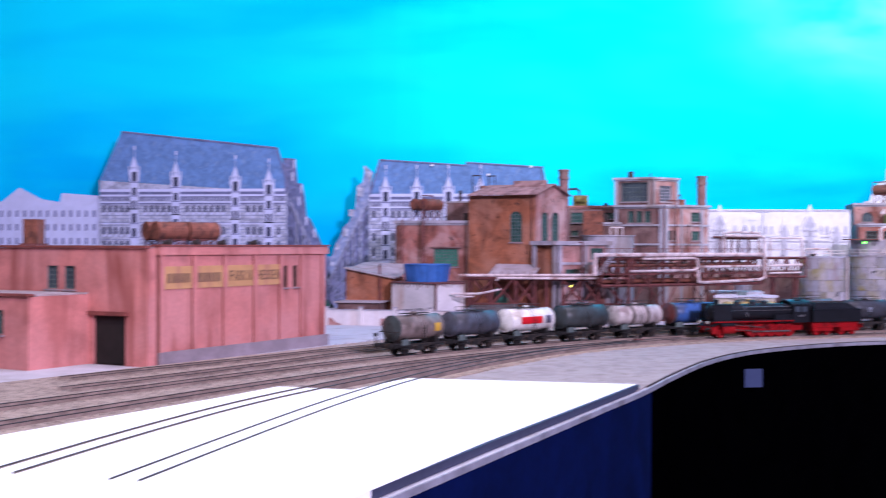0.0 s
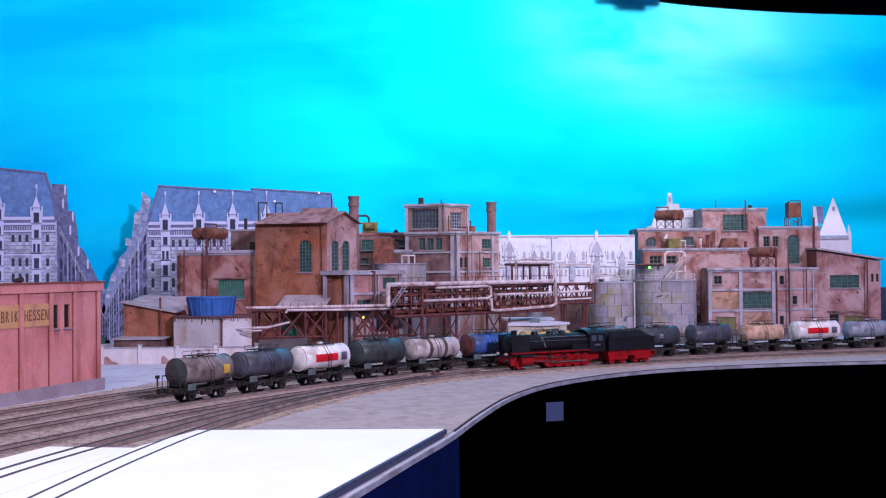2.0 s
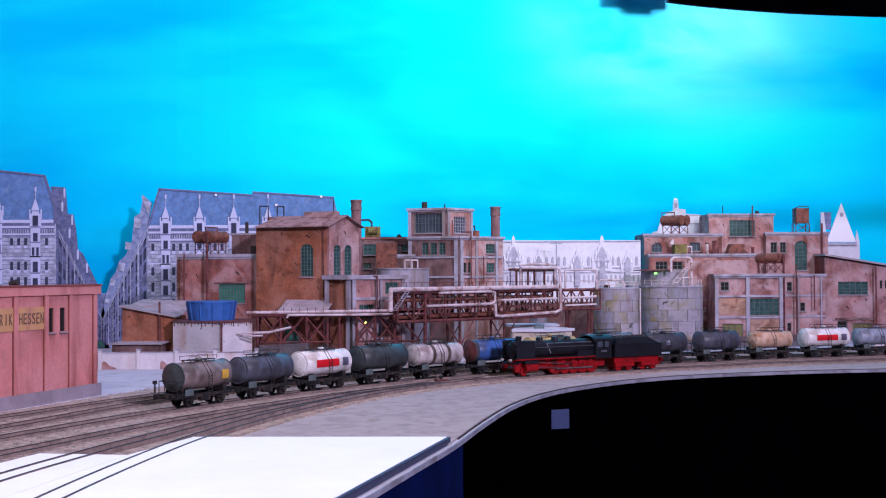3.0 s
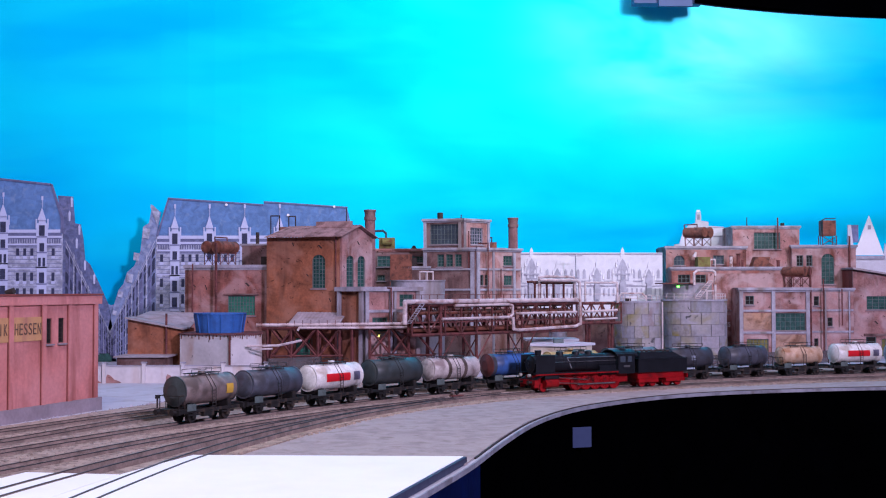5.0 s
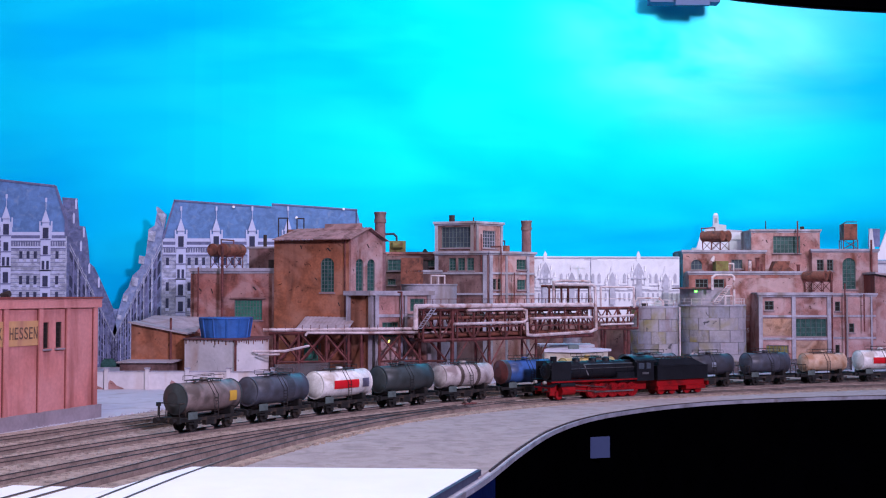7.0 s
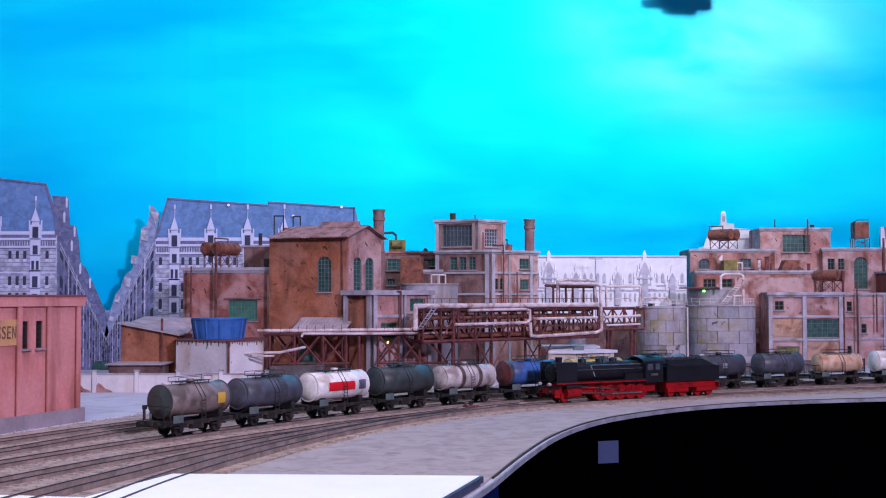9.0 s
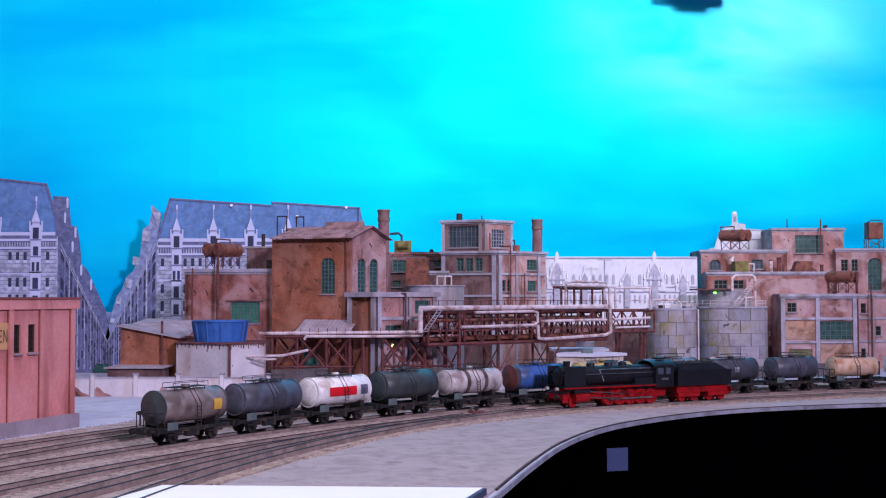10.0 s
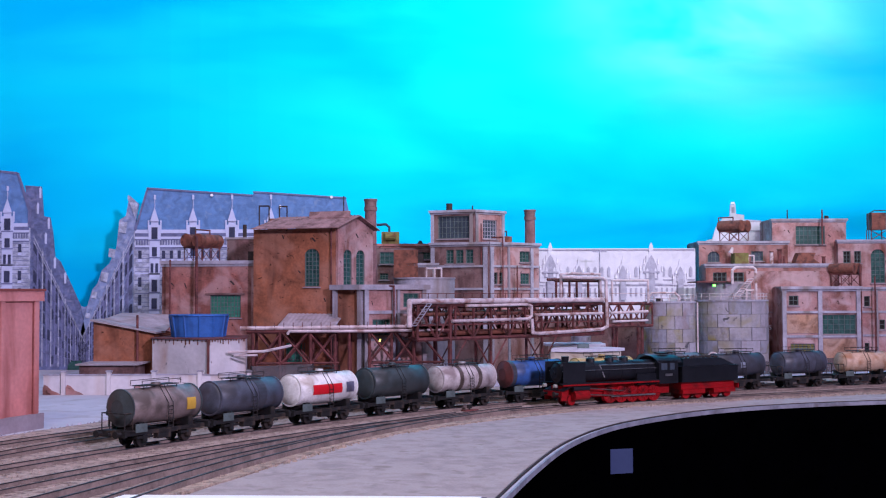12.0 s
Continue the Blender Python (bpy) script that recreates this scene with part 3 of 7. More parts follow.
def twin_tank(x, y, z, length, r, label, stand, pipe_up=True, turn=0.0):
    """Two rusty drums side by side on a braced stand."""
    t = thing("roof_tank", label, "tank", (x, y, z), "rusty roof tanks")
    m = Matrix.Translation((x, y, z)) @ Matrix.Rotation(turn, 4, "Z")
    for dy in (-r * 1.05, r * 1.05):
        bm = tube(B(), (-length / 2, dy, stand + r), (length / 2, dy, stand + r), r, 20)
        for k in (-0.46, 0.0, 0.46):
            tube(bm, (length * k - 0.0007, dy, stand + r), (length * k + 0.0007, dy, stand + r), r * 1.05, 20)
        bm.transform(m)
        part("drum", bm, "rust_tank", t, smooth=False)
    for sy in (-1.6, 1.6):
        pieces = [("leg", (sx * length, sy * r, 0), (sx * length, sy * r, stand + r * 0.3), 0.0013) for sx in (-0.42, 0, 0.42)]
        for p, q in ((-0.42, 0), (0, 0.42)):
            pieces += [("brace", (p * length, sy * r, 0.001), (q * length, sy * r, stand), 0.0009), ("brace", (q * length, sy * r, 0.001), (p * length, sy * r, stand), 0.0009)]
        pieces.append(("bearer", (-0.46 * length, sy * r, stand), (0.46 * length, sy * r, stand), 0.0013))
        for kind, p, q, w in pieces:
            bm = bar(B(), p, q, w)
            bm.transform(m)
            part(kind, bm, "rust", t)
    if pipe_up:
        bm = pipe_run(B(), [(-length * 0.5, -r, 0.0), (-length * 0.56, -r, stand + r * 2.6), (length * 0.1, -r, stand + r * 2.6), (length * 0.1, -r, stand + r * 1.9)], 0.0011)
        bm.transform(m)
        part("feed_pipe", bm, "rust", t)
    return t


def chimney(x, y, z0, z1, r0, r1, material, label):
    t = thing("chimney", label, "chimney", (x, y, z0), "brick chimneys")
    bm = tube(B(), (x, y, z0), (x, y, z1 - 0.018), r0, 20, r1)
    part("shaft", bm, material, t, smooth=False)
    bm = tube(B(), (x, y, z1 - 0.0178), (x, y, z1 - 0.012), r1 * 1.15, 20)
    tube(bm, (x, y, z1 - 0.0118), (x, y, z1 - 0.003), r1 * 1.03, 20, r1 * 1.1)
    tube(bm, (x, y, z1 - 0.003), (x, y, z1), r1 * 1.2, 20)
    part("crown", bm, "brick_dark", t, "sooty dark crown")
    bm = B()
    for k in (0.25, 0.55, 0.8):
        z = z0 + (z1 - z0 - 0.02) * k
        r = (r0 + (r1 - r0) * k) * 1.02
        tube(bm, (x, y, z), (x, y, z + 0.0014), r, 20)
    part("bands", bm, "rust", t)


# ---------------------------------------------------------------- pink warehouse
PC, PL = (-0.363, 1.311), (-0.4654, 1.020)
pink = thing("warehouse", "weathered pink rendered warehouse with an ochre lettered sign", "building", (-0.46, 1.2, 0))
f = Face(PL, PC)
ZT = 0.124
wins = [(f.length - 0.0890, f.length - 0.0785, 0.076, 0.102), (f.length - 0.0675, f.length - 0.0575, 0.076, 0.102)]
block(pink, f, 0.22, 0.0, ZT, "pink", wins, roof="roof_pale")
for w in wins:
    window(pink, f, *w, "dark", 1, 5, bars="letter")
part("plinth", f.box(B(), -0.002, f.length + 0.006, 0.0041, 0.0075, 0.0, 0.014), "plinth", pink, "grey plinth")
part("parapet", f.box(B(), -0.002, f.length + 0.006, -0.004, 0.007, ZT - 0.008, ZT + 0.001), "pink", pink)
part("coping", f.box(B(), -0.003, f.length + 0.007, -0.005, 0.008, ZT + 0.0012, ZT + 0.0032), "pink_dark", pink)
for k in (0.003, 0.056, 0.1085, 0.1645, 0.2155, 0.2595, f.length - 0.003):
    part("pilaster", f.box(B(), k - 0.003, k + 0.003, 0.0041, 0.0062, 0.014, ZT - 0.008), "pink", pink)
    part("rust_streak", f.box(B(), k - 0.0042, k - 0.0031, 0.0041, 0.0050, 0.010, ZT - 0.009), "pink_dark", pink)
part("sign_panel", f.box(B(), 0.006, f.length - 0.094, 0.0042, 0.0050, 0.080, 0.104), "sign", pink, "faded ochre sign panel")
for a, b in ((0.012, 0.050), (0.062, 0.102)):
    n = max(3, round((b - a) / 0.0078))
    step = (b - a) / n
    for k in range(n):
        s = a + k * step
        bm = f.box(B(), s, s + step * 0.62, 0.0051, 0.0055, 0.0865, 0.0965)
        part("sign_bar", bm, "letter_faded", pink, "faded dark sign lettering")
def letters(face, word, a, b, z0, z1, out, material, parent):
    """Raised painted letters, one part each, spread over a stretch of a face."""
    step = (b - a) / len(word)
    for k, ch in enumerate(word):
        cu = bpy.data.curves.new("glyph", "FONT")
        cu.body, cu.extrude = ch, 0.5
        ob = bpy.data.objects.new("glyph", cu)
        me = ob.to_mesh()
        bm = B()
        bm.from_mesh(me)
        ob.to_mesh_clear()
        bpy.data.objects.remove(ob)
        xs, ys = [v.co.x for v in bm.verts], [v.co.y for v in bm.verts]
        x0, x1, y0, y1 = min(xs), max(xs), min(ys), max(ys)
        wide = step * (0.16 if ch == "I" else 0.72)
        left = a + (k + 0.5) * step - wide / 2
        for v in bm.verts:
            v.co = face.at(left + (v.co.x - x0) / (x1 - x0) * wide, out + 0.0002 + 0.0004 * v.co.z, z0 + (v.co.y - y0) / (y1 - y0) * (z1 - z0))
        part("letter", bm, material, parent, "pale sign lettering" if material == "far" else "faded dark sign lettering")


letters(f, "FABRIK", 0.1160, 0.1600, 0.0865, 0.0980, 0.0051, "letter_faded", pink)
letters(f, "HESSEN", 0.1690, 0.2115, 0.0865, 0.0980, 0.0051, "letter_faded", pink)
# wing on the near side, with a dark goods door and a lower annexe
wing = thing("warehouse", "pink rendered warehouse wing with a dark goods door", "building", (-0.575, 1.04, 0))
f2 = Face((-0.683, 1.082), (-0.4664, 1.006))
hole = [(f2.length - 0.075, f2.length - 0.030, 0.0, 0.052), (f2.length - 0.143, f2.length - 0.126, 0.079, 0.104), (f2.length - 0.117, f2.length - 0.101, 0.079, 0.104)]
block(wing, f2, 0.009, 0.0, ZT - 0.001, "pink", hole)
part("door", f2.box(B(), hole[0][0] + 0.0005, hole[0][1] - 0.0005, 0.0004, 0.001, 0.0005, 0.0515), "dark", wing, "open black doorway")
for h in hole[1:]:
    window(wing, f2, *h, "dark_glass", 2, 5)
part("lintel", f2.box(B(), hole[0][0] - 0.006, hole[0][1] + 0.006, 0.0042, 0.0075, 0.0525, 0.0565), "pink_dark", wing)
part("coping", f2.box(B(), -0.002, f2.length, -0.003, 0.007, ZT - 0.0005, ZT + 0.002), "pink_dark", wing)
annexe = thing("annexe", "low pink rendered annexe with a green window", "building", (-0.635, 1.01, 0))
f4 = Face((-0.715, 1.003), (-0.570, 0.953))
holes = [(0.055, 0.078, 0.035, 0.062), (0.10, 0.118, 0.035, 0.060)]
block(annexe, f4, 0.09, 0.0, 0.074, "pink", holes)
for h in holes:
    window(annexe, f4, *h, "teal", 2, 3)
part("coping", f4.box(B(), -0.002, f4.length + 0.002, -0.003, 0.007, 0.0745, 0.077), "pink_dark", annexe)
twin_tank(-0.494, 1.219, ZT, 0.040, 0.0105, "two rusty drums on the pink warehouse roof", 0.009, False, 0.9)
twin_tank(-0.521, 1.185, ZT, 0.040, 0.0105, "second rusty drum pair on the pink warehouse roof", 0.009, False, 0.9)
stack = thing("roof_stack", "rust-red box stack on the warehouse roof", "chimney", (-0.66, 1.13, ZT))
part("shaft", box(B(), -0.669, -0.651, 1.123, 1.141, ZT, ZT + 0.032), "rust_tank", stack)
part("cap", box(B(), -0.672, -0.648, 1.120, 1.144, ZT - 0.001, ZT + 0.004), "rust", stack)
for k, (s, o) in enumerate(((0.205, -0.03), (0.17, -0.05), (0.11, -0.04), (0.05, -0.03))):
    x, y, _ = f.at(s, o, 0)
    v = thing("roof_vent", "small dark bent vent on the warehouse roof", "vent", (x, y, ZT), "dark roof vents")
    bm = tube(B(), (x, y, ZT + 0.001), (x, y, ZT + 0.005), 0.002, 8)
    tube(bm, (x - 0.003, y, ZT + 0.0045), (x + 0.006, y - 0.002, ZT + 0.0065), 0.0025, 8, 0.0034)
    part("cowl", bm, "letter", v)

# ---------------------------------------------------------------- walled yard
YW = 1.69
for i, (a, b, za) in enumerate(((-0.4765, -0.4551, 0.0235), (-0.4503, -0.3969, 0.0235), (-0.3947, -0.3421, 0.0235), (-0.3399, -0.2858, 0.0235), (-0.2836, -0.2266, 0.023))):
    t = thing("wall_panel", "stained pale concrete fence panel with a coping", "fence panel", (a, YW, 0), "concrete fence panels")
    part("panel", box(B(), a + 0.0005, b - 0.0005, YW, YW + 0.003, 0.0, za), "whitewash", t)
    part("coping", box(B(), a, b, YW - 0.001, YW + 0.004, za + 0.0002, za + 0.0016), "concrete", t)
    rnd = random.Random(i)
    c = rnd.uniform(a + 0.006, b - 0.012)
    part("bare_brick", slab(B(), [(c - 0.009, 0.0002), (c + 0.013, 0.0002), (c + 0.009, 0.0028), (c + 0.002, 0.0052), (c - 0.003, 0.0105), (c - 0.007, 0.0125), (c - 0.009, 0.009)], YW - 0.0006, YW - 0.0001), "brick", t, "bare red brick where the render fell off")
for xp in (166.5, 242.5, 317.5, 394.5, 477):
    x = (xp - 784) / 2312 * 1.69
    t = thing("fence_post", "pale square concrete fence post with a cap", "post", (x, YW, 0), "concrete fence posts")
    part("shaft", box(B(), x - 0.0025, x + 0.0025, YW - 0.003, YW + 0.003, 0.0, 0.0275), "whitewash", t)
    part("cap", box(B(), x - 0.0034, x + 0.0034, YW - 0.004, YW + 0.004, 0.0277, 0.0295), "concrete", t)
shed = thing("shed", "low dark shed with a flat grey roof", "shed", (-0.4094, 1.75, 0))
part("wall", box(B(), -0.4455, -0.3763, 1.735, 1.79, 0.0, 0.03266), "brick_dark", shed)
part("roof", slab(B(), [(-0.4493, 0.03341), (-0.3703, 0.03341), (-0.3703, 0.03529), (-0.4493, 0.03529)], 1.73, 1.83), "roof_pale", shed)

# white octagonal tank house with the blue tub
tank_house = thing("tank_house", "dirty white tank house with rust streaks", "building", (-0.2982, 1.78, 0))
c = [(-0.3608, 1.765), (-0.2813, 1.725), (-0.2413, 1.765), (-0.2537, 1.86), (-0.3777, 1.86)]
part("wall", prism(B(), c, 0.0, 0.06539), "whitewash", tank_house)
bm = B()
for a, b in zip(c, c[1:3]):
    g = Face(a, b)
    for k in range(14):
        s = g.length * (k + 0.5) / 14
        h = 0.002 + 0.006 * random.random() ** 2
        g.box(bm, s - 0.0006 - 0.001 * random.random(), s + 0.0004, 0.0002, 0.0006, 0.06539 - h, 0.06539 - 0.0005)
tagged(part("rust_drips", bm, "rust_tank", tank_house), kind="stuff")
part("rim", prism(B(), [(c[0][0] - 0.002, c[0][1] - 0.002), (c[1][0], c[1][1] - 0.004), (c[2][0] + 0.002, c[2][1] - 0.002), (c[3][0] + 0.002, 1.862), (c[4][0] - 0.002, 1.862)], 0.06539, 0.0666), "rust", tank_house)
part("edge_post", prism(B(), [(c[1][0] - 0.0015, c[1][1] - 0.0022), (c[1][0] + 0.0015, c[1][1] - 0.0022), (c[1][0] + 0.0015, c[1][1]), (c[1][0] - 0.0015, c[1][1])], 0.0, 0.06463), "rust", tank_house)
downpipe(tank_house, [(-0.2589, 1.738, 0.04921), (-0.2137, 1.735, 0.04997), (-0.1861, 1.79, 0.05492)], 0.0018, "pipe")
downpipe(tank_house, [(-0.2514, 1.738, 0.0447), (-0.2213, 1.735, 0.04545)], 0.0014, "pipe")
tub = thing("water_tub", "faded blue tapered steel tub with ribs", "tub", (-0.31, 1.81, 0.06668))
zt0, zt1 = 0.06668, 0.09385
part("shell", tube(B(), (-0.31, 1.81, zt0), (-0.31, 1.81, zt1), 0.0335, 32, 0.0375), "blue", tub)
part("rim", tube(B(), (-0.31, 1.81, zt1 + 0.0002), (-0.31, 1.81, zt1 + 0.0022), 0.0392, 32), "blue", tub)
for k in range(12):
    a = k * math.pi / 6 + 0.2
    part("rib", bar(B(), (-0.31 + 0.0338 * math.cos(a), 1.81 + 0.0338 * math.sin(a), zt0), (-0.31 + 0.038 * math.cos(a), 1.81 + 0.038 * math.sin(a), zt1), 0.002), "blue", tub)

# brick shed with a lean-to roof behind the tank house
lean = thing("brick_shed", "orange brick shed with a grey lean-to roof", "building", (-0.4041, 1.84, 0))
a0, b0 = (-0.4448, 1.80), (-0.3659, 1.79)
f = Face(a0, b0)
part("wall", slab(B(), [(a0[0], 0.0), (b0[0], 0.0), (b0[0], 0.07049), (a0[0], 0.08762)], 1.795, 1.90), "brick_orange", lean)
part("roof", slab(B(), [(a0[0] - 0.003, 0.08801), (b0[0] + 0.004, 0.07127), (b0[0] + 0.004, 0.07361), (a0[0] - 0.003, 0.09035)], 1.788, 1.845), "roof_pale", lean)
part("roof_back", quad_hull(bm := B(), [(a0[0], 1.846, 0.08918), (b0[0] + 0.004, 1.846, 0.07283), (-0.357, 1.93, 0.09297), (-0.4424, 1.93, 0.09622)], [(a0[0], 1.846, 0.08996), (b0[0] + 0.004, 1.846, 0.07361), (-0.357, 1.93, 0.09378), (-0.4424, 1.93, 0.09703)]) or bm, "roof_pale", lean)
downpipe(lean, [(-0.3863, 1.79, 0.01), (-0.3863, 1.79, 0.09561)], 0.0017)

# ---------------------------------------------------------------- low brick hall and gabled house
hall = thing("brick_hall", "low red brick hall with a concrete parapet", "building", (-0.2986, 2.0, 0))
f = Face((-0.3917, 1.96), (-0.2053, 1.945))
k = 1.95 / 2312
S = lambda xp: (xp - 322) * k
zc = 0.1691
wins = [(S(406), S(459), 0.08899, 0.121), (S(490), S(522), 0.08899, 0.1202)]
block(hall, f, 0.13, 0.0, zc, "brick", wins)
window(hall, f, *wins[0], "green", 9, 6)
window(hall, f, *wins[1], "dark_glass", 4, 5)
cornice(hall, f, zc + 0.002, 0.005)
part("pilaster", f.box(B(), S(478), S(489), 0.0041, 0.0062, 0.0, zc - 0.008), "salmon", hall, "pale rendered pilaster")
for s0, s1 in ((S(398), S(466)), (S(486), S(526))):
    part("lintel", f.box(B(), s0, s1, 0.0041, 0.0066, 0.1219, 0.1244), "brick_dark", hall)
zz = lambda yp: 0.132 + (518 - yp) * 1.94 / 2312
for xp, top in ((380, 430), (335, 470), (501, 447), (489, 474)):
    x = (xp - 784) / 2312 * 1.935
    downpipe(hall, [(x, 1.935, zz(578)), (x, 1.935, zz(top))], 0.0022 if xp in (380, 501) else 0.0013)
scars(hall, f, [(S(444), zz(510), 0.004, 0.003, 0), (S(363), zz(515), 0.002, 0.004, 0), (S(340), zz(512), 0.003, 0.002, 0), (S(520), zz(502), 0.001, 0.003, 0)])
twin_tank(-0.3408, 1.99, zc + 0.002, 0.052, 0.0098, "two rusty drums on a braced stand on the brick hall", 0.020, True, 1.12)
low = thing("roof_house", "small brick roof house with a pale parapet", "building", (-0.2889, 2.05, zc))
g = Face((-0.3108, 2.035), (-0.2669, 2.03))
block(low, g, 0.06, zc, 0.2066, "brick_dark")
cornice(low, g, 0.2084, 0.003, 0.005)
part("vent_box", box(B(), -0.2734, -0.2543, 1.99, 2.01, zc + 0.002, 0.1856), "letter", low)
part("vent_pipe", tube(B(), (-0.2876, 2.05, 0.2084), (-0.2876, 2.05, 0.2286), 0.003, 10), "letter", low)

house = thing("gabled_house", "tall orange-brown brick house with a corrugated gable roof", "building", (-0.1528, 1.95, 0))
HC, HL, HR = (-0.1364, 1.900), (-0.2546, 1.930), (-0.09094, 1.965)
f, g = Face(HL, HC), Face(HC, HR)
ze = 0.2142
S = lambda xp: (xp - 479) * f.length / 139
wins = [(S(567), S(592), 0.1328, 0.1862, "arch")]
back = [(HR[0] - 0.115, HR[1] + 0.13), (HL[0], HL[1] + 0.12)]
part("core", prism(B(), [HL, HC, HR, *back], 0.0, ze), "brick_orange", house)
part("wall", opening_skin(B(), f, 0.0, ze, wins), "brick_orange", house)
window(house, f, *wins[0][:4], "teal", 4, 9)
S2 = lambda xp: (xp - 618) * g.length / 59
wins2 = [(S2(627), S2(641), 0.1345, 0.1851, "arch"), (S2(648), S2(663), 0.1345, 0.1851, "arch")]
# gable side takes paler salmon: light from the right is put into its colour
part("wall", opening_skin(B(), g, 0.0, ze, wins2), "salmon", house, "pinkish rendered gable wall, coloured paler as the lit side")
for w in wins2:
    window(house, g, *w[:4], "teal", 2, 8)
za = 0.2313
bm = B()
A, Bq = Vector(g.at(0, 0.004, ze)), Vector(g.at(g.length, 0.004, ze))
mid = Vector(g.at(g.length * 0.5, 0.004, za))
tri = [A, Bq, mid]
vs = [bm.verts.new(v) for v in tri] + [bm.verts.new(Vector(v) - Vector((*g.n, 0)) * 0.006) for v in tri]
for idx in ((0, 1, 2), (5, 4, 3), (0, 3, 4, 1), (1, 4, 5, 2), (2, 5, 3, 0)):
    bm.faces.new([vs[i] for i in idx])
part("gable", bm, "salmon", house)
# roof in corrugated strips: two slopes
ridge_a = Vector(g.at(g.length * 0.5, 0.012, za + 0.003))
ridge_b = ridge_a + (Vector((*HL, 0)) - Vector((*HC, 0))) * 1.02 + Vector((0.0, 0.012, 0))
eave_a = Vector(g.at(-0.006, 0.012, ze + 0.0005)) + Vector((*f.n, 0)) * 0.008
eave_b = eave_a + (Vector((*HL, 0)) - Vector((*HC, 0))) * 1.06
eave2_a = Vector(g.at(g.length + 0.007, 0.012, ze + 0.0005))
eave2_b = eave2_a + (Vector((*HL, 0)) - Vector((*HC, 0)))
for nm, (p, q, r, s) in (("roof_slope", (eave_a, eave_b, ridge_b, ridge_a)), ("roof_slope", (ridge_a, ridge_b, eave2_b, eave2_a))):
    bm = sheet(B(), p, q, r, s, 24, 0.0006)
    part(nm, bm, "roof", house, "rusty brown corrugated roof sheet")
r0, r1 = ridge_a.lerp(ridge_b, 0.12), ridge_a.lerp(ridge_b, 0.62)
bm = B()
for sgn in (-1, 1):
    o = Vector((0.0, 0.013 * sgn, -0.0045))
    lo = [r0 + o, r1 + o, r1 + Vector((0, 0, 0.0055)), r0 + Vector((0, 0, 0.0055))]
    quad_hull(bm, lo, [x + Vector((0, 0, 0.0014)) for x in lo])
part("ridge_vent", bm, "roof", house)
part("roof_pipe", tube(B(), ridge_a.lerp(ridge_b, 0.2), ridge_a.lerp(ridge_b, 0.2) + Vector((0, 0, 0.028)), 0.0009, 6), "letter", house)
bm = tube(B(), (-0.2483, 2.03, ze + 0.014), (-0.2197, 2.03, ze + 0.014), 0.0085, 14)
part("roof_drum", bm, "rust_tank", house)
part("roof_loop", pipe_run(B(), [(-0.2612, 2.02, ze), (-0.2612, 2.02, 0.2548), (-0.2465, 2.02, 0.2548), (-0.2465, 2.02, ze + 0.016)], 0.0011), "letter", house)
part("roof_loop", pipe_run(B(), [(-0.231, 2.02, ze + 0.01), (-0.231, 2.02, 0.254), (-0.2197, 2.02, 0.254), (-0.2197, 2.02, ze + 0.016)], 0.0011), "letter", house)
x = HC[0] - 0.006
downpipe(house, [(x, HC[1] - 0.006, 0.09748), (x, HC[1] - 0.006, ze)], 0.0012)
scars(house, f, [(S(582), 0.1986, 0.004, 0.003, 0), (S(558), 0.1534, 0.0025, 0.002, 0), (S(530), 0.2027, 0.002, 0.003, 0), (S(601), 0.1139, 0.002, 0.003, 0)])
scars(house, g, [(S2(649), 0.2051, 0.004, 0.003, 0), (S2(622), 0.1669, 0.002, 0.002, 0)])
chimney(-0.09483, 2.03, 0.0, 0.2655, 0.0108, 0.0086, "chimney", "tall pinkish round brick chimney behind the gabled house")

# canopy with a pale roof before the house, on posts
canopy = thing("canopy", "pale corrugated lean-to canopy over the loading bay", "canopy", (-0.1672, 1.87, 0))
p, q = Vector((-0.2144, 1.845, 0.07519)), Vector((-0.1376, 1.840, 0.07519))
r, s = Vector((-0.1259, 1.893, 0.0944)), Vector((-0.2044, 1.912, 0.09521))
bm = sheet(B(), p, q, r, s, 13, 0.0004)
part("roof", bm, "roof_pale", canopy)
part("edge_board", bar(B(), (-0.1376, 1.840, 0.07439), (-0.1251, 1.893, 0.09358), 0.0022), "concrete", canopy)
for xp in (520, 610):
    part("post", bar(B(), ((xp - 784) * 1.85 / 2312, 1.85, 0.0), ((xp - 784) * 1.85 / 2312, 1.85, 0.07439), 0.0022), "rust", canopy)

# ---------------------------------------------------------------- concrete-framed annexe beside the house
ann = thing("framed_annexe", "grey concrete-framed annexe with salmon panels", "building", (-0.06794, 1.9, 0))
f = Face((-0.1362, 1.885), (-0.09574, 1.860))
g = Face((-0.09574, 1.860), (-0.01233, 1.900))
zt = 0.132
part("core", prism(B(), [f.at(0, 0, 0)[:2], f.at(f.length, 0, 0)[:2], g.at(g.length, 0, 0)[:2], g.at(g.length, -0.07, 0)[:2], f.at(0, -0.05, 0)[:2]], 0.0, zt), "brick_orange", ann)
S = lambda xp: (xp - 665) * g.length / 104
holes = [(S(731), S(757), 0.1035, 0.1231), (S(679), S(708), 0.06532, 0.08728)]
part("wall", opening_skin(B(), g, 0.0, zt, holes, 0.003), "salmon", ann)
for h in holes:
    window(ann, g, *h, "teal", 3, 3, sill=False)
part("arched_panel", f.box(B(), 0.006, f.length - 0.006, 0.0005, 0.0016, 0.0, zt - 0.012), "brick_orange", ann)
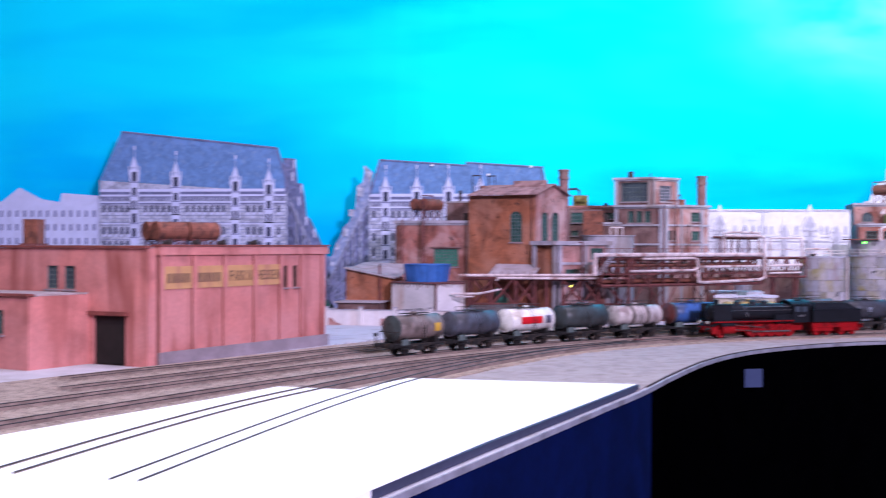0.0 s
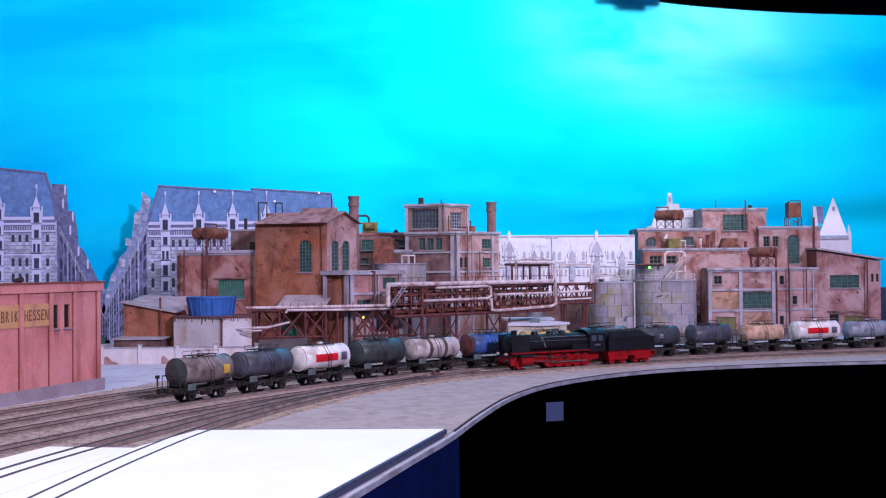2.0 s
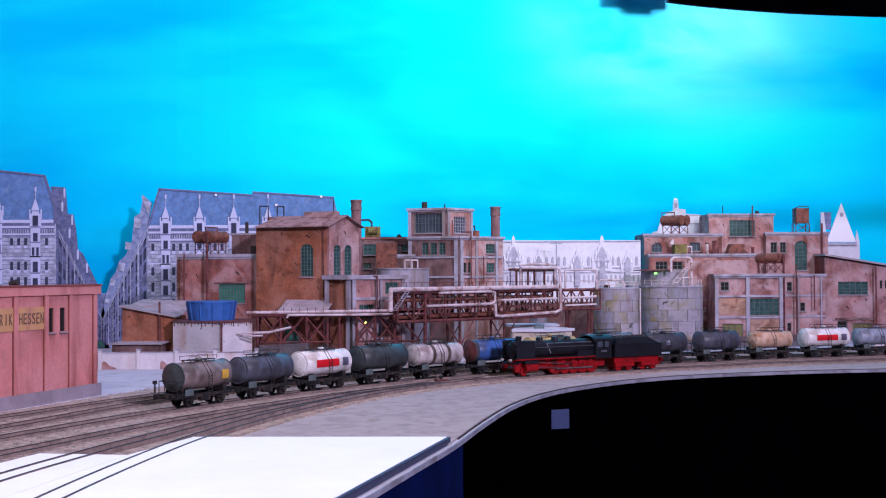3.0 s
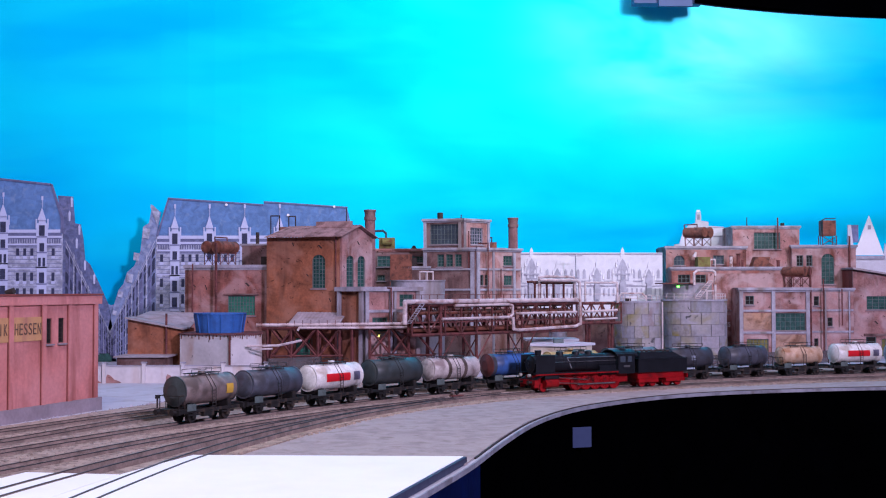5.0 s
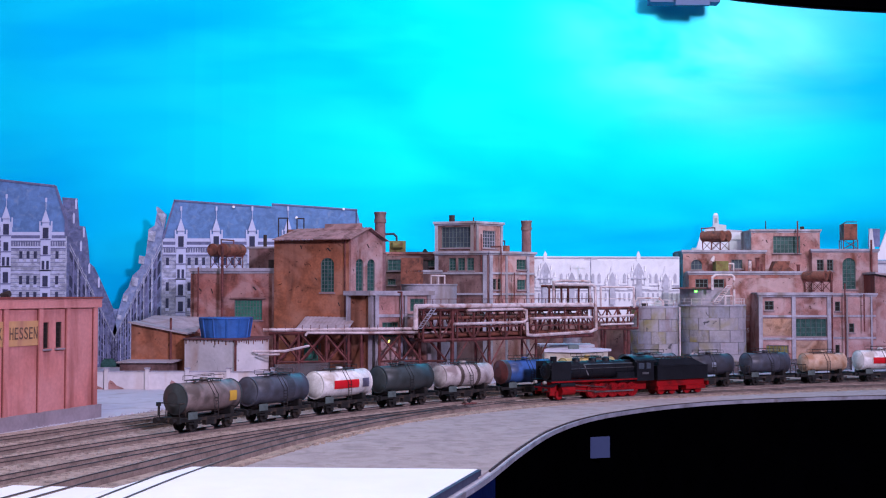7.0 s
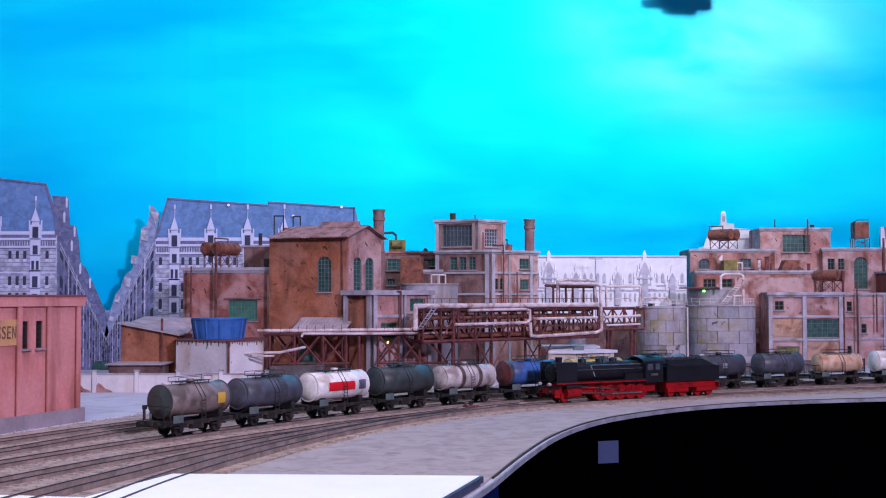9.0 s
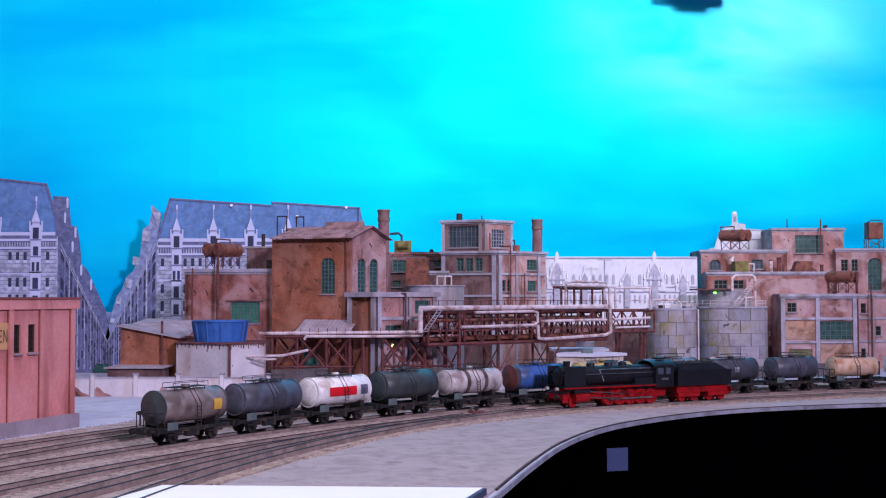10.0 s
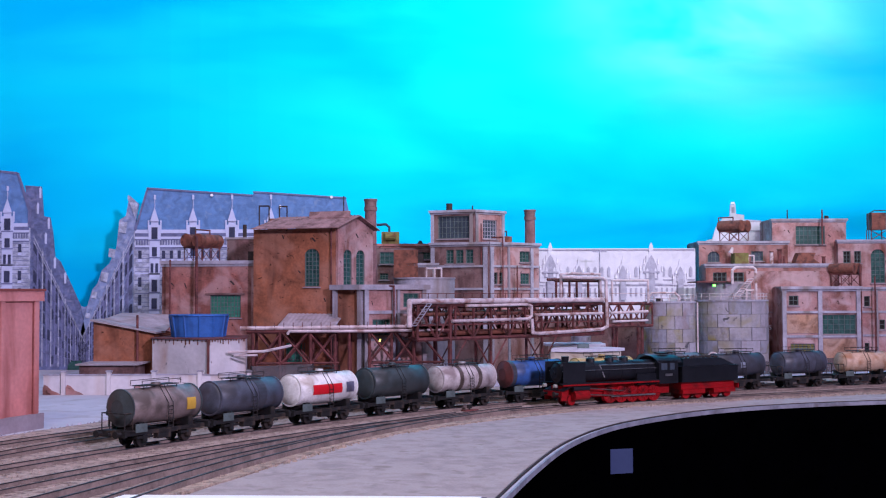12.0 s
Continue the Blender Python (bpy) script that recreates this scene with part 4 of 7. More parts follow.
for fr, s, w in ((f, 0.0025, 0.0025), (f, f.length - 0.003, 0.003), (g, 0.003, 0.003), (g, S(714), 0.002), (g, S(722), 0.002), (g, g.length - 0.003, 0.003)):
    part("pillar", fr.box(B(), s - w, s + w, 0.0005, 0.0062, 0.0, zt - 0.004), "concrete", ann)
for z in (0.09722, 0.06082):
    part("beam", g.box(B(), 0.0062, g.length - 0.0062, 0.0005, 0.0052, z - 0.0022, z + 0.0022), "concrete", ann)
part("roof_slab", prism(B(), [f.at(-0.004, 0.008, 0)[:2], f.at(f.length + 0.001, 0.011, 0)[:2], g.at(g.length + 0.005, 0.009, 0)[:2], g.at(g.length + 0.005, -0.08, 0)[:2], f.at(-0.004, -0.06, 0)[:2]], zt - 0.004, zt + 0.003), "concrete", ann)
downpipe(ann, [(-0.0539, 1.868, 0.07408), (-0.0539, 1.868, 0.1328), (-0.07603, 1.872, 0.134)], 0.0013, "rust")
scars(ann, g, [(S(678), 0.1092, 0.0012, 0.003, 0)])
lamp = thing("wall_lamp", "small warm lamp by the loading bay", "lamp", (-0.07202, 1.846, 0.06078), "small lit lamps")
part("bulb", tube(B(), (-0.07202, 1.850, 0.05918), (-0.07202, 1.850, 0.06100), 0.0009, 8), "lamp_yellow", lamp)
part("bracket", bar(B(), (-0.07202, 1.8515, 0.06198), (-0.07202, 1.862, 0.06238), 0.001), "rust", lamp)
lamp = thing("wall_lamp", "small white lamp under the pipe bridge", "lamp", (-0.07442, 1.846, 0.07439), "small lit lamps")
part("bulb", tube(B(), (-0.07282, 1.850, 0.05558 + 0.002), (-0.07282, 1.850, 0.05558 + 0.004), 0.0010, 8), "lamp_yellow", lamp)

round_tank = thing("settling_tank", "round pale grey concrete settling tank", "tank", (-0.01398, 2.02, 0))
part("shell", tube(B(), (-0.01398, 2.02, 0.0), (-0.01398, 2.02, 0.1442), 0.0455, 40), "concrete", round_tank, smooth=False)
part("rim", tube(B(), (-0.01398, 2.02, 0.1442 + 0.0002), (-0.01398, 2.02, 0.1464), 0.0468, 40), "concrete", round_tank)
for dx in (772, 786):
    x = (dx - 784) / 2312 * 1.99
    part("pipe_loop", pipe_run(B(), [(x, 1.99, 0.1458), (x, 1.99, 0.1597), (x + 0.010, 1.995, 0.1597), (x + 0.010, 1.995, 0.1458)], 0.0013), "pipe", round_tank)

# ---------------------------------------------------------------- tower with stepped blocks
dark_block = thing("brick_workshop", "dark brick workshop behind the chimney with teal windows", "building", (-0.04769, 2.27, 0))
f = Face((-0.09732, 2.25), (0.0009732, 2.25))
S = lambda xp: (xp - 684) * 2.25 / 2312
wins = [(S(690), S(716), 0.1729, 0.1933), (S(690), S(705), 0.1466, 0.1573), (S(756), S(778), 0.1807, 0.1923)]
block(dark_block, f, 0.1, 0.0, 0.205, "brick_dark", wins)
for w in wins:
    window(dark_block, f, *w, "teal", 3, 3)
cornice(dark_block, f, 0.2069, 0.004, 0.007, "brick")
mach = thing("roof_machine", "olive and rust fan housing with a bent blue pipe", "machine", (-0.07658, 2.28, 0.2069))
part("housing", box(B(), -0.08935, -0.05989, 2.265, 2.295, 0.2079, 0.2282), "olive", mach)
part("motor", tube(B(), (-0.08247, 2.26, 0.2204), (-0.0648, 2.26, 0.2204), 0.007, 12), "olive", mach)
part("pipe", pipe_run(B(), [(-0.09818, 2.28, 0.241), (-0.08247, 2.28, 0.242), (-0.07658, 2.28, 0.2371), (-0.07658, 2.28, 0.2272)], 0.0022), "dark_glass", mach)
part("cowl", tube(B(), (-0.02356, 2.28, 0.2069), (-0.02356, 2.28, 0.2137), 0.006, 12, 0.002), "letter", mach)
step_block = thing("brick_block", "dark brick block with a pale parapet below the tower", "building", (-0.02722, 2.2, 0))
f = Face((-0.0528, 2.185), (0.005631, 2.175))
block(step_block, f, 0.06, 0.0, 0.1707, "brick_dark")
cornice(step_block, f, 0.1725, 0.004, 0.006)
part("rust_plate", f.box(B(), -0.012, 0.028, 0.0042, 0.006, 0.1301, 0.1942), "rust_tank", step_block)
part("vent_box", box(B(), -0.03031, -0.01705, 2.195, 2.205, 0.1725, 0.1886), "letter", step_block)

tower = thing("stair_tower", "square brick tower with grey framing and large windows", "building", (0.06138, 2.2, 0))
TL, TC, TR = (-0.002835, 2.185), (0.08741, 2.150), (0.1719, 2.220)
f, g = Face(TL, TC), Face(TC, TR)
zm = 0.2036
tb = [(TR[0] - 0.03, TR[1] + 0.09), (TL[0] + 0.01, TL[1] + 0.11)]
part("core", prism(B(), [TL, TC, TR, *tb], 0.0, zm), "brick_dark", tower)
S = lambda xp: (xp - 781) * f.length / 97
S2 = lambda xp: (xp - 878) * g.length / 85
wf = [(S(a), S(a + 13), 0.1713, 0.1938) for a in (807, 824, 841)]
wg = [(S2(929), S2(947), 0.1737, 0.1917), (S2(930), S2(946), 0.1377, 0.1557), (S2(885), S2(891), 0.1377, 0.1565), (S2(894), S2(900), 0.1377, 0.1565)]
part("wall", opening_skin(B(), f, 0.0, zm, wf), "brick_dark", tower)
# salmon against the dark brick front paints the tower's right side as lit
part("wall", opening_skin(B(), g, 0.0, zm, wg), "salmon", tower, "tower side wall, coloured lighter as the lit side")
for w in wf:
    window(tower, f, *w, "teal", 2, 4)
for i, w in enumerate(wg):
    window(tower, g, *w, "teal" if i < 2 else "dark", 3 if i < 2 else 1, 3)
for fr, s, w in ((f, 0.003, 0.003), (f, f.length - 0.003, 0.0035), (g, 0.003, 0.0035), (g, S2(909), 0.002), (g, S2(949), 0.003)):
    part("pillar", fr.box(B(), s - w, s + w, 0.0041, 0.0068, 0.0, zm - 0.006), "concrete", tower)
for z in (0.1667, 0.1301):
    part("beam", f.box(B(), 0.0062, f.length - 0.0066, 0.0041, 0.0062, z - 0.0018, z + 0.0018), "concrete", tower)
    part("beam", g.box(B(), 0.0068, g.length - 0.002, 0.0041, 0.0062, z - 0.0018, z + 0.0018), "concrete", tower)
for fr in (f, g):
    cornice(tower, fr, zm + 0.002, 0.004, 0.008)
part("roof", prism(B(), [TL, TC, TR, *tb], zm + 0.0003, zm + 0.0016), "roof_pale", tower)
UL, UC, UR = (-0.002842, 2.19), (0.06461, 2.165), (0.1128, 2.21)
f, g = Face(UL, UC), Face(UC, UR)
zu = 0.2565
ub = [(UR[0] - 0.01, UR[1] + 0.06), (UL[0] + 0.01, UL[1] + 0.07)]
part("upper_core", prism(B(), [UL, UC, UR, *ub], zm + 0.002, zu), "brick_dark", tower)
S = lambda xp: (xp - 781) * f.length / 72
S2 = lambda xp: (xp - 853) * g.length / 49
w1, w2 = [(S(793), S(847), 0.2121, 0.2489)], [(S2(866), S2(890), 0.2116, 0.2428)]
part("upper_wall", opening_skin(B(), f, zm + 0.002, zu, w1), "brick_dark", tower)
# upper storey likewise: the lit side is given by the paler colour
part("upper_wall", opening_skin(B(), g, zm + 0.002, zu, w2), "salmon", tower, "tower side wall, coloured lighter as the lit side")
window(tower, f, *w1[0], "dark_glass", 8, 4)
window(tower, g, *w2[0], "dark_glass", 5, 5, bars="concrete")
for fr, s in ((f, 0.0025), (f, f.length - 0.0025), (g, 0.0025), (g, g.length - 0.0025)):
    part("pillar", fr.box(B(), s - 0.0026, s + 0.0026, 0.0041, 0.0062, zm + 0.002, zu - 0.005), "concrete", tower)
for fr in (f, g):
    cornice(tower, fr, zu + 0.002, 0.004, 0.008)
part("upper_roof", prism(B(), [UL, UC, UR, *ub], zu + 0.0003, zu + 0.0016), "roof_pale", tower)
part("roof_fan", tube(B(), (0.02569, 2.21, zu), (0.02569, 2.21, 0.2719), 0.0052, 12), "letter", tower)
part("roof_post", tube(B(), (0.06375, 2.19, zu), (0.06375, 2.19, 0.2671), 0.0012, 6), "letter", tower)
downpipe(tower, [(0.07625, 2.150, 0.1673), (0.07625, 2.150, 0.2352)], 0.0012)
downpipe(tower, [(0.1112, 2.155, 0.1161), (0.1112, 2.155, 0.2133), (0.09436, 2.17, 0.2133)], 0.0012)
downpipe(tower, [(0.1352, 2.170, 0.116), (0.1352, 2.170, 0.1677)], 0.0012)
drum = thing("roof_drum", "small red drum with a bent blue pipe on the tower", "drum", (0.123, 2.24, zm))
part("shell", tube(B(), (0.123, 2.24, zm), (0.123, 2.24, 0.2182), 0.0085, 14), "rust_tank", drum)
part("pipe", pipe_run(B(), [(0.1134, 2.24, 0.2269), (0.1221, 2.24, 0.2269), (0.1221, 2.24, 0.2173)], 0.0014), "dark_glass", drum)
chimney(0.1661, 2.30, 0.0, 0.2673, 0.0108, 0.0088, "chimney", "pinkish round brick chimney behind the tower")

# ---------------------------------------------------------------- pipe bridge
def truss(bm, a, b, z0, z1, bays, w):
    """A lattice girder between two plan points."""
    a, b = Vector(a), Vector(b)
    for k in range(bays + 1):
        p = a.lerp(b, k / bays)
        bar(bm, (p.x, p.y, z0), (p.x, p.y, z1), w)
        if k < bays:
            q = a.lerp(b, (k + 1) / bays)
            lo, hi = ((p.x, p.y, z0), (q.x, q.y, z1)) if k % 2 else ((p.x, p.y, z1), (q.x, q.y, z0))
            bar(bm, lo, hi, w * 0.9)
    for z in (z0, z1):
        bar(bm, (a.x, a.y, z), (b.x, b.y, z), w * 1.5)
    return bm


bridge = thing("pipe_bridge", "rust-red steel pipe bridge with pale pipes", "pipe bridge", (0.09533, 1.9, 0))
L0, L1 = Vector((0.01751, 1.845)), Vector((0.258, 2.050))
zb0, zb1 = 0.061, 0.107
off = Vector((-0.012, 0.042))
part("girder", truss(B(), L0 - (L1 - L0) * 0.16, L1, zb0, zb1, 11, 0.0024), "rust", bridge)
part("girder", truss(B(), L0 + off - (L1 - L0) * 0.16, L1 + off, zb0, zb1, 11, 0.0024), "rust", bridge)
bm = B()
for k in range(19):
    p = (L0 - (L1 - L0) * 0.16).lerp(L1, k / 18)
    q = p + off
    for z in (zb0, zb1):
        bar(bm, (p.x, p.y, z), (q.x, q.y, z), 0.002)
part("cross_beams", bm, "rust", bridge)
p, q = L0 - (L1 - L0) * 0.16, L1
part("deck", quad_hull(bm := B(), [(p.x, p.y, zb0 + 0.018), (q.x, q.y, zb0 + 0.018), (q.x + off.x, q.y + off.y, zb0 + 0.018), (p.x + off.x, p.y + off.y, zb0 + 0.018)], [(p.x, p.y, zb0 + 0.020), (q.x, q.y, zb0 + 0.020), (q.x + off.x, q.y + off.y, zb0 + 0.020), (p.x + off.x, p.y + off.y, zb0 + 0.020)]) or bm, "rust", bridge)


def on(k, o, z):
    """A place along the bridge: k of its length, o metres before its front girder."""
    v = L0.lerp(L1, k) + Vector((0.45, -0.89)) * o
    return (v.x, v.y, z)


part("pipe", pipe_run(B(), [on(-0.21, 0.004, 0.078), on(-0.21, 0.004, 0.112), on(0.99, 0.004, 0.1125)], 0.0036, 10), "pipe", bridge, "pale lagged pipe")
part("pipe", pipe_run(B(), [on(0.02, 0.006, 0.085), on(0.48, 0.006, 0.086), on(0.50, 0.006, 0.090), on(0.50, 0.006, 0.104), on(0.47, 0.006, 0.1065), on(0.10, 0.006, 0.1055)], 0.0021, 8), "pipe", bridge)
part("pipe", pipe_run(B(), [on(0.52, 0.006, 0.0915), on(0.98, 0.006, 0.092)], 0.0021, 8), "pipe", bridge)
part("pipe", pipe_run(B(), [on(0.50, 0.007, 0.086), on(0.505, 0.007, 0.066), on(0.55, 0.007, 0.0645), on(0.97, 0.007, 0.068), on(1.01, 0.007, 0.072), on(1.01, 0.004, 0.142), on(0.985, 0.004, 0.1455), on(0.70, 0.004, 0.146)], 0.0025, 8), "pipe", bridge)
part("rail_line", pipe_run(B(), [on(-0.15, 0.0, 0.1225), on(0.5, 0.0, 0.1225), on(1.0, 0.0, 0.1225)], 0.0005, 5), "rust", bridge)
for k in range(24):
    a = -0.15 + k * 0.05
    part("handrail_post", bar(B(), on(a, 0.0, 0.107), on(a, 0.0, 0.1225), 0.0008), "rust", bridge)
# inner girder, floor plates and the dark pipes that run inside the bridge
part("girder", truss(B(), L0 + off * 0.5 - (L1 - L0) * 0.16, L1 + off * 0.5, zb0 + 0.003, zb1 - 0.003, 16, 0.0020), "rust", bridge)
for k in range(11):
    u, v = -0.155 + k * 0.105, -0.155 + k * 0.105 + 0.101
    quad = [on(u, -0.002, 0), on(v, -0.002, 0), on(v, -0.042, 0), on(u, -0.042, 0)]
    part("floor_plate", prism(B(), [p[:2] for p in quad], zb0 + 0.0012, zb0 + 0.0026), "rust", bridge)
for o, z, rr in ((-0.010, 0.068, 0.0030), (-0.020, 0.0685, 0.0036), (-0.031, 0.067, 0.0028), (-0.012, 0.094, 0.0026), (-0.026, 0.0955, 0.0034)):
    part("inner_pipe", pipe_run(B(), [on(-0.14, o, z), on(0.99, o, z)], rr, 8), "rust_tank", bridge, "rusty inner pipe")
# portal of pipes above the far end
bm = B()
for k in (0.70, 0.74, 0.79, 0.84, 0.92, 1.0):
    bar(bm, on(k, -0.01, 0.108), on(k, -0.01, 0.143), 0.0026)
bar(bm, on(0.69, -0.01, 0.141), on(1.01, -0.01, 0.141), 0.003)
bar(bm, on(0.69, -0.03, 0.143), on(1.01, -0.03, 0.143), 0.003)
part("portal", bm, "rust", bridge)
part("pipe", pipe_run(B(), [on(0.72, -0.005, 0.109), on(0.72, -0.005, 0.150), on(0.78, -0.005, 0.152), on(0.99, -0.005, 0.1515), on(1.0, -0.005, 0.11)], 0.0022, 8), "pipe", bridge)
# legs
for k, zbase in ((0.02, 0.0), (0.26, 0.0), (0.58, 0.0)):
    for o in (0.0, -0.044):
        bm = B()
        x, y, _ = on(k, o, 0)
        bar(bm, (x, y, 0.0), (x, y, zb0 + 0.004 if k > 0.1 else zb1 + 0.004), 0.0042 if k < 0.1 else 0.003)
        box(bm, x - 0.005, x + 0.005, y - 0.004, y + 0.004, 0.0, 0.0025)
        part("leg", bm, "rust", bridge)
    bm = B()
    for sg in ((0.10, -0.10) if k > 0.1 else (0.10,)):
        bar(bm, on(k, 0.0, 0.018), on(k + sg, 0.0, zb0), 0.0022)
    bar(bm, on(k, -0.044, 0.015), on(k, 0.0, 0.055), 0.0018)
    part("brace", bm, "rust", bridge)
# slatted ladder at the near end
bm = B()
for s in (0.0, 0.011):
    bar(bm, on(-0.205 + s * 2.2, 0.008, 0.080), on(-0.12 + s * 2.2, 0.008, 0.109), 0.001)
for k in range(9):
    a = k / 8
    bar(bm, on(-0.205 + 0.085 * a, 0.008, 0.080 + 0.029 * a), on(-0.181 + 0.085 * a, 0.008, 0.080 + 0.029 * a), 0.0008)
part("ladder", bm, "concrete", bridge)
# far extension towards the silos
bm = truss(B(), L1 + Vector((0.008, 0.004)), (0.3415, 2.10), 0.072, 0.106, 4, 0.0022)
truss(bm, L1 + off, (0.3356, 2.14), 0.072, 0.106, 4, 0.0022)
part("girder", bm, "rust", bridge)
part("pipe", pipe_run(B(), [(0.2691, 2.055, 0.092), (0.3327, 2.09, 0.094)], 0.0022, 8), "pipe", bridge)
part("pipe", pipe_run(B(), [(0.2726, 2.055, 0.079), (0.3327, 2.09, 0.080)], 0.0016, 8), "pipe", bridge)
for xp, yy in ((1098, 2.08), (1142, 2.10)):
    x = (xp - 784) / 2312 * yy
    for e in (0.0, 0.04):
        part("leg", bar(B(), (x, yy + e, 0.0), (x, yy + e, 0.075), 0.0032), "rust", bridge)
    part("brace", bar(B(), (x, yy, 0.02), (x, yy + 0.04, 0.07), 0.002), "rust", bridge)
for a, b in ((1090, 1152),):
    part("pipe_loop", pipe_run(B(), [((a - 784) / 2312 * 2.08, 2.075, 0.107), ((a - 784) / 2312 * 2.08, 2.075, 0.142), ((b - 784) / 2312 * 2.09, 2.085, 0.142), ((b - 784) / 2312 * 2.09, 2.085, 0.107)], 0.0018, 8), "pipe", bridge)
part("rail_line", pipe_run(B(), [(0.2691, 2.06, 0.122), (0.3354, 2.09, 0.122)], 0.0006, 5), "pipe", bridge)

# lower trestle towards the tank house
trestle = thing("pipe_trestle", "low rust-red pipe trestle with crossed braces", "pipe trestle", (-0.114, 1.83, 0))
Q0, Q1 = Vector((-0.2485, 1.82)), Vector((0.02228, 1.848))
th = 0.0725
dep = Vector((0.0, 0.034))


def at(k, o, z):
    v = Q0.lerp(Q1, k)
    return (v.x, v.y - o, z)


for o in (0.0, -0.034):
    part("girder", bar(B(), at(0.0, o, th), at(1.0, o, th), 0.0036), "rust", trestle)
for k in (0.03, 0.16, 0.31, 0.43, 0.50, 0.60, 0.71, 0.82):
    deep = k in (0.43, 0.50, 0.60, 0.16)
    for o in (0.0, -0.034):
        part("leg", bar(B(), at(k, o, 0.0), at(k, o, th), 0.0029), "rust", trestle)
    part("brace", bar(B(), at(k, 0.0, 0.020), at(k, -0.034, 0.060), 0.0017), "rust", trestle)
for a, b in ((0.05, 0.17), (0.17, 0.05), (0.17, 0.30), (0.30, 0.17), (0.30, 0.43), (0.43, 0.32), (0.60, 0.72), (0.72, 0.60), (0.72, 0.83), (0.84, 0.72), (0.84, 0.97)):
    part("brace", bar(B(), at(a, 0.0, th - 0.001), at(b, 0.0, 0.030), 0.0023), "rust", trestle)
for a, b in ((0.05, 0.45), (0.60, 0.97)):
    part("rail", bar(B(), at(a, 0.0, 0.030), at(b, 0.0, 0.030), 0.0022), "rust", trestle)
part("pipe", pipe_run(B(), [at(-0.03, 0.001, th + 0.0045), at(0.78, 0.001, th + 0.0055), at(0.80, 0.001, th + 0.010), at(0.80, 0.001, th + 0.036)], 0.0026, 8), "pipe", trestle, "pale lagged pipe")
part("pipe", pipe_run(B(), [at(0.20, 0.006, th - 0.004), at(0.21, 0.006, th + 0.0005), at(0.60, 0.006, th), at(0.97, 0.006, th + 0.001)], 0.0019, 8), "pipe", trestle)
part("pipe", pipe_run(B(), [at(0.02, -0.015, th + 0.004), at(0.98, -0.015, th + 0.005)], 0.0022, 8), "rust_tank", trestle)
for k in range(22):
    part("stanchion", bar(B(), at(k / 22, 0.003, th + 0.002), at(k / 22, 0.003, th + 0.012), 0.0006), "rust", trestle)
part("deck", quad_hull(bm := B(), [at(0.0, -0.002, th - 0.0035), at(1.0, -0.002, th - 0.0035), at(1.0, -0.032, th - 0.0035), at(0.0, -0.032, th - 0.0035)], [at(0.0, -0.002, th - 0.002), at(1.0, -0.002, th - 0.002), at(1.0, -0.032, th - 0.002), at(0.0, -0.032, th - 0.002)]) or bm, "rust", trestle)
for a, b in ((0.05, 0.17), (0.17, 0.30), (0.30, 0.43), (0.60, 0.72), (0.72, 0.84)):
    part("brace", bar(B(), at(a, -0.034, th - 0.001), at(b, -0.034, 0.030), 0.0021), "rust", trestle)
    part("brace", bar(B(), at(b, -0.034, th - 0.001), at(a, -0.034, 0.030), 0.0021), "rust", trestle)

door = thing("bay_door", "green glazed bay door under the trestle", "door", (-0.197, 1.925, 0))
part("leaf", box(B(), -0.206, -0.181, 1.908, 1.912, 0.0, 0.05394), "green", door)
bm = B()
for k in range(5):
    x = -0.206 + (-0.181 - -0.206) * k / 4
    box(bm, x - 0.0005, x + 0.0005, 1.9065, 1.9079, 0.0, 0.05394)
for k in range(1, 7):
    z = 0.05394 * k / 7
    box(bm, -0.206, -0.181, 1.9066, 1.9078, z - 0.0004, z + 0.0004)
part("bars", bm, "frame", door)

# smoky wire mesh fences
for a, ya, b, yb, h in ((480, 1.69, 582, 1.735, 0.034), (698, 1.76, 800, 1.785, 0.031), (927, 1.835, 1095, 1.885, 0.022), (1095, 1.90, 1250, 1.965, 0.019), (1250, 1.965, 1390, 2.03, 0.02), (1392, 2.03, 1560, 2.11, 0.022)):
    p, q = ((a - 784) / 2312 * ya, ya), ((b - 784) / 2312 * yb, yb)
    t = thing("mesh_fence", "smoky grey wire mesh fence panel", "fence", (*p, 0), "wire mesh fences")
    f = Face(p, q)
    part("mesh", f.box(B(), 0, f.length, 0.0, 0.0006, 0.001, h), "mesh", t)
    for s in (0.0, f.length):
        part("post", f.box(B(), s - 0.0006, s + 0.0006, -0.001, 0.0012, 0.0, h + 0.0005), "chassis", t)

# ---------------------------------------------------------------- kiosk
kiosk = thing("gate_house", "small cream rendered gate house with a flat roof", "building", (0.2244, 1.95, 0))
KL, KC, KR = (0.1741, 1.945), (0.2237, 1.930), (0.2693, 1.97)
f, g = Face(KL, KC), Face(KC, KR)
zk = 0.03886
part("core", prism(B(), [KL, KC, KR, (KR[0] - 0.02, KR[1] + 0.05), (KL[0] + 0.01, KL[1] + 0.06)], 0.0, zk), "cream", kiosk)
part("wall", opening_skin(B(), f, 0.0, zk, []), "cream", kiosk)
hk = [(0.003, 0.015, 0.0, 0.031), (0.026, 0.041, 0.021, 0.033)]
part("wall", opening_skin(B(), g, 0.0, zk, hk), "cream", kiosk)
part("door", g.box(B(), 0.0033, 0.0147, 0.0004, 0.0012, 0.0004, 0.0307), "letter", kiosk, "dark brown door")
window(kiosk, g, *hk[1], "green", 2, 2)
part("plinth", f.box(B(), 0.0, f.length + 0.003, 0.0041, 0.0055, 0.0, 0.009), "ochre", kiosk)
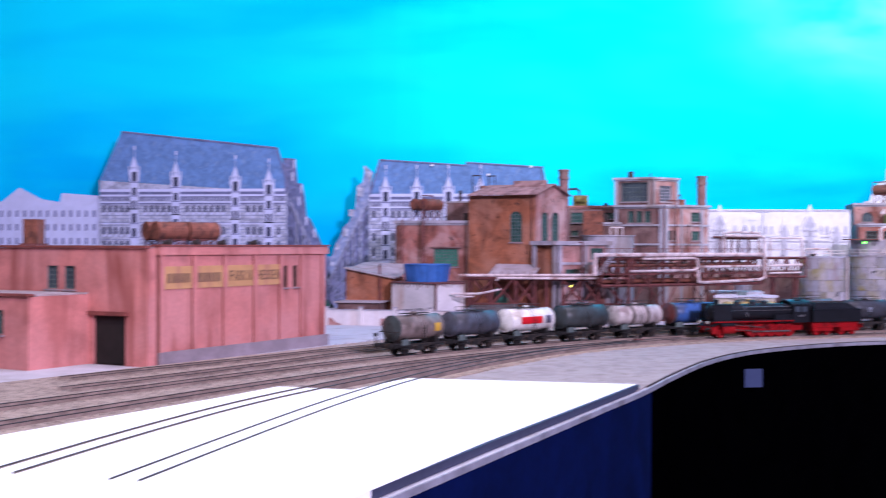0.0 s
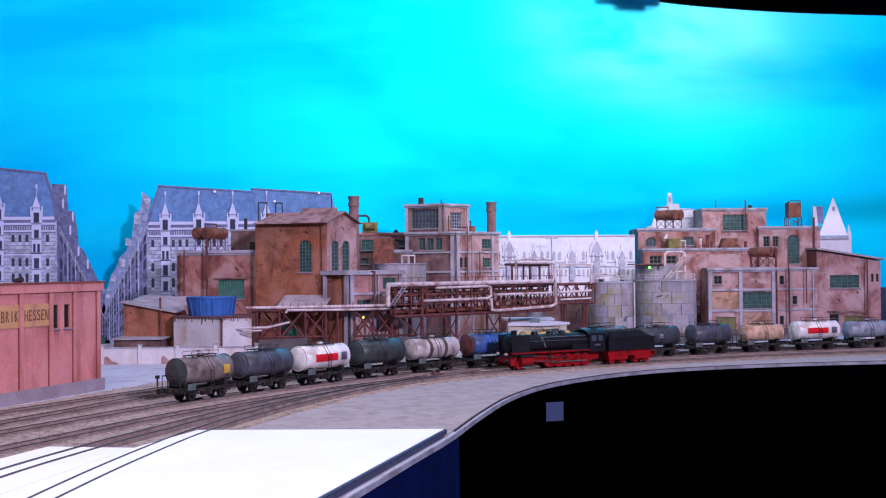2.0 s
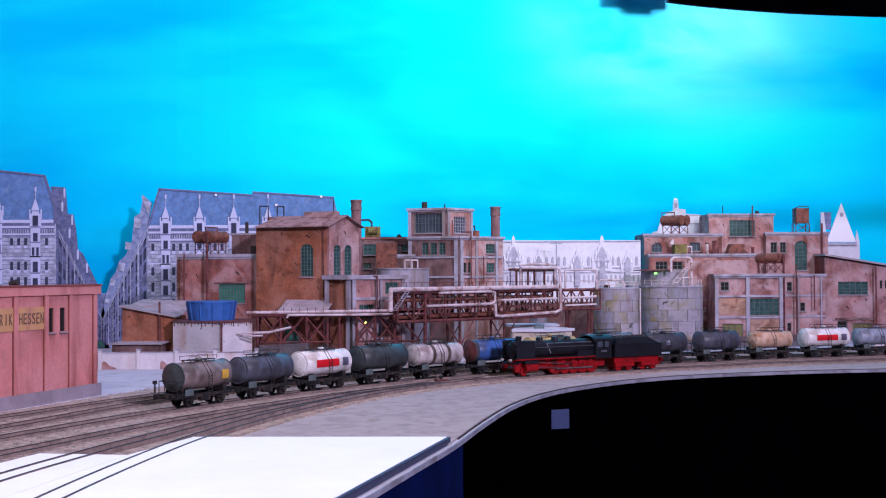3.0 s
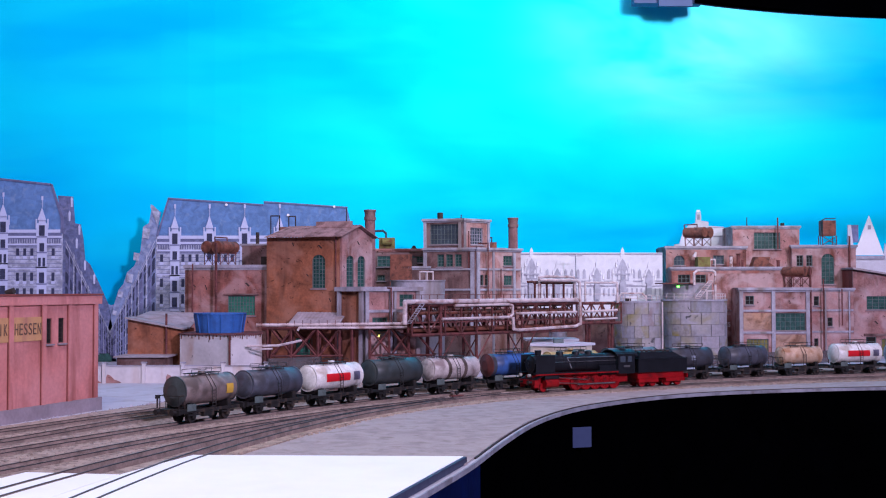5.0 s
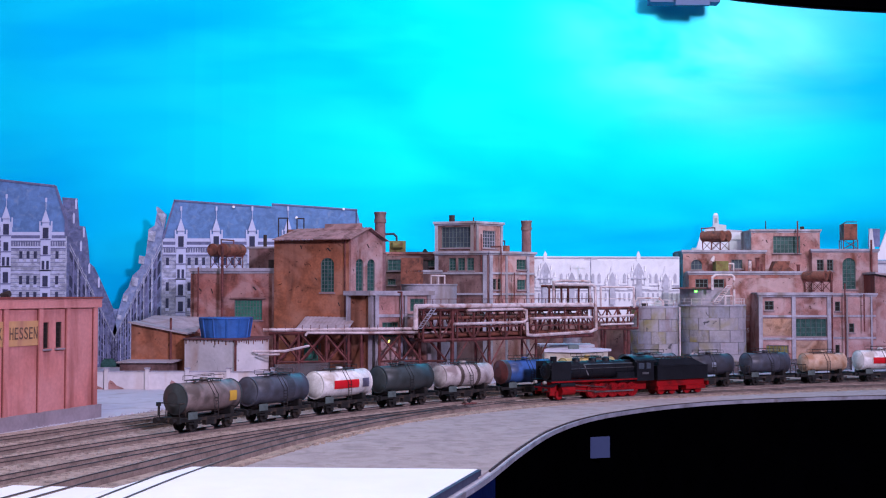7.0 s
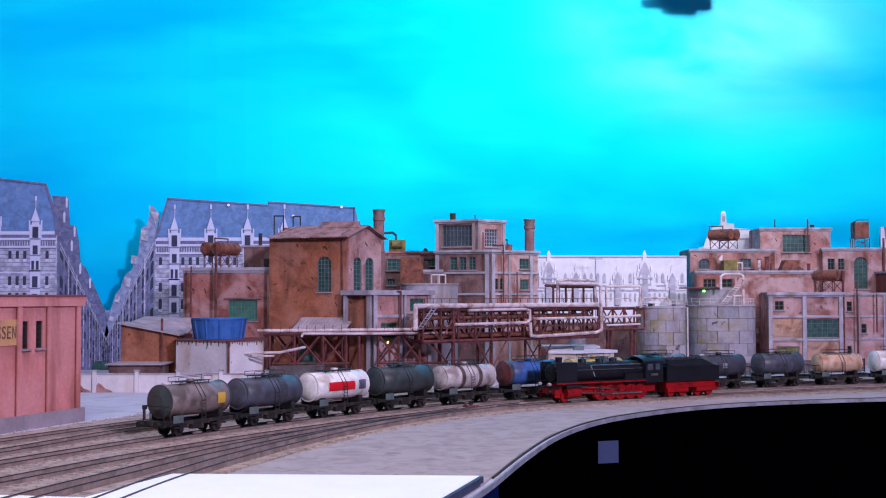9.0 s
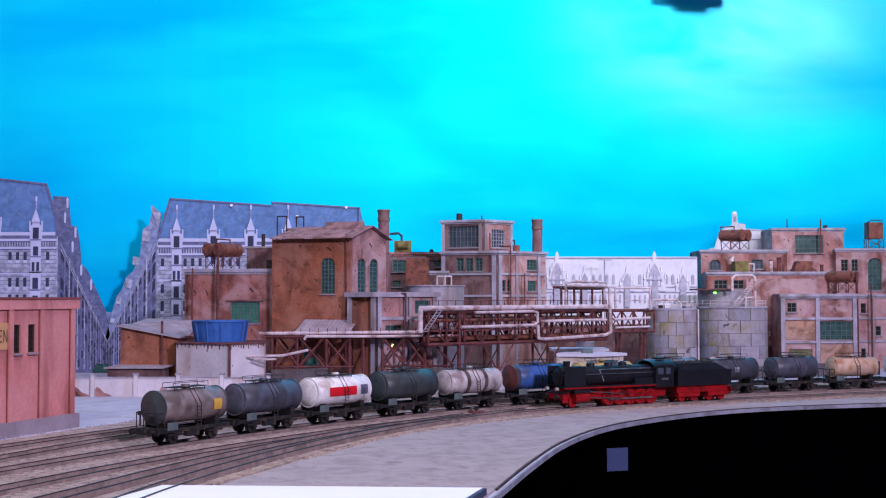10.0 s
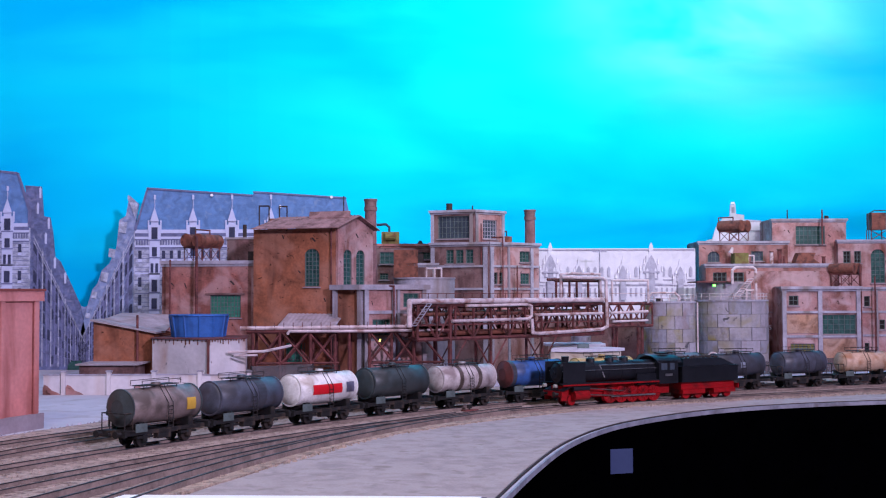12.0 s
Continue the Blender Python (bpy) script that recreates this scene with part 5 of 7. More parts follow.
part("roof_slab", prism(B(), [(KL[0] - 0.006, KL[1] - 0.006), (KC[0], KC[1] - 0.011), (KR[0] + 0.008, KR[1] - 0.004), (KR[0] - 0.02, KR[1] + 0.055), (KL[0] + 0.006, KL[1] + 0.065)], zk, zk + 0.004), "far", kiosk)
part("roof_vent", box(B(), 0.2083, 0.2244, 1.955, 1.968, zk + 0.004, zk + 0.010), "frame", kiosk)
back_roof = thing("service_hut", "low hut with a pale overhanging roof", "building", (0.2213, 2.08, 0))
part("wall", box(B(), 0.1808, 0.2573, 2.085, 2.13, 0.0, 0.04113), "cream", back_roof)
part("roof", box(B(), 0.1727, 0.2645, 2.075, 2.14, 0.04113, 0.04473), "far", back_roof)
part("door", box(B(), 0.2015, 0.2123, 2.0835, 2.0848, 0.0, 0.03844), "dark", back_roof)
arch = thing("hangar", "small pale round-roofed shed", "shed", (0.2345, 2.17, 0))
part("shell", tube(B(), (0.2354, 2.15, 0.0), (0.2354, 2.15, 0.05352), 0.016, 20), "concrete", arch)
part("dome", tube(B(), (0.2354, 2.15, 0.05352), (0.2354, 2.15, 0.061), 0.0165, 20, 0.008), "concrete", arch)
# brick backs seen under the bridge
rear = thing("rear_wall", "stained yard wall beyond the pipe bridge, darkened in colour for the shade there", "building", (0.1129, 2.25, 0))
f = Face((0.02542, 2.26), (0.3609, 2.28))
hk = [(0.085, 0.10, 0.0, 0.05), (0.13, 0.15, 0.012, 0.045), (0.20, 0.225, 0.0, 0.04)]
# brick_dark puts the shade under the bridge into this wall's colour
block(rear, f, 0.018, 0.0, 0.078, "brick_dark", hk)
for h in hk:
    part("opening", f.box(B(), h[0] + 0.0004, h[1] - 0.0004, 0.0003, 0.001, h[2] + 0.0004, h[3] - 0.0004), "dark", rear)

# ---------------------------------------------------------------- block silos
def silo(x, y, r, z1, rows, label, seed):
    """A round silo of large concrete blocks, each a curved piece with open joints."""
    t = thing("silo", label, "silo", (x, y, 0), "block silos")
    part("core", tube(B(), (x, y, 0.0), (x, y, z1 - 0.001), r - 0.0016, 48), "joint", t)
    per = 10
    hgt = z1 / rows
    rnd = random.Random(seed)
    for i in range(rows):
        for k in range(per):
            a0 = (k + (0.5 if i % 2 else 0.0)) * 2 * math.pi / per + 0.02
            a1 = a0 + 2 * math.pi / per - 0.022
            if math.sin((a0 + a1) / 2) > 0.35:
                continue
            rr = r + rnd.uniform(-0.0004, 0.0004)
            bm = B()
            pts = [(x + rr * math.cos(a0 + (a1 - a0) * q / 4), y + rr * math.sin(a0 + (a1 - a0) * q / 4)) for q in range(5)]
            inn = [(x + (r - 0.0012) * math.cos(a0 + (a1 - a0) * q / 4), y + (r - 0.0012) * math.sin(a0 + (a1 - a0) * q / 4)) for q in range(5)]
            prism(bm, pts + inn[::-1], i * hgt + 0.0003, (i + 1) * hgt - 0.0003)
            m = rnd.random()
            part("block", bm, SILO_MATS[0 if m < 0.45 else 1 if m < 0.7 else 2 if m < 0.86 else 3], t)
    part("rim", tube(B(), (x, y, z1 - 0.0008), (x, y, z1 + 0.002), r + 0.0012, 48), "concrete", t)
    n = 18
    for z in (z1 + 0.007, z1 + 0.0125):
        ring = [(x + (r - 0.002) * math.cos(k * math.pi / 9), y + (r - 0.002) * math.sin(k * math.pi / 9), z) for k in range(19)]
        part("handrail", pipe_run(B(), ring, 0.0004, 5), "pipe", t)
    for k in range(n):
        c, s = x + (r - 0.002) * math.cos(k * math.pi / 9), y + (r - 0.002) * math.sin(k * math.pi / 9)
        part("railing_post", bar(B(), (c, s, z1), (c, s, z1 + 0.013), 0.0007), "pipe", t)
    return t


SILO_MATS = [M["silo"], surf("silo_block_pale", (0.31, 0.28, 0.33), vary=0.22, size=0.04, stain=(0.22, 0.15, 0.15), amount=0.16),
             surf("silo_block_grey", (0.235, 0.225, 0.27), vary=0.25, size=0.04, stain=(0.17, 0.14, 0.06), amount=0.25), surf("silo_block_stained", (0.26, 0.235, 0.25), vary=0.4, size=0.03, stain=(0.25, 0.20, 0.06), amount=0.3)]
S1 = (0.3847, 2.185)
S2c = (0.5028, 2.255)
z1 = 0.1069
silo(*S1, 0.0415, z1, 5, "grey concrete-block silo with a railing", 3)
silo(*S2c, 0.0605, z1 + 0.002, 5, "wide stained concrete-block silo with a railing", 4)
head_tank = thing("head_tank", "stained grey upper tank with a dark platform on the silo", "tank", (0.4988, 2.275, z1))
xh, yh, zh = 0.4946, 2.275, 0.1398
part("shell", tube(B(), (xh, yh, z1 + 0.003), (xh, yh, zh), 0.0455, 36), "silo", head_tank)
part("platform", box(B(), 0.4379, 0.4977, 2.222, 2.30, zh, zh + 0.0022), "rust", head_tank)
bm = B()
for k in range(9):
    a = k / 8
    bar(bm, (0.4932 + 0.026 * a, 2.205, 0.1129 + 0.032 * a), (0.4932 + 0.026 * a + 0.009, 2.205, 0.1129 + 0.032 * a), 0.0012)
for s in (0.0, 0.009):
    bar(bm, (0.4932 + s, 2.205, 0.1129), (0.4932 + 0.026 + s, 2.205, 0.1129 + 0.032), 0.0012)
part("stair", bm, "pipe", head_tank)
part("pipe", pipe_run(B(), [(0.5319, 2.205, z1), (0.5319, 2.205, 0.1605), (0.5272, 2.205, 0.1644), (0.4986, 2.205, 0.1644), (0.4929, 2.205, 0.1596), (0.4929, 2.205, 0.1377)], 0.0022, 8), "pipe", head_tank)
part("pipe", pipe_run(B(), [(0.5157, 2.203, z1), (0.5157, 2.203, 0.1263), (0.5272, 2.203, 0.1263), (0.5272, 2.203, z1)], 0.0016, 8), "pipe", head_tank)
sig = thing("signal_lamp", "tiny glowing green lamp under the platform", "lamp", (0.4663, 2.218, 0.1339), "small lit lamps")
part("bulb", tube(B(), (0.4663, 2.220, 0.1334), (0.4663, 2.220, 0.1363), 0.0024, 10), "lamp_green", sig)
part("stem", bar(B(), (0.4663, 2.2225, 0.1363), (0.4663, 2.224, 0.1401), 0.001), "rust", sig)
loops = thing("silo_pipes", "pale bent pipes on top of the silo", "pipes", (S1[0], S1[1], z1))
part("pipe", pipe_run(B(), [(0.3466, 2.16, z1), (0.3466, 2.16, 0.1161), (0.3513, 2.16, 0.1227), (0.3887, 2.16, 0.1227), (0.3961, 2.16, 0.1161), (0.3961, 2.16, z1)], 0.0018, 8), "pipe", loops)
part("valve", box(B(), 0.3588, 0.3681, 2.155, 2.165, z1 + 0.002, 0.1142), "letter", loops)
for xp, yy, r, zc in ((1170, 2.14, 0.011, 0.014), (1266, 2.19, 0.008, 0.018)):
    x = (xp - 784) / 2312 * yy
    w = thing("valve_wheel", "round pipe flange at the silo's foot", "flange", (x, yy, 0.0), "silo flanges")
    part("ring", tube(B(), (x, yy - 0.002, zc), (x, yy + 0.008, zc), r, 22), "pipe", w)
    part("plate", tube(B(), (x, yy - 0.0045, zc), (x, yy - 0.0022, zc), r * 0.78, 22), "silo", w)
    part("foot", box(B(), x - 0.003, x + 0.003, yy, yy + 0.006, 0.0, zc - r * 0.7), "rust", w)
foot = thing("ground_pipe", "pale low pipe run at the silo's foot", "pipe", (0.4562, 2.17, 0))
part("pipe", pipe_run(B(), [(0.426, 2.165, 0.0), (0.426, 2.165, 0.012), (0.4913, 2.185, 0.012), (0.4913, 2.185, 0.0)], 0.0022, 8), "pipe", foot)
part("standpipe", pipe_run(B(), [(0.4271, 2.17, 0.012), (0.4271, 2.17, z1)], 0.0014, 8), "pipe", foot)
for i in range(10):
    xp = 1125 + i * 29
    yy = 1.985 + i * 0.012
    x = (xp - 784) / 2312 * yy
    t = thing("scrap_pile", "low pile of dark scrap by the fence", "scrap", (x, yy, 0), "scrap piles by the track")
    bm = B()
    rnd = random.Random(70 + i)
    for _ in range(7):
        a = Vector((x + rnd.uniform(-0.012, 0.012), yy + rnd.uniform(-0.004, 0.004), 0.001 + rnd.random() * 0.004))
        b = a + Vector((rnd.uniform(-0.014, 0.014), rnd.uniform(-0.004, 0.004), rnd.uniform(0, 0.004)))
        bar(bm, a, b, rnd.uniform(0.0012, 0.003))
    part("scrap", bm, "rust" if i % 2 else "concrete", t)

# ---------------------------------------------------------------- works on the far side: stepped blocks
def stepped(name, label, x0, x1, y, ytop, depth, mat, wins, bottom=0.0, corn="concrete", roof="roof_pale"):
    """A block given by its picture edges at depth y."""
    t = thing(name, label, "building", ((x0 + x1 - 1568) / 2 / 2312 * y, y, bottom))
    k = y / 2312
    f = Face(((x0 - 784) * k, y), ((x1 - 784) * k, y))
    zt = 0.132 + (518 - ytop) * k
    zz = lambda v: 0.132 + (518 - v) * k
    holes = [((a - x0) * k, (b - x0) * k, zz(d), zz(c), *r[:1]) for a, b, c, d, *r in wins]
    block(t, f, depth, bottom, zt, mat, [h if h[-1] == "arch" else h[:4] for h in holes], roof=roof)
    for h, w in zip(holes, wins):
        window(t, f, *h[:4], w[5] if len(w) > 5 else "teal", max(1, round((h[1] - h[0]) / 0.008)), max(2, round((h[3] - h[2]) / 0.008)))
    if corn:
        cornice(t, f, zt + 0.002, 0.004, 0.007, corn)
    return t, f, zz, k


w1, f, zz, k = stepped("works_block", "brick works block with an arched window and parapet", 1245, 1400, 2.36, 439, 0.10, "brick", [(1260, 1281, 455, 474, "arch", "dark_glass"), (1336, 1357, 455, 472, "", "dark_glass")])
w2, f, zz, k = stepped("works_block", "long salmon brick works block with a grey parapet", 1256, 1476, 2.31, 479, 0.045, "brick", [(1268, 1292, 492, 508, "", "dark"), (1302, 1322, 492, 508, "", "dark"), (1350, 1382, 524, 560, "", "teal")])
part("dado", f.box(B(), f.length - 0.15, f.length - 0.004, 0.0042, 0.0052, 0.08, zz(490)), "salmon", w2, "paler render patch")
scars(w2, f, [(f.length - 0.115, zz(502), 0.003, 0.004, 0), (f.length - 0.075, zz(498), 0.003, 0.002, 0)])
letters(f, "HES", 0.0960, 0.1130, zz(592), zz(583.5), 0.0043, "far", w2)
w3, f, zz, k = stepped("works_block", "tall salmon works block with a big dark window", 1374, 1503, 2.40, 400, 0.08, "salmon", [(1415, 1466, 411, 443, "", "teal")])
scars(w3, f, [(0.09 * 1.15, zz(428), 0.003, 0.002, 0), (0.03, zz(421), 0.002, 0.003, 0)])
downpipe(w3, [(0.6998, 2.385, zz(444)), (0.6998, 2.385, zz(383))], 0.0015, "rust")
part("aerial", tube(B(), (0.65, 2.43, zz(400)), (0.65, 2.43, zz(380)), 0.001, 6), "letter", w3)
part("cowl", tube(B(), (0.7222, 2.43, zz(400)), (0.7222, 2.43, zz(391)), 0.004, 10), "letter", w3)
w4, f, zz, k = stepped("works_block", "salmon works block with a tall arched teal window", 1488, 1612, 2.38, 437, 0.10, "salmon", [(1545, 1570, 452, 511, "arch", "teal"), (1497, 1510, 455, 476, "", "dark"), (1516, 1528, 455, 476, "", "dark")])
w5 = thing("framed_works", "concrete-framed works front with salmon and teal panels", "building", (0.6511, 2.27, 0))
k = 2.25 / 2312
f = Face((0.5859, 2.25), (0.7182, 2.25))
zz = lambda v: 0.132 + (518 - v) * 2.25 / 2312
S = lambda xp: (xp - 1386) * k
holes = [(S(1398), S(1415), zz(550), zz(533)), (S(1456), S(1514), zz(600), zz(566)), (S(1400), S(1442), zz(642), zz(616))]
block(w5, f, 0.07, 0.0, zz(519), "salmon", holes)
window(w5, f, *holes[0], "dark", 2, 2)
window(w5, f, *holes[1], "teal", 6, 4)
window(w5, f, *holes[2], "olive", 6, 3)
part("panel", f.box(B(), S(1394), S(1448), 0.0042, 0.005, zz(598), zz(566)), "ochre", w5, "worn ochre panel")
part("panel", f.box(B(), S(1456), S(1514), 0.0042, 0.005, zz(645), zz(608)), "ochre", w5, "worn ochre panel")
for xp in (1389.5, 1451.5, 1518):
    part("pillar", f.box(B(), S(xp) - 0.0034, S(xp) + 0.0034, 0.0041, 0.0075, 0.0, zz(520)), "concrete", w5)
for yp in (561.5, 603.5):
    part("beam", f.box(B(), S(1393), S(1448), 0.0041, 0.0068, zz(yp) - 0.002, zz(yp) + 0.002), "concrete", w5)
    part("beam", f.box(B(), S(1455), S(1514.5), 0.0041, 0.0068, zz(yp) - 0.002, zz(yp) + 0.002), "concrete", w5)
cornice(w5, f, zz(517), 0.005, 0.010)
w6, f, zz, k = stepped("works_hall", "pinkish works front with a pale grid of bands", 1523, 1607, 2.30, 520, 0.08, "salmon", [(1530, 1540, 534, 552, "", "dark"), (1556, 1566, 575, 592, "", "dark"), (1530, 1538, 615, 632, "", "dark")])
for yp in (561, 602):
    part("band", f.box(B(), 0.001, f.length - 0.001, 0.0041, 0.0058, zz(yp) - 0.0018, zz(yp) + 0.0018), "concrete", w6)
for xp in (1552, 1598):
    part("band", f.box(B(), (xp - 1523) * k - 0.0015, (xp - 1523) * k + 0.0015, 0.0059, 0.0068, 0.0, zz(523)), "concrete", w6)
for xp, a, b in ((1527, 640, 480), (1552, 660, 500), (1588, 590, 520)):
    x = (xp - 784) * 2.28 / 2312
    downpipe(w6, [(x, 2.285, zz(a)), (x, 2.285, zz(b))], 0.002 if xp == 1527 else 0.0013)
# end building with a sloping roof
w7 = thing("sloped_works", "dull pink works hall with a sloping pale roof", "building", (0.8891, 2.35, 0))
k = 2.32 / 2312
x0, x1 = 0.8248, 0.9543
zz = lambda v: 0.132 + (518 - v) * 2.32 / 2312
f = Face((x0, 2.32), (x1, 2.32))
S = lambda xp: (xp - 1606) * k
holes = [(S(1632), S(1692), zz(560), zz(534)), (S(1630), S(1650), 0.0, zz(612)), (S(1660), S(1700), 0.0, zz(616)), (S(1716), S(1721), zz(548), zz(532)), (S(1726), S(1731), zz(548), zz(532))]
part("core", slab(B(), [(x0, 0.0), (x1, 0.0), (x1, zz(506)), (x0, zz(484))], 2.32, 2.45), "pink_dark", w7)
part("wall", opening_skin(B(), f, 0.0, zz(508), holes), "salmon", w7)
part("gable_strip", slab(B(), [(x0, zz(508)), (x1, zz(508)), (x1, zz(506)), (x0, zz(484))], 2.316, 2.3199), "salmon", w7)
for i, h in enumerate(holes):
    window(w7, f, *h, ("teal", "dark", "olive", "dark", "dark")[i], 5 if i in (0, 2) else 1, 4, sill=i == 0)
part("roof", slab(B(), [(x0 - 0.003, zz(482)), (x1 + 0.005, zz(504.5)), (x1 + 0.005, zz(501)), (x0 - 0.003, zz(478.5))], 2.305, 2.46), "roof_pale", w7)
part("lintel", f.box(B(), S(1626), S(1704), 0.0042, 0.0075, zz(610), zz(606)), "brick_dark", w7)
downpipe(w7, [(0.9232, 2.305, 0.01), (0.9232, 2.305, zz(505))], 0.0014)
scars(w7, f, [(S(1650), zz(585), 0.004, 0.003, 0), (S(1688), zz(520), 0.002, 0.003, 0)])
endwall = thing("yard_wall", "low pale wall with a rust stain beside the works", "wall", (0.9478, 2.2, 0))
part("panel", box(B(), 0.8509, 1.023, 2.12, 2.125, 0.0, 0.026), "whitewash", endwall)
part("post", box(B(), 0.8473, 0.8537, 2.115, 2.128, 0.0, 0.034), "whitewash", endwall)
far_shed = thing("far_shed", "dark blue-green shed beyond the works", "shed", (1.034, 2.4, 0))
part("wall", box(B(), 1.032, 1.153, 2.40, 2.45, 0.0, 0.09), "teal", far_shed)
part("roof", box(B(), 1.026, 1.158, 2.39, 2.46, 0.0902, 0.096), "rust", far_shed)
part("sign", box(B(), 1.039, 1.099, 2.392, 2.398, 0.0962, 0.125), "blue", far_shed)

twin_tank(0.5417, 2.39, 0.132 + (518 - 437) * 2.36 / 2312, 0.046, 0.0100, "two rusty drums on a braced stand on the works roof", 0.018, True, -0.8)
twin_tank(0.7113, 2.30, 0.132 + (518 - 516) * 2.25 / 2312, 0.044, 0.0095, "rusty drums on a braced stand above the framed front", 0.020, False, -0.75)
roof_bits = thing("olive_tank", "olive green lidded tank on the works roof", "tank", (0.5321, 2.33, 0.132 + (518 - 477) * 2.31 / 2312))
zr = 0.132 + (518 - 476.5) * 2.31 / 2312
part("shell", box(B(), 0.5261, 0.5503, 2.322, 2.35, zr, zr + 0.019), "olive", roof_bits)
part("funnel", tube(B(), (0.522, 2.336, zr + 0.019), (0.5261, 2.336, zr + 0.029), 0.004, 10, 0.002), "pipe", roof_bits)
part("loop", pipe_run(B(), [(0.5501, 2.325, zr), (0.5501, 2.325, zr + 0.014), (0.5601, 2.325, zr + 0.014), (0.5601, 2.325, zr)], 0.0015), "pipe", roof_bits)
hop = thing("roof_hopper", "rusty slanted hopper on the works roof", "hopper", (0.6336, 2.34, zr))
part("chute", slab(B(), [(0.6322, zr), (0.6768, zr), (0.6644, zr + 0.009), (0.6685, zr + 0.019), (0.6394, zr + 0.019)], 2.325, 2.35), "rust_tank", hop)
for xp, h, r in ((1372, 0.020, 0.003), (1386, 0.024, 0.0036), (1463, 0.011, 0.003), (1394, 0.012, 0.002)):
    x = (xp - 784) / 2312 * 2.33
    s = thing("roof_stack", "short rusty pipe stack on the works roof", "pipe", (x, 2.33, zr), "roof stacks")
    part("tube", tube(B(), (x, 2.33, zr), (x, 2.33, zr + h), r, 10), "rust" if xp != 1372 else "pipe", s)
    part("cap", tube(B(), (x, 2.33, zr + h), (x, 2.33, zr + h + 0.0016), r * 1.35, 10), "rust", s)
wt = thing("water_tank", "rust-red square water tank on a braced stand", "tank", (0.8081, 2.42, 0.132 + (518 - 435) * 2.38 / 2312))
zw = 0.132 + (518 - 434.5) * 2.38 / 2312
part("tank", box(B(), 0.7986, 0.8248, 2.41, 2.437, zw + 0.019, zw + 0.050), "rust_tank", wt)
for x in (0.7976, 0.8259):
    for yy in (2.411, 2.436):
        part("leg", bar(B(), (x, yy, zw), (x, yy, zw + 0.019), 0.0014), "rust", wt)
part("brace", bar(B(), (0.7976, 2.411, zw + 0.001), (0.8259, 2.411, zw + 0.018), 0.001), "rust", wt)
part("brace", bar(B(), (0.8259, 2.411, zw + 0.001), (0.7976, 2.411, zw + 0.018), 0.001), "rust", wt)
part("pipe", pipe_run(B(), [(0.7934, 2.412, zw), (0.7934, 2.412, zw + 0.048), (0.8039, 2.412, zw + 0.054), (0.8248, 2.412, zw + 0.054)], 0.001), "dark_glass", wt)
downpipe(w4, [(0.8488, 2.372, 0.11), (0.8488, 2.372, 0.165), (0.8385, 2.372, 0.172), (0.8385, 2.372, 0.235)], 0.002)

# ---------------------------------------------------------------- printed flats before the sky
YF = 2.20
KF = 2.213 / 2312


def FX(x):
    return (x - 784) * KF


def FZ(y):
    return 0.132 + (518 - y) * KF


def strip(bm, x0, x1, y0, y1, o, t=0.0006):
    """A thin printed piece on a flat's face."""
    box(bm, FX(x0), FX(x1), YF - o - t, YF - o, FZ(y1), FZ(y0))
    return bm


def turret(flat, x, top, foot, w):
    bm = B()
    slab(bm, [(FX(x - w * 0.36), FZ(top + 24)), (FX(x + w * 0.36), FZ(top + 24)), (FX(x), FZ(top))], YF - 0.0034, YF - 0.0021)
    part("spire", bm, "stone_pale", flat)
    bm = B()
    strip(bm, x - w * 0.5, x + w * 0.5, top + 30, top + 56, 0.0008)
    strip(bm, x - w * 0.3, x + w * 0.3, top + 22, top + 30, 0.0008)
    strip(bm, x - w * 0.42, x + w * 0.42, top + 56, foot, 0.0008)
    for s in (-0.55, 0.45):
        strip(bm, x + w * s, x + w * (s + 0.12), top + 22, top + 40, 0.0016)
    part("bay", bm, "stone_pale", flat)
    for a, b, c, d in ((-0.24, 0.24, 34, 54), (-0.2, 0.2, 68, 84), (-0.3, -0.08, 96, 112), (0.08, 0.3, 96, 112), (-0.22, 0.22, 124, 144), (-0.22, 0.22, 156, 174)):
        if top + d < foot:
            part("printed_window", strip(B(), x + w * a, x + w * b, top + c, top + d, 0.0016), "print_dark", flat)
            part("printed_ledge", strip(B(), x + w * -0.46, x + w * 0.46, top + d + 1, top + d + 3, 0.0016), "stone_mid", flat)
    bm = strip(B(), x - w * 0.08, x + w * 0.08, top - 22, top - 14, 0.0008)
    strip(bm, x - w * 0.02, x + w * 0.02, top - 14, top, 0.0008)
    part("finial", bm, "stone_pale", flat)


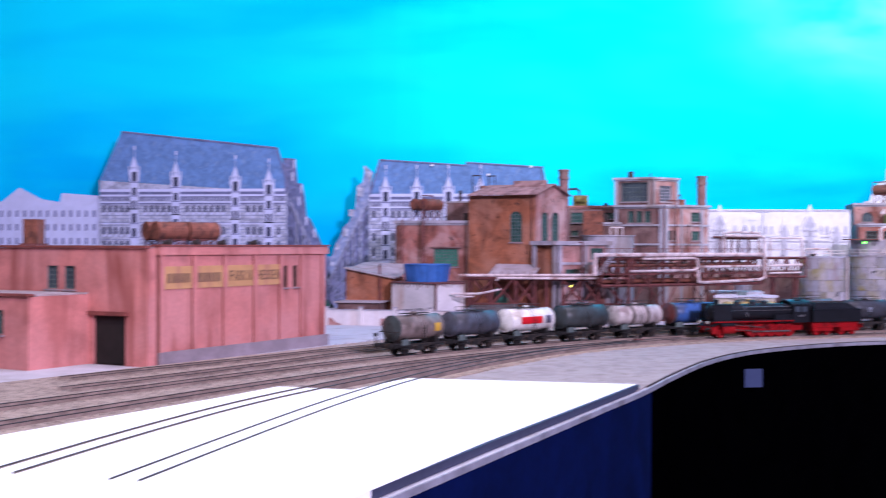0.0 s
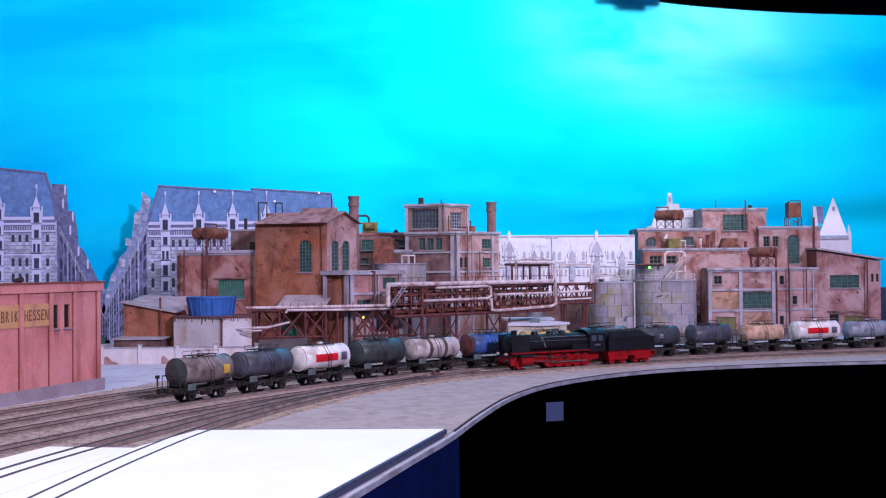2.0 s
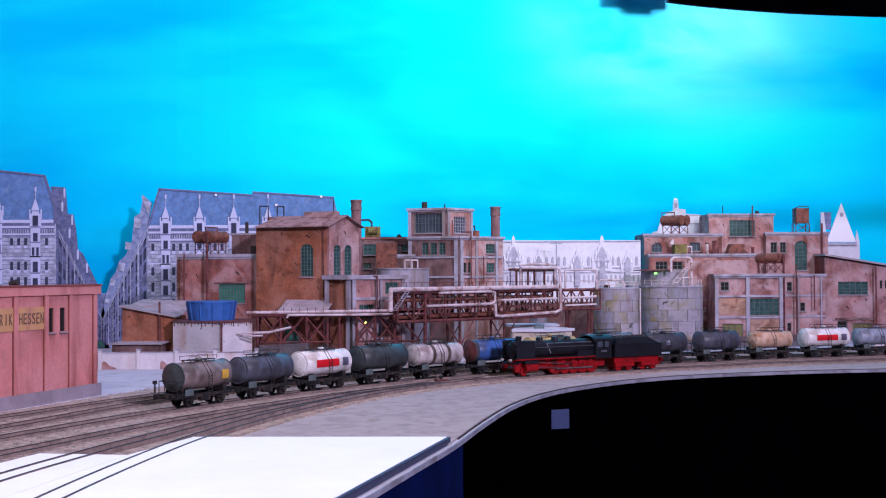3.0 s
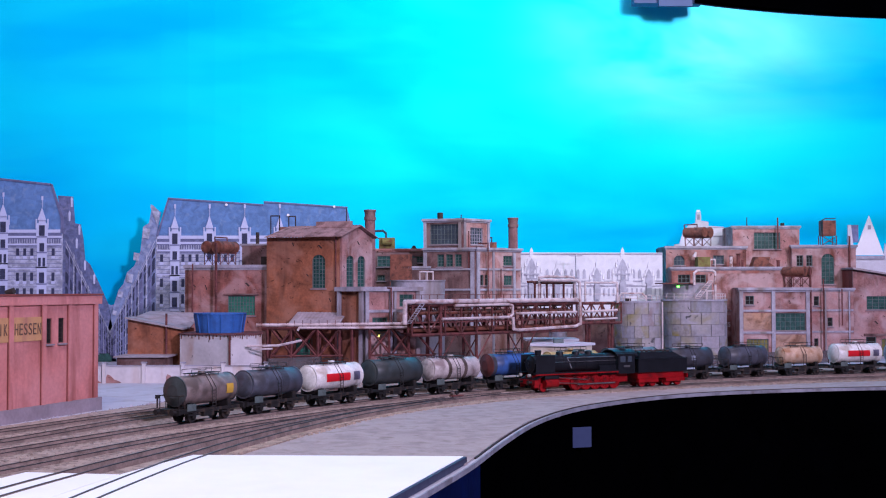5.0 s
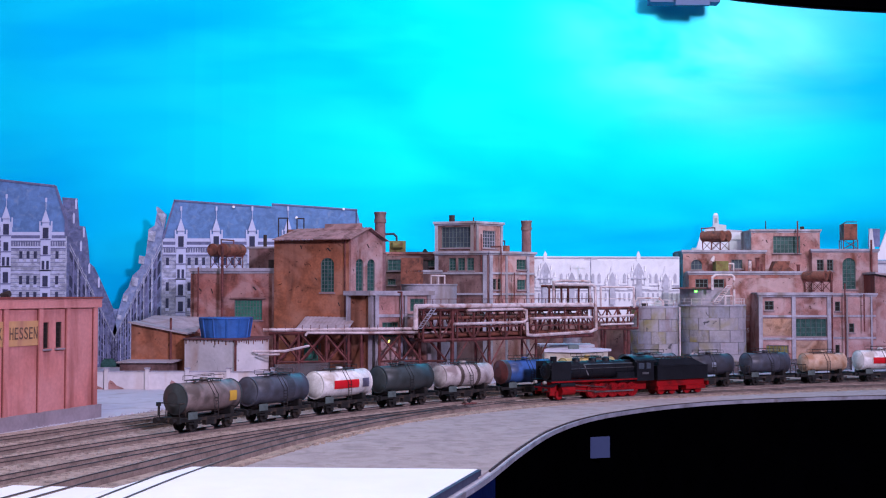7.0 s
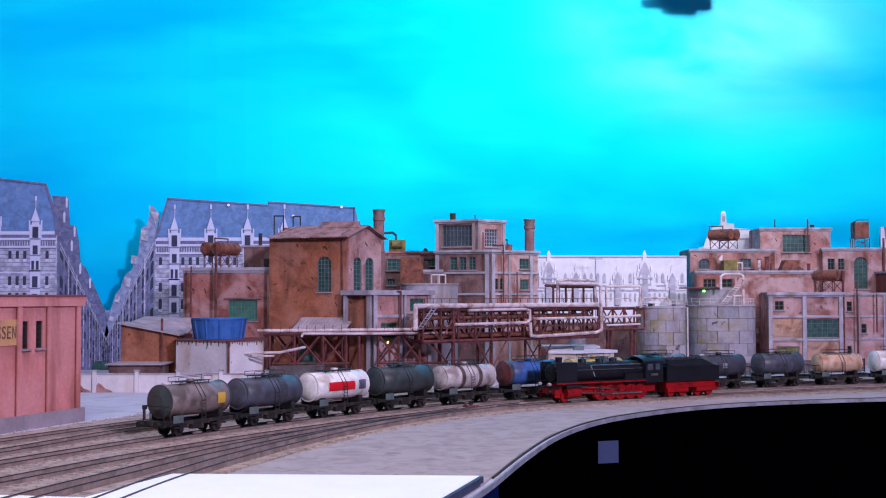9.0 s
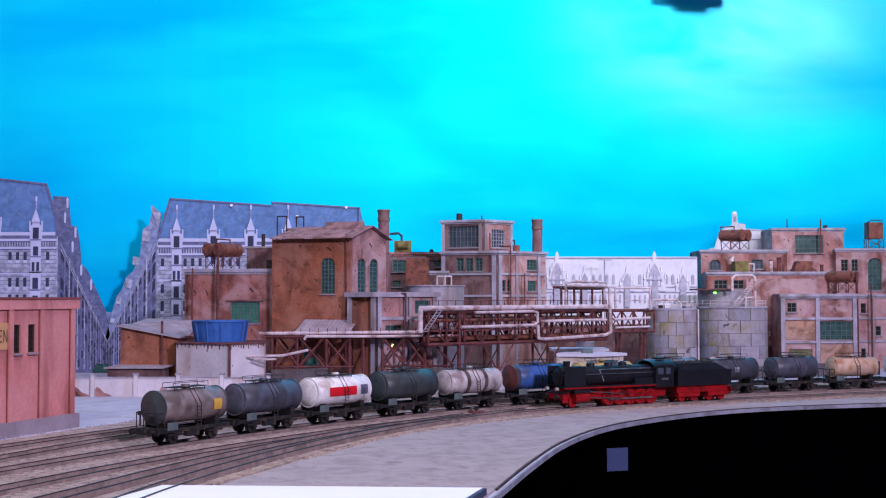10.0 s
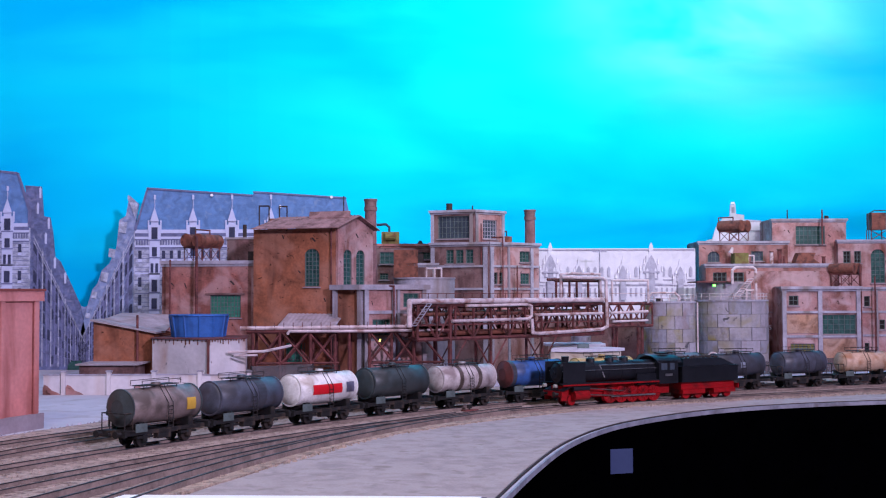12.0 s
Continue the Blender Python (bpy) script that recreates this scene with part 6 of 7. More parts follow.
def facade(flat, x0, x1, top, foot, gap, skip=()):
    """Bands and rows of printed windows over a flat's wall."""
    bm = B()
    for a, b in ((-4, 2), (8, 12), (23, 26), (70, 72)):
        strip(bm, x0, x1, top + a, top + b, 0.0001)
    tagged(part("printed_cornice", bm, "stone_pale", flat), kind="stuff")
    bm = B()
    for a, b in ((2.2, 7.8), (12.2, 14), (26.2, 28.5)):
        strip(bm, x0, x1, top + a, top + b, 0.0001)
    x = x0 + 2
    while x < x1 - 2:
        strip(bm, x, x + 2.2, top + 14, top + 22, 0.0001)
        x += 4.6
    tagged(part("printed_arcade", bm, "stone_dark", flat), kind="stuff")
    bm = B()
    y = top + 30
    while y < foot - 4:
        strip(bm, x0, x1, y, y + 1.1, 0.00005, 0.0002)
        y += 7.5
    tagged(part("printed_course", bm, "stone_mid", flat), kind="stuff")
    x = x0 + gap * 0.45
    while x < x1 - 6:
        if not any(abs(x + 2 - s) < 14 for s in skip):
            for a, b in ((32, 46), (78, 94), (108, 126), (140, 158), (172, 190)):
                if top + b < foot:
                    part("printed_window", strip(B(), x, x + 5.5, top + a, top + b, 0.0003), "print_dark", flat)
                    part("printed_sill", strip(B(), x - 0.6, x + 6.1, top + b + 0.4, top + b + 5.5, 0.0003), "stone_pale", flat)
        x += gap


def street(flat, x0, x1, ytop0, ytop1, yb, n, seed, mats=("stone_mid", "print_dark")):
    """A receding street front, printed: rows of windows that shrink towards one point."""
    rnd = random.Random(seed)
    vy = 650
    us = [0.0]
    for i in range(n):
        us.append(us[-1] + 0.93 ** i)
    us = [u / us[-1] for u in us]
    at_u = lambda u, v: (x0 + (x1 - x0) * u, (ytop0 + (ytop1 - ytop0) * u) * (1 - v) + vy * v)
    rows = ((0.055, 0.050), (0.135, 0.095), (0.265, 0.085), (0.385, 0.095), (0.515, 0.085), (0.635, 0.095), (0.765, 0.085), (0.88, 0.085))
    for v in (0.0, 0.04, 0.115, 0.245, 0.365, 0.495, 0.615, 0.745, 0.862):
        p, q = at_u(0.0, v), at_u(1.0, v)
        h = 2.6 if v < 0.1 else 1.4
        quad = [(p[0], p[1] + h), (q[0], q[1] + h * 0.4), q, p] if x1 > x0 else [(q[0], q[1] + h * 0.4), (p[0], p[1] + h), p, q]
        part("printed_ledge", slab(B(), [(FX(a), FZ(b)) for a, b in quad], YF - 0.0009, YF - 0.0004), "stone" if v < 0.1 else "stone_mid", flat)
    for i, (u, w) in enumerate(zip(us, us[1:])):
        for v, g in rows:
            c = u + (w - u) * (0.44 if i % 3 else 0.60)
            m = (u + c) / 2
            v0 = v + 0.012 * rnd.random()
            pts = [at_u(u, v0 + g), at_u(c, v0 + g), at_u(c, v0), at_u(m, v0 - 0.012), at_u(u, v0)]
            if x1 < x0:
                pts = pts[::-1]
            part("printed_window", slab(B(), [(FX(a), FZ(b)) for a, b in pts], YF - 0.0009, YF - 0.0004), "stone_dark" if rnd.random() < 0.5 else mats[1], flat)
        e = u + (w - u) * 0.72
        pts = [at_u(w, 1.0), at_u(e, 1.0), at_u(e, -0.03), at_u(w, -0.03)]
        part("printed_pier", slab(B(), [(FX(a), FZ(b)) for a, b in (pts[::-1] if x1 > x0 else pts)], YF - 0.0004, YF - 0.0001), "stone" if i % 2 else "stone_mid", flat)


# warehouse row, right of the canal
fl = thing("printed_flat", "cut-out printed flat of a long gothic brick warehouse", "backdrop flat", (FX(420), YF, 0), "printed backdrop flats")
P = lambda pts: [(FX(a), FZ(b)) for a, b in pts]
part("side", slab(B(), P([(160, 692), (268, 692), (268, 420), (276, 372), (260, 357), (254, 392), (243, 399), (238, 446), (226, 474), (213, 486), (206, 508), (197, 519), (186, 556), (178, 590), (170, 640)]), YF + 0.0005, YF + 0.005), "slate_shade", fl)
part("front", slab(B(), P([(268, 692), (646, 692), (646, 421), (268, 418)]), YF, YF + 0.005), "stone", fl)
part("roof", slab(B(), P([(270, 417.5), (646, 420.5), (632, 362), (474, 351), (472, 357), (292, 344)]), YF, YF + 0.005), "slate", fl)
bm = slab(B(), P([(290, 343), (472, 356), (472, 359), (291, 346.5)]), YF - 0.0012, YF - 0.0002)
slab(bm, P([(473, 350), (633, 361), (634, 364), (473, 353)]), YF - 0.0012, YF - 0.0002)
slab(bm, P([(290, 344), (293, 346), (272, 418), (268, 417)]), YF - 0.0012, YF - 0.0002)
part("ridge", bm, "stone_dark", fl)
for a, b in ((402, 357), (608, 361), (520, 377)):
    part("roof_light", tube(B(), (FX(a), YF - 0.003, FZ(b)), (FX(a), YF, FZ(b)), 0.0024, 8), "spire", fl)
facade(fl, 270, 646, 420, 690, 13.5, (304, 370, 437, 504))
for x in (304, 370, 437, 504):
    turret(fl, x, 378, 560, 21)
street(fl, 266, 176, 425, 610, 690, 17, 5)
part("dormer", slab(B(), P([(258, 356), (275, 372), (270, 395), (257, 362)]), YF - 0.0012, YF - 0.0002), "stone", fl)
for a, b, w in ((243, 400, 14), (226, 447, 11), (213, 487, 12), (197, 520, 9), (187, 557, 7)):
    part("dormer", slab(B(), P([(a - 1, b + w * 1.4), (a + w * 0.8, b + w * 1.6), (a + w, b + 3), (a, b + 1)]), YF - 0.0012, YF - 0.0002), "stone", fl)

# warehouse, left of the canal
fl = thing("printed_flat", "cut-out printed flat of a steep-roofed gothic brick warehouse", "backdrop flat", (FX(-80), YF, 0), "printed backdrop flats")
part("side", slab(B(), P([(90, 692), (196, 692), (193, 640), (186, 590), (176, 545), (163, 516), (150, 488), (141, 470), (132, 462), (128, 420), (123, 394), (112, 392), (108, 341), (80, 339), (90, 420)]), YF + 0.0005, YF + 0.005), "slate_dark", fl)
part("front", slab(B(), P([(-330, 692), (90, 692), (90, 412), (-330, 385)]), YF, YF + 0.005), "stone", fl)
part("roof", slab(B(), P([(-329, 384.5), (90, 411.5), (88, 381), (67, 317), (-279, 279)]), YF, YF + 0.005), "slate", fl)
bm = slab(B(), P([(-280, 278), (67, 316), (68, 320), (-279, 282)]), YF - 0.0012, YF - 0.0002)
slab(bm, P([(66, 317), (70, 317), (92, 382), (92, 412), (86, 411), (86, 382)]), YF - 0.0012, YF - 0.0002)
part("ridge", bm, "stone_dark", fl)
facade(fl, -328, 88, 408, 690, 13.5, (51, -23, -156, -250))
for x, t in ((51, 362), (-23, 355), (-156, 345), (-250, 333)):
    turret(fl, x, t, 548, 22)
street(fl, 96, 186, 425, 610, 690, 17, 6, ("stone_dark", "print_dark"))
for a, b in ((107, 341), (103, 368), (122, 394), (117, 420), (133, 462), (151, 488)):
    part("dormer_tip", slab(B(), P([(a - 1.5, b + 20), (a + 1.5, b + 20), (a + 2, b + 4), (a, b), (a - 2, b + 4)]), YF - 0.0012, YF - 0.0002), "stone_pale", fl)

# low houses further left, the canal end between the two rows
fl = thing("printed_flat", "cut-out printed flat of low pale houses", "backdrop flat", (FX(-380), YF + 0.01, 0), "printed backdrop flats")
part("wall", slab(B(), P([(-700, 692), (-331, 692), (-331, 440), (-336, 418), (-420, 412), (-425, 432), (-470, 425), (-520, 400), (-560, 430), (-700, 425)]), YF + 0.006, YF + 0.011), "stone_pale", fl)
bm = B()
for x in range(-690, -338, 18):
    for y in (450, 480, 510):
        box(bm, FX(x), FX(x + 6), YF + 0.0052, YF + 0.0058, FZ(y + 14), FZ(y))
part("windows", bm, "stone_mid", fl)
canal = thing("printed_flat", "printed canal end with a teal pavilion and bare trees", "backdrop flat", (FX(178), YF + 0.02, 0), "printed backdrop flats")
part("board", slab(B(), P([(140, 692), (215, 692), (205, 600), (192, 545), (181, 549), (171, 545), (160, 590)]), YF + 0.006, YF + 0.010), "slate_shade", canal)
part("pavilion", slab(B(), P([(158, 668), (186, 668), (186, 648), (180, 640), (164, 640), (158, 648)]), YF - 0.006, YF - 0.002), "teal", canal, "printed teal pavilion")

# pale far halls in the middle and the towers on the right
YF, KF = 2.305, 2.315 / 2312
fl = thing("printed_flat", "pale printed flat of ornate long halls", "backdrop flat", (FX(1100), YF + 0.03, 0), "printed backdrop flats")
part("wall", slab(B(), P([(930, 692), (1243, 692), (1243, 449), (930, 448)]), YF + 0.03, YF + 0.035), "far", fl)
def ornate_gable(flat, x, top, w):
    """A stepped, pinnacled gable drawn in relief: pale stone, a shaded field with three lights, small finials."""
    steps = [(-1.0, 62), (1.0, 62), (1.0, 44), (0.72, 42), (0.72, 33), (0.46, 30), (0.42, 20), (0.2, 17), (0.16, 6), (0, 0), (-0.16, 6), (-0.2, 17), (-0.42, 20), (-0.46, 30), (-0.72, 33), (-0.72, 42), (-1.0, 44)]
    k = w / 17.0
    part("gable", slab(B(), P([(x + a * w, top + b * k) for a, b in steps]), YF + 0.0278, YF + 0.0299), "far", flat)
    part("gable_field", slab(B(), P([(x - 0.6 * w, top + 56 * k), (x + 0.6 * w, top + 56 * k), (x + 0.5 * w, top + 36 * k), (x + 0.2 * w, top + 24 * k), (x, top + 19 * k), (x - 0.2 * w, top + 24 * k), (x - 0.5 * w, top + 36 * k)]), YF + 0.0270, YF + 0.0276), "far_line", flat)
    for o, h in ((-0.36, 38), (0.0, 30), (0.36, 38)):
        part("gable_light", slab(B(), P([(x + (o - 0.1) * w, top + 54 * k), (x + (o + 0.1) * w, top + 54 * k), (x + (o + 0.1) * w, top + (h + 4) * k), (x + o * w, top + h * k), (x + (o - 0.1) * w, top + (h + 4) * k)]), YF + 0.0262, YF + 0.0268), "far" if o else "far_line", flat)
    for o, h in ((-0.95, 36), (0.95, 36), (-0.6, 25), (0.6, 25)):
        part("finial", slab(B(), P([(x + o * w - 1.2, top + h * k + 9), (x + o * w + 1.2, top + h * k + 9), (x + o * w, top + h * k - 2)]), YF + 0.0262, YF + 0.0276), "spire", flat)


for x, t, w in ((988, 438, 19), (1165, 438, 20), (1038, 464, 13), (1115, 464, 13), (1216, 466, 13)):
    ornate_gable(fl, x, t, w)
for x in range(968, 1236, 12):
    if all(abs(x + 3 - g) > h for g, h in ((988, 20), (1165, 21), (1038, 14), (1115, 14), (1216, 14))):
        part("printed_window", slab(B(), P([(x, 498), (x + 5, 498), (x + 5, 484), (x + 2.5, 480), (x, 484)]), YF + 0.0284, YF + 0.0292), "far_line", fl)
bm = B()
for x, t in ((988, 440), (1165, 440)):
    slab(bm, P([(x - 6, t + 100), (x + 6, t + 100), (x + 6, t + 66), (x, t + 60), (x - 6, t + 66)]), YF + 0.0254, YF + 0.0259)
    slab(bm, P([(x - 14, t + 52), (x + 14, t + 52), (x + 14, t + 49), (x - 14, t + 49)]), YF + 0.0254, YF + 0.0259)
for x in (1038, 1115, 1216):
    slab(bm, P([(x - 5, 540), (x + 5, 540), (x + 5, 494), (x, 486), (x - 5, 494)]), YF + 0.0254, YF + 0.0259)
for y in (450, 503, 512):
    slab(bm, P([(962, y + 1.6), (1242, y + 1.6), (1242, y), (962, y)]), YF + 0.0282, YF + 0.0286)
for x in range(966, 1238, 9):
    slab(bm, P([(x, 532), (x + 3, 532), (x + 3, 518), (x, 518)]), YF + 0.0282, YF + 0.0286)
part("printed_line", bm, "far_line", fl)
mast = thing("telegraph_mast", "thin pale double telegraph mast", "mast", (FX(1068), YF - 0.02, 0))
bm = bar(B(), (FX(1068), YF - 0.02, 0.0), (FX(1068), YF - 0.02, FZ(452)), 0.0016)
bar(bm, (FX(1056), YF - 0.02, FZ(456)), (FX(1080), YF - 0.02, FZ(456)), 0.0014)
part("pole", bm, "far_line", mast)

YF, KF = 2.50, 2.50 / 2312
fl = thing("printed_flat", "pale printed flat of a turreted roof", "backdrop flat", (FX(1320), YF, 0.2), "printed backdrop flats")
part("wall", slab(B(), P([(1262, 692), (1385, 692), (1385, 420), (1362, 418), (1358, 400), (1328, 398), (1328, 390), (1314, 388), (1313, 372), (1304, 372), (1303, 392), (1290, 396), (1278, 412), (1272, 432), (1262, 434)]), YF, YF + 0.005), "far", fl)
part("lantern", slab(B(), P([(1304, 371.5), (1313, 371.5), (1311, 367), (1306, 367)]), YF - 0.001, YF + 0.003), "spire", fl)
bm = strip(B(), 1303, 1384, 417, 418.5, 0.0004)
strip(bm, 1328, 1358, 400, 401.5, 0.0004)
strip(bm, 1306, 1311, 376, 386, 0.0004)
part("printed_line", bm, "far_line", fl)

fl = thing("printed_flat", "white printed pyramid spire on a pale tower", "backdrop flat", (FX(1640), YF, 0.1), "printed backdrop flats")
part("tower", slab(B(), P([(1600, 692), (1677, 692), (1677, 455), (1672, 432), (1668, 456), (1612, 456), (1606, 396), (1600, 396)]), YF + 0.006, YF + 0.011), "far", fl)
part("spire", slab(B(), P([(1610, 455), (1668, 455), (1640, 378)]), YF + 0.002, YF + 0.0055), "spire", fl)
bm = slab(B(), P([(1608, 462), (1670, 462), (1670, 456), (1608, 456)]), YF + 0.002, YF + 0.0055)
slab(bm, P([(1637, 405), (1643, 405), (1643, 397), (1637, 397)]), YF + 0.0008, YF + 0.0016)
part("band", bm, "far_line", fl)
part("side_roof", slab(B(), P([(1600, 430), (1622, 430), (1622, 396), (1602, 396)]), YF + 0.012, YF + 0.016), "stone_mid", fl)
fl = thing("printed_flat", "pale printed houses beyond the works", "backdrop flat", (FX(1900), YF, 0.1), "printed backdrop flats")
part("wall", slab(B(), P([(1720, 692), (2200, 692), (2200, 560), (1720, 560)]), YF + 0.004, YF + 0.009), "stone_mid", fl)

label_sheet = thing("paper_label", "small bluish paper square on the black cloth", "label", (0.172, 1.299, -0.0435))
fe = Face((0.1605, 1.2955), (0.1835, 1.3035))
part("sheet", fe.box(B(), 0.0, 0.0225, 0.0, 0.0007, -0.0410, -0.0190), "label_paper", label_sheet)
for label, x, z, long in (("tiny dark speck on the painted sky", -0.509, 0.412, 0.0040), ("tiny dark speck lower on the painted sky", -0.511, 0.329, 0.0020)):
    blot = thing("sky_speck", label, "speck", (x, 2.27, z), "specks on the sky")
    part("fleck", tube(B(), (x, 2.272, z), (x - 0.001, 2.273, z + long), 0.0010, 6), "letter", blot)


# ---------------------------------------------------------------- trains
def place(path_key, s):
    """The place and heading s metres along a track."""
    path = paths[path_key]
    i = max(0, min(len(path) - 2, int(s / 0.0105)))
    p, d = path[i]
    q, e = path[i + 1]
    t = s / 0.0105 - i
    return p.lerp(q, t), d.lerp(e, t).normalized()


def lay(ob, path_key, s, flip=False):
    p, d = place(path_key, s)
    a = math.atan2(d.y, d.x) + (math.pi if flip else 0)
    ob.matrix_world = Matrix.Translation((p.x, p.y, 0.0054)) @ Matrix.Rotation(a, 4, "Z")


def wheels(owner, xs, r, material, gauge=GAUGE, spoke=False):
    for x in xs:
        axle = part("axle", tube(B(), (x, -gauge / 2, r), (x, gauge / 2, r), 0.0009, 6), "chassis", owner)
        for sy in (-1, 1):
            y = sy * gauge / 2
            bm = B()
            tube(bm, (x, y - 0.0013, r), (x, y + 0.0013, r), r, 22)
            tube(bm, (x, y - sy * 0.0022, r), (x, y - sy * 0.0013, r), r * 1.09, 22)
            tube(bm, (x, y + sy * 0.0013, r), (x, y + sy * 0.0019, r), r * 0.3, 10)
            if spoke:
                for k in range(10):
                    a = k * math.pi / 5
                    bar(bm, (x + r * 0.25 * math.cos(a), y + sy * 0.0015, r + r * 0.25 * math.sin(a)), (x + r * 0.85 * math.cos(a), y + sy * 0.0015, r + r * 0.85 * math.sin(a)), 0.0009)
            part("wheel", bm, material, axle)


def buffers(owner, x, sgn, z=0.0122, material="chassis"):
    for sy in (-1, 1):
        bm = tube(B(), (x, sy * 0.0101, z), (x + sgn * 0.005, sy * 0.0101, z), 0.0014, 8)
        tube(bm, (x + sgn * 0.005, sy * 0.0101, z), (x + sgn * 0.0058, sy * 0.0101, z), 0.0028, 12)
        part("buffer", bm, material, owner)


def lathe_tank(L, r, z, n=28, bulge=0.0035):
    """A lying drum with dished ends."""
    bm = B()
    prof = [(-L / 2 - bulge, r * 0.02), (-L / 2 - bulge * 0.85, r * 0.45), (-L / 2 - bulge * 0.45, r * 0.82), (-L / 2, r), (-L / 6, r), (L / 6, r), (L / 2, r), (L / 2 + bulge * 0.45, r * 0.82), (L / 2 + bulge * 0.85, r * 0.45), (L / 2 + bulge, r * 0.02)]
    rings = [[bm.verts.new((x, q * math.cos(k * 2 * math.pi / n), z + q * math.sin(k * 2 * math.pi / n))) for k in range(n)] for x, q in prof]
    for a, b in zip(rings, rings[1:]):
        for k in range(n):
            bm.faces.new((a[k], b[k], b[(k + 1) % n], a[(k + 1) % n]))
    bm.faces.new(rings[0])
    bm.faces.new(rings[-1][::-1])
    bmesh.ops.recalc_face_normals(bm, faces=bm.faces)
    return bm


def tank_wagon(label, paint, L=0.074, r=0.0140, bands=(), end_paint=None, ladder=True, platform=False, badge=None, stripe=None, domes=1):
    """A four-wheeled tank wagon on its own origin at rail height."""
    t = thing("tank_wagon", label, "tank wagon", group="tank wagon train")
    half = 0.0455
    zf = 0.0125
    zc = zf + 0.0035 + r
    part("tank", lathe_tank(L, r, zc), paint, t, smooth=True)
    for x, w, mat in bands:
        part("band", tube(B(), (x - w / 2, 0, zc), (x + w / 2, 0, zc), r + 0.0004, 28), mat, t, "soot-dark band round the tank", smooth=False)
    for s in (-1, 1):
        part("rim", tube(B(), (s * L / 2 - 0.0007, 0, zc), (s * L / 2 + 0.0007, 0, zc), r + 0.0005, 28), end_paint or paint, t)
    if end_paint:
        bm = tube(B(), (-L / 2 - 0.0038, 0, zc), (-L / 2 - 0.0008, 0, zc), r * 0.45, 24, r * 0.97)
        part("end_cap", bm, end_paint, t)
    for k in range(domes):
        x = (k - (domes - 1) / 2) * 0.02
        part("dome", tube(B(), (x, 0, zc + r - 0.001), (x, 0, zc + r + 0.0035), 0.0042, 14, 0.0036), paint, t)
    bm = box(B(), -0.020, 0.020, -0.006, -0.001, zc + r + 0.0012, zc + r + 0.0019)
    box(bm, -0.020, 0.020, 0.001, 0.006, zc + r + 0.0012, zc + r + 0.0019)
    for x in (-0.018, 0.018):
        for y in (-0.005, 0.005):
            bar(bm, (x, y, zc + r - 0.0015), (x, y, zc + r + 0.0013), 0.0007)
    part("walkway", bm, "chassis", t)
    bm = B()
    for y in (-0.0062, 0.0062):
        pipe_run(bm, [(-0.021, y, zc + r + 0.0016), (-0.021, y, zc + r + 0.0055), (0.021, y, zc + r + 0.0055), (0.021, y, zc + r + 0.0016)], 0.0003, 5)
    part("railing", bm, "chassis", t)
    if ladder:
        for sy in (-1, 1):
            bm = B()
            for x in (-0.0025, 0.0025):
                pipe_run(bm, [(x, sy * (r + 0.0022), zf), (x, sy * (r + 0.0022), zc + 0.002), (x, sy * 0.006, zc + r + 0.0015)], 0.00035, 5)
            for k in range(6):
                z = zf + 0.002 + k * 0.003
                tube(bm, (-0.0025, sy * (r + 0.0022), z), (0.0025, sy * (r + 0.0022), z), 0.0003, 5)
            part("ladder", bm, "chassis", t)
    for x in (-L * 0.36, L * 0.36):
        part("saddle", box(B(), x - 0.0025, x + 0.0025, -r * 0.85, r * 0.85, zf, zf + 0.0065), "chassis", t)
    bm = B()
    for y in (-0.0115, 0.0115):
        box(bm, -half + 0.003, half - 0.003, y - 0.0008, y + 0.0008, zf - 0.0030, zf)
    for x in (-half + 0.0032, 0, half - 0.0032):
        box(bm, x - 0.001, x + 0.001, -0.0107, 0.0107, zf - 0.003, zf - 0.0001)
    part("underframe", bm, "chassis", t)
    for s in (-1, 1):
        part("headstock", box(B(), s * half - 0.0012, s * half + 0.0012, -0.0145, 0.0145, zf - 0.0035, zf + 0.0012), "chassis", t)
        buffers(t, s * (half + 0.0012), s, zf - 0.001)
        part("hook", box(B(), s * (half + 0.0012), s * (half + 0.0045), -0.0008, 0.0008, zf - 0.0022, zf - 0.0004) if s > 0 else box(B(), s * (half + 0.0045), s * (half + 0.0012), -0.0008, 0.0008, zf - 0.0022, zf - 0.0004), "chassis", t)
    wheels(t, (-0.024, 0.024), 0.0057, "chassis")
    for x in (-0.024, 0.024):
        for sy in (-1, 1):
            bm = box(B(), x - 0.0022, x + 0.0022, sy * 0.0118 - 0.0012, sy * 0.0118 + 0.0012, 0.0042, zf - 0.0031)
            box(bm, x - 0.0085, x + 0.0085, sy * 0.0118 - 0.0009, sy * 0.0118 + 0.0009, zf - 0.0058, zf - 0.0042)
            part("axle_box", bm, "chassis", t)
    for sy in (-1, 1):
        part("brake_cylinder", box(B(), -0.010, 0.004, sy * 0.010 - 0.0025, sy * 0.010 + 0.0025, zf - 0.0075, zf - 0.0032), "chassis", t)
        part("board_plate", box(B(), -0.034, -0.022, sy * 0.0128 - 0.0003, sy * 0.0128 + 0.0003, zf - 0.001, zf + 0.0055), "frame", t, "small data plate")
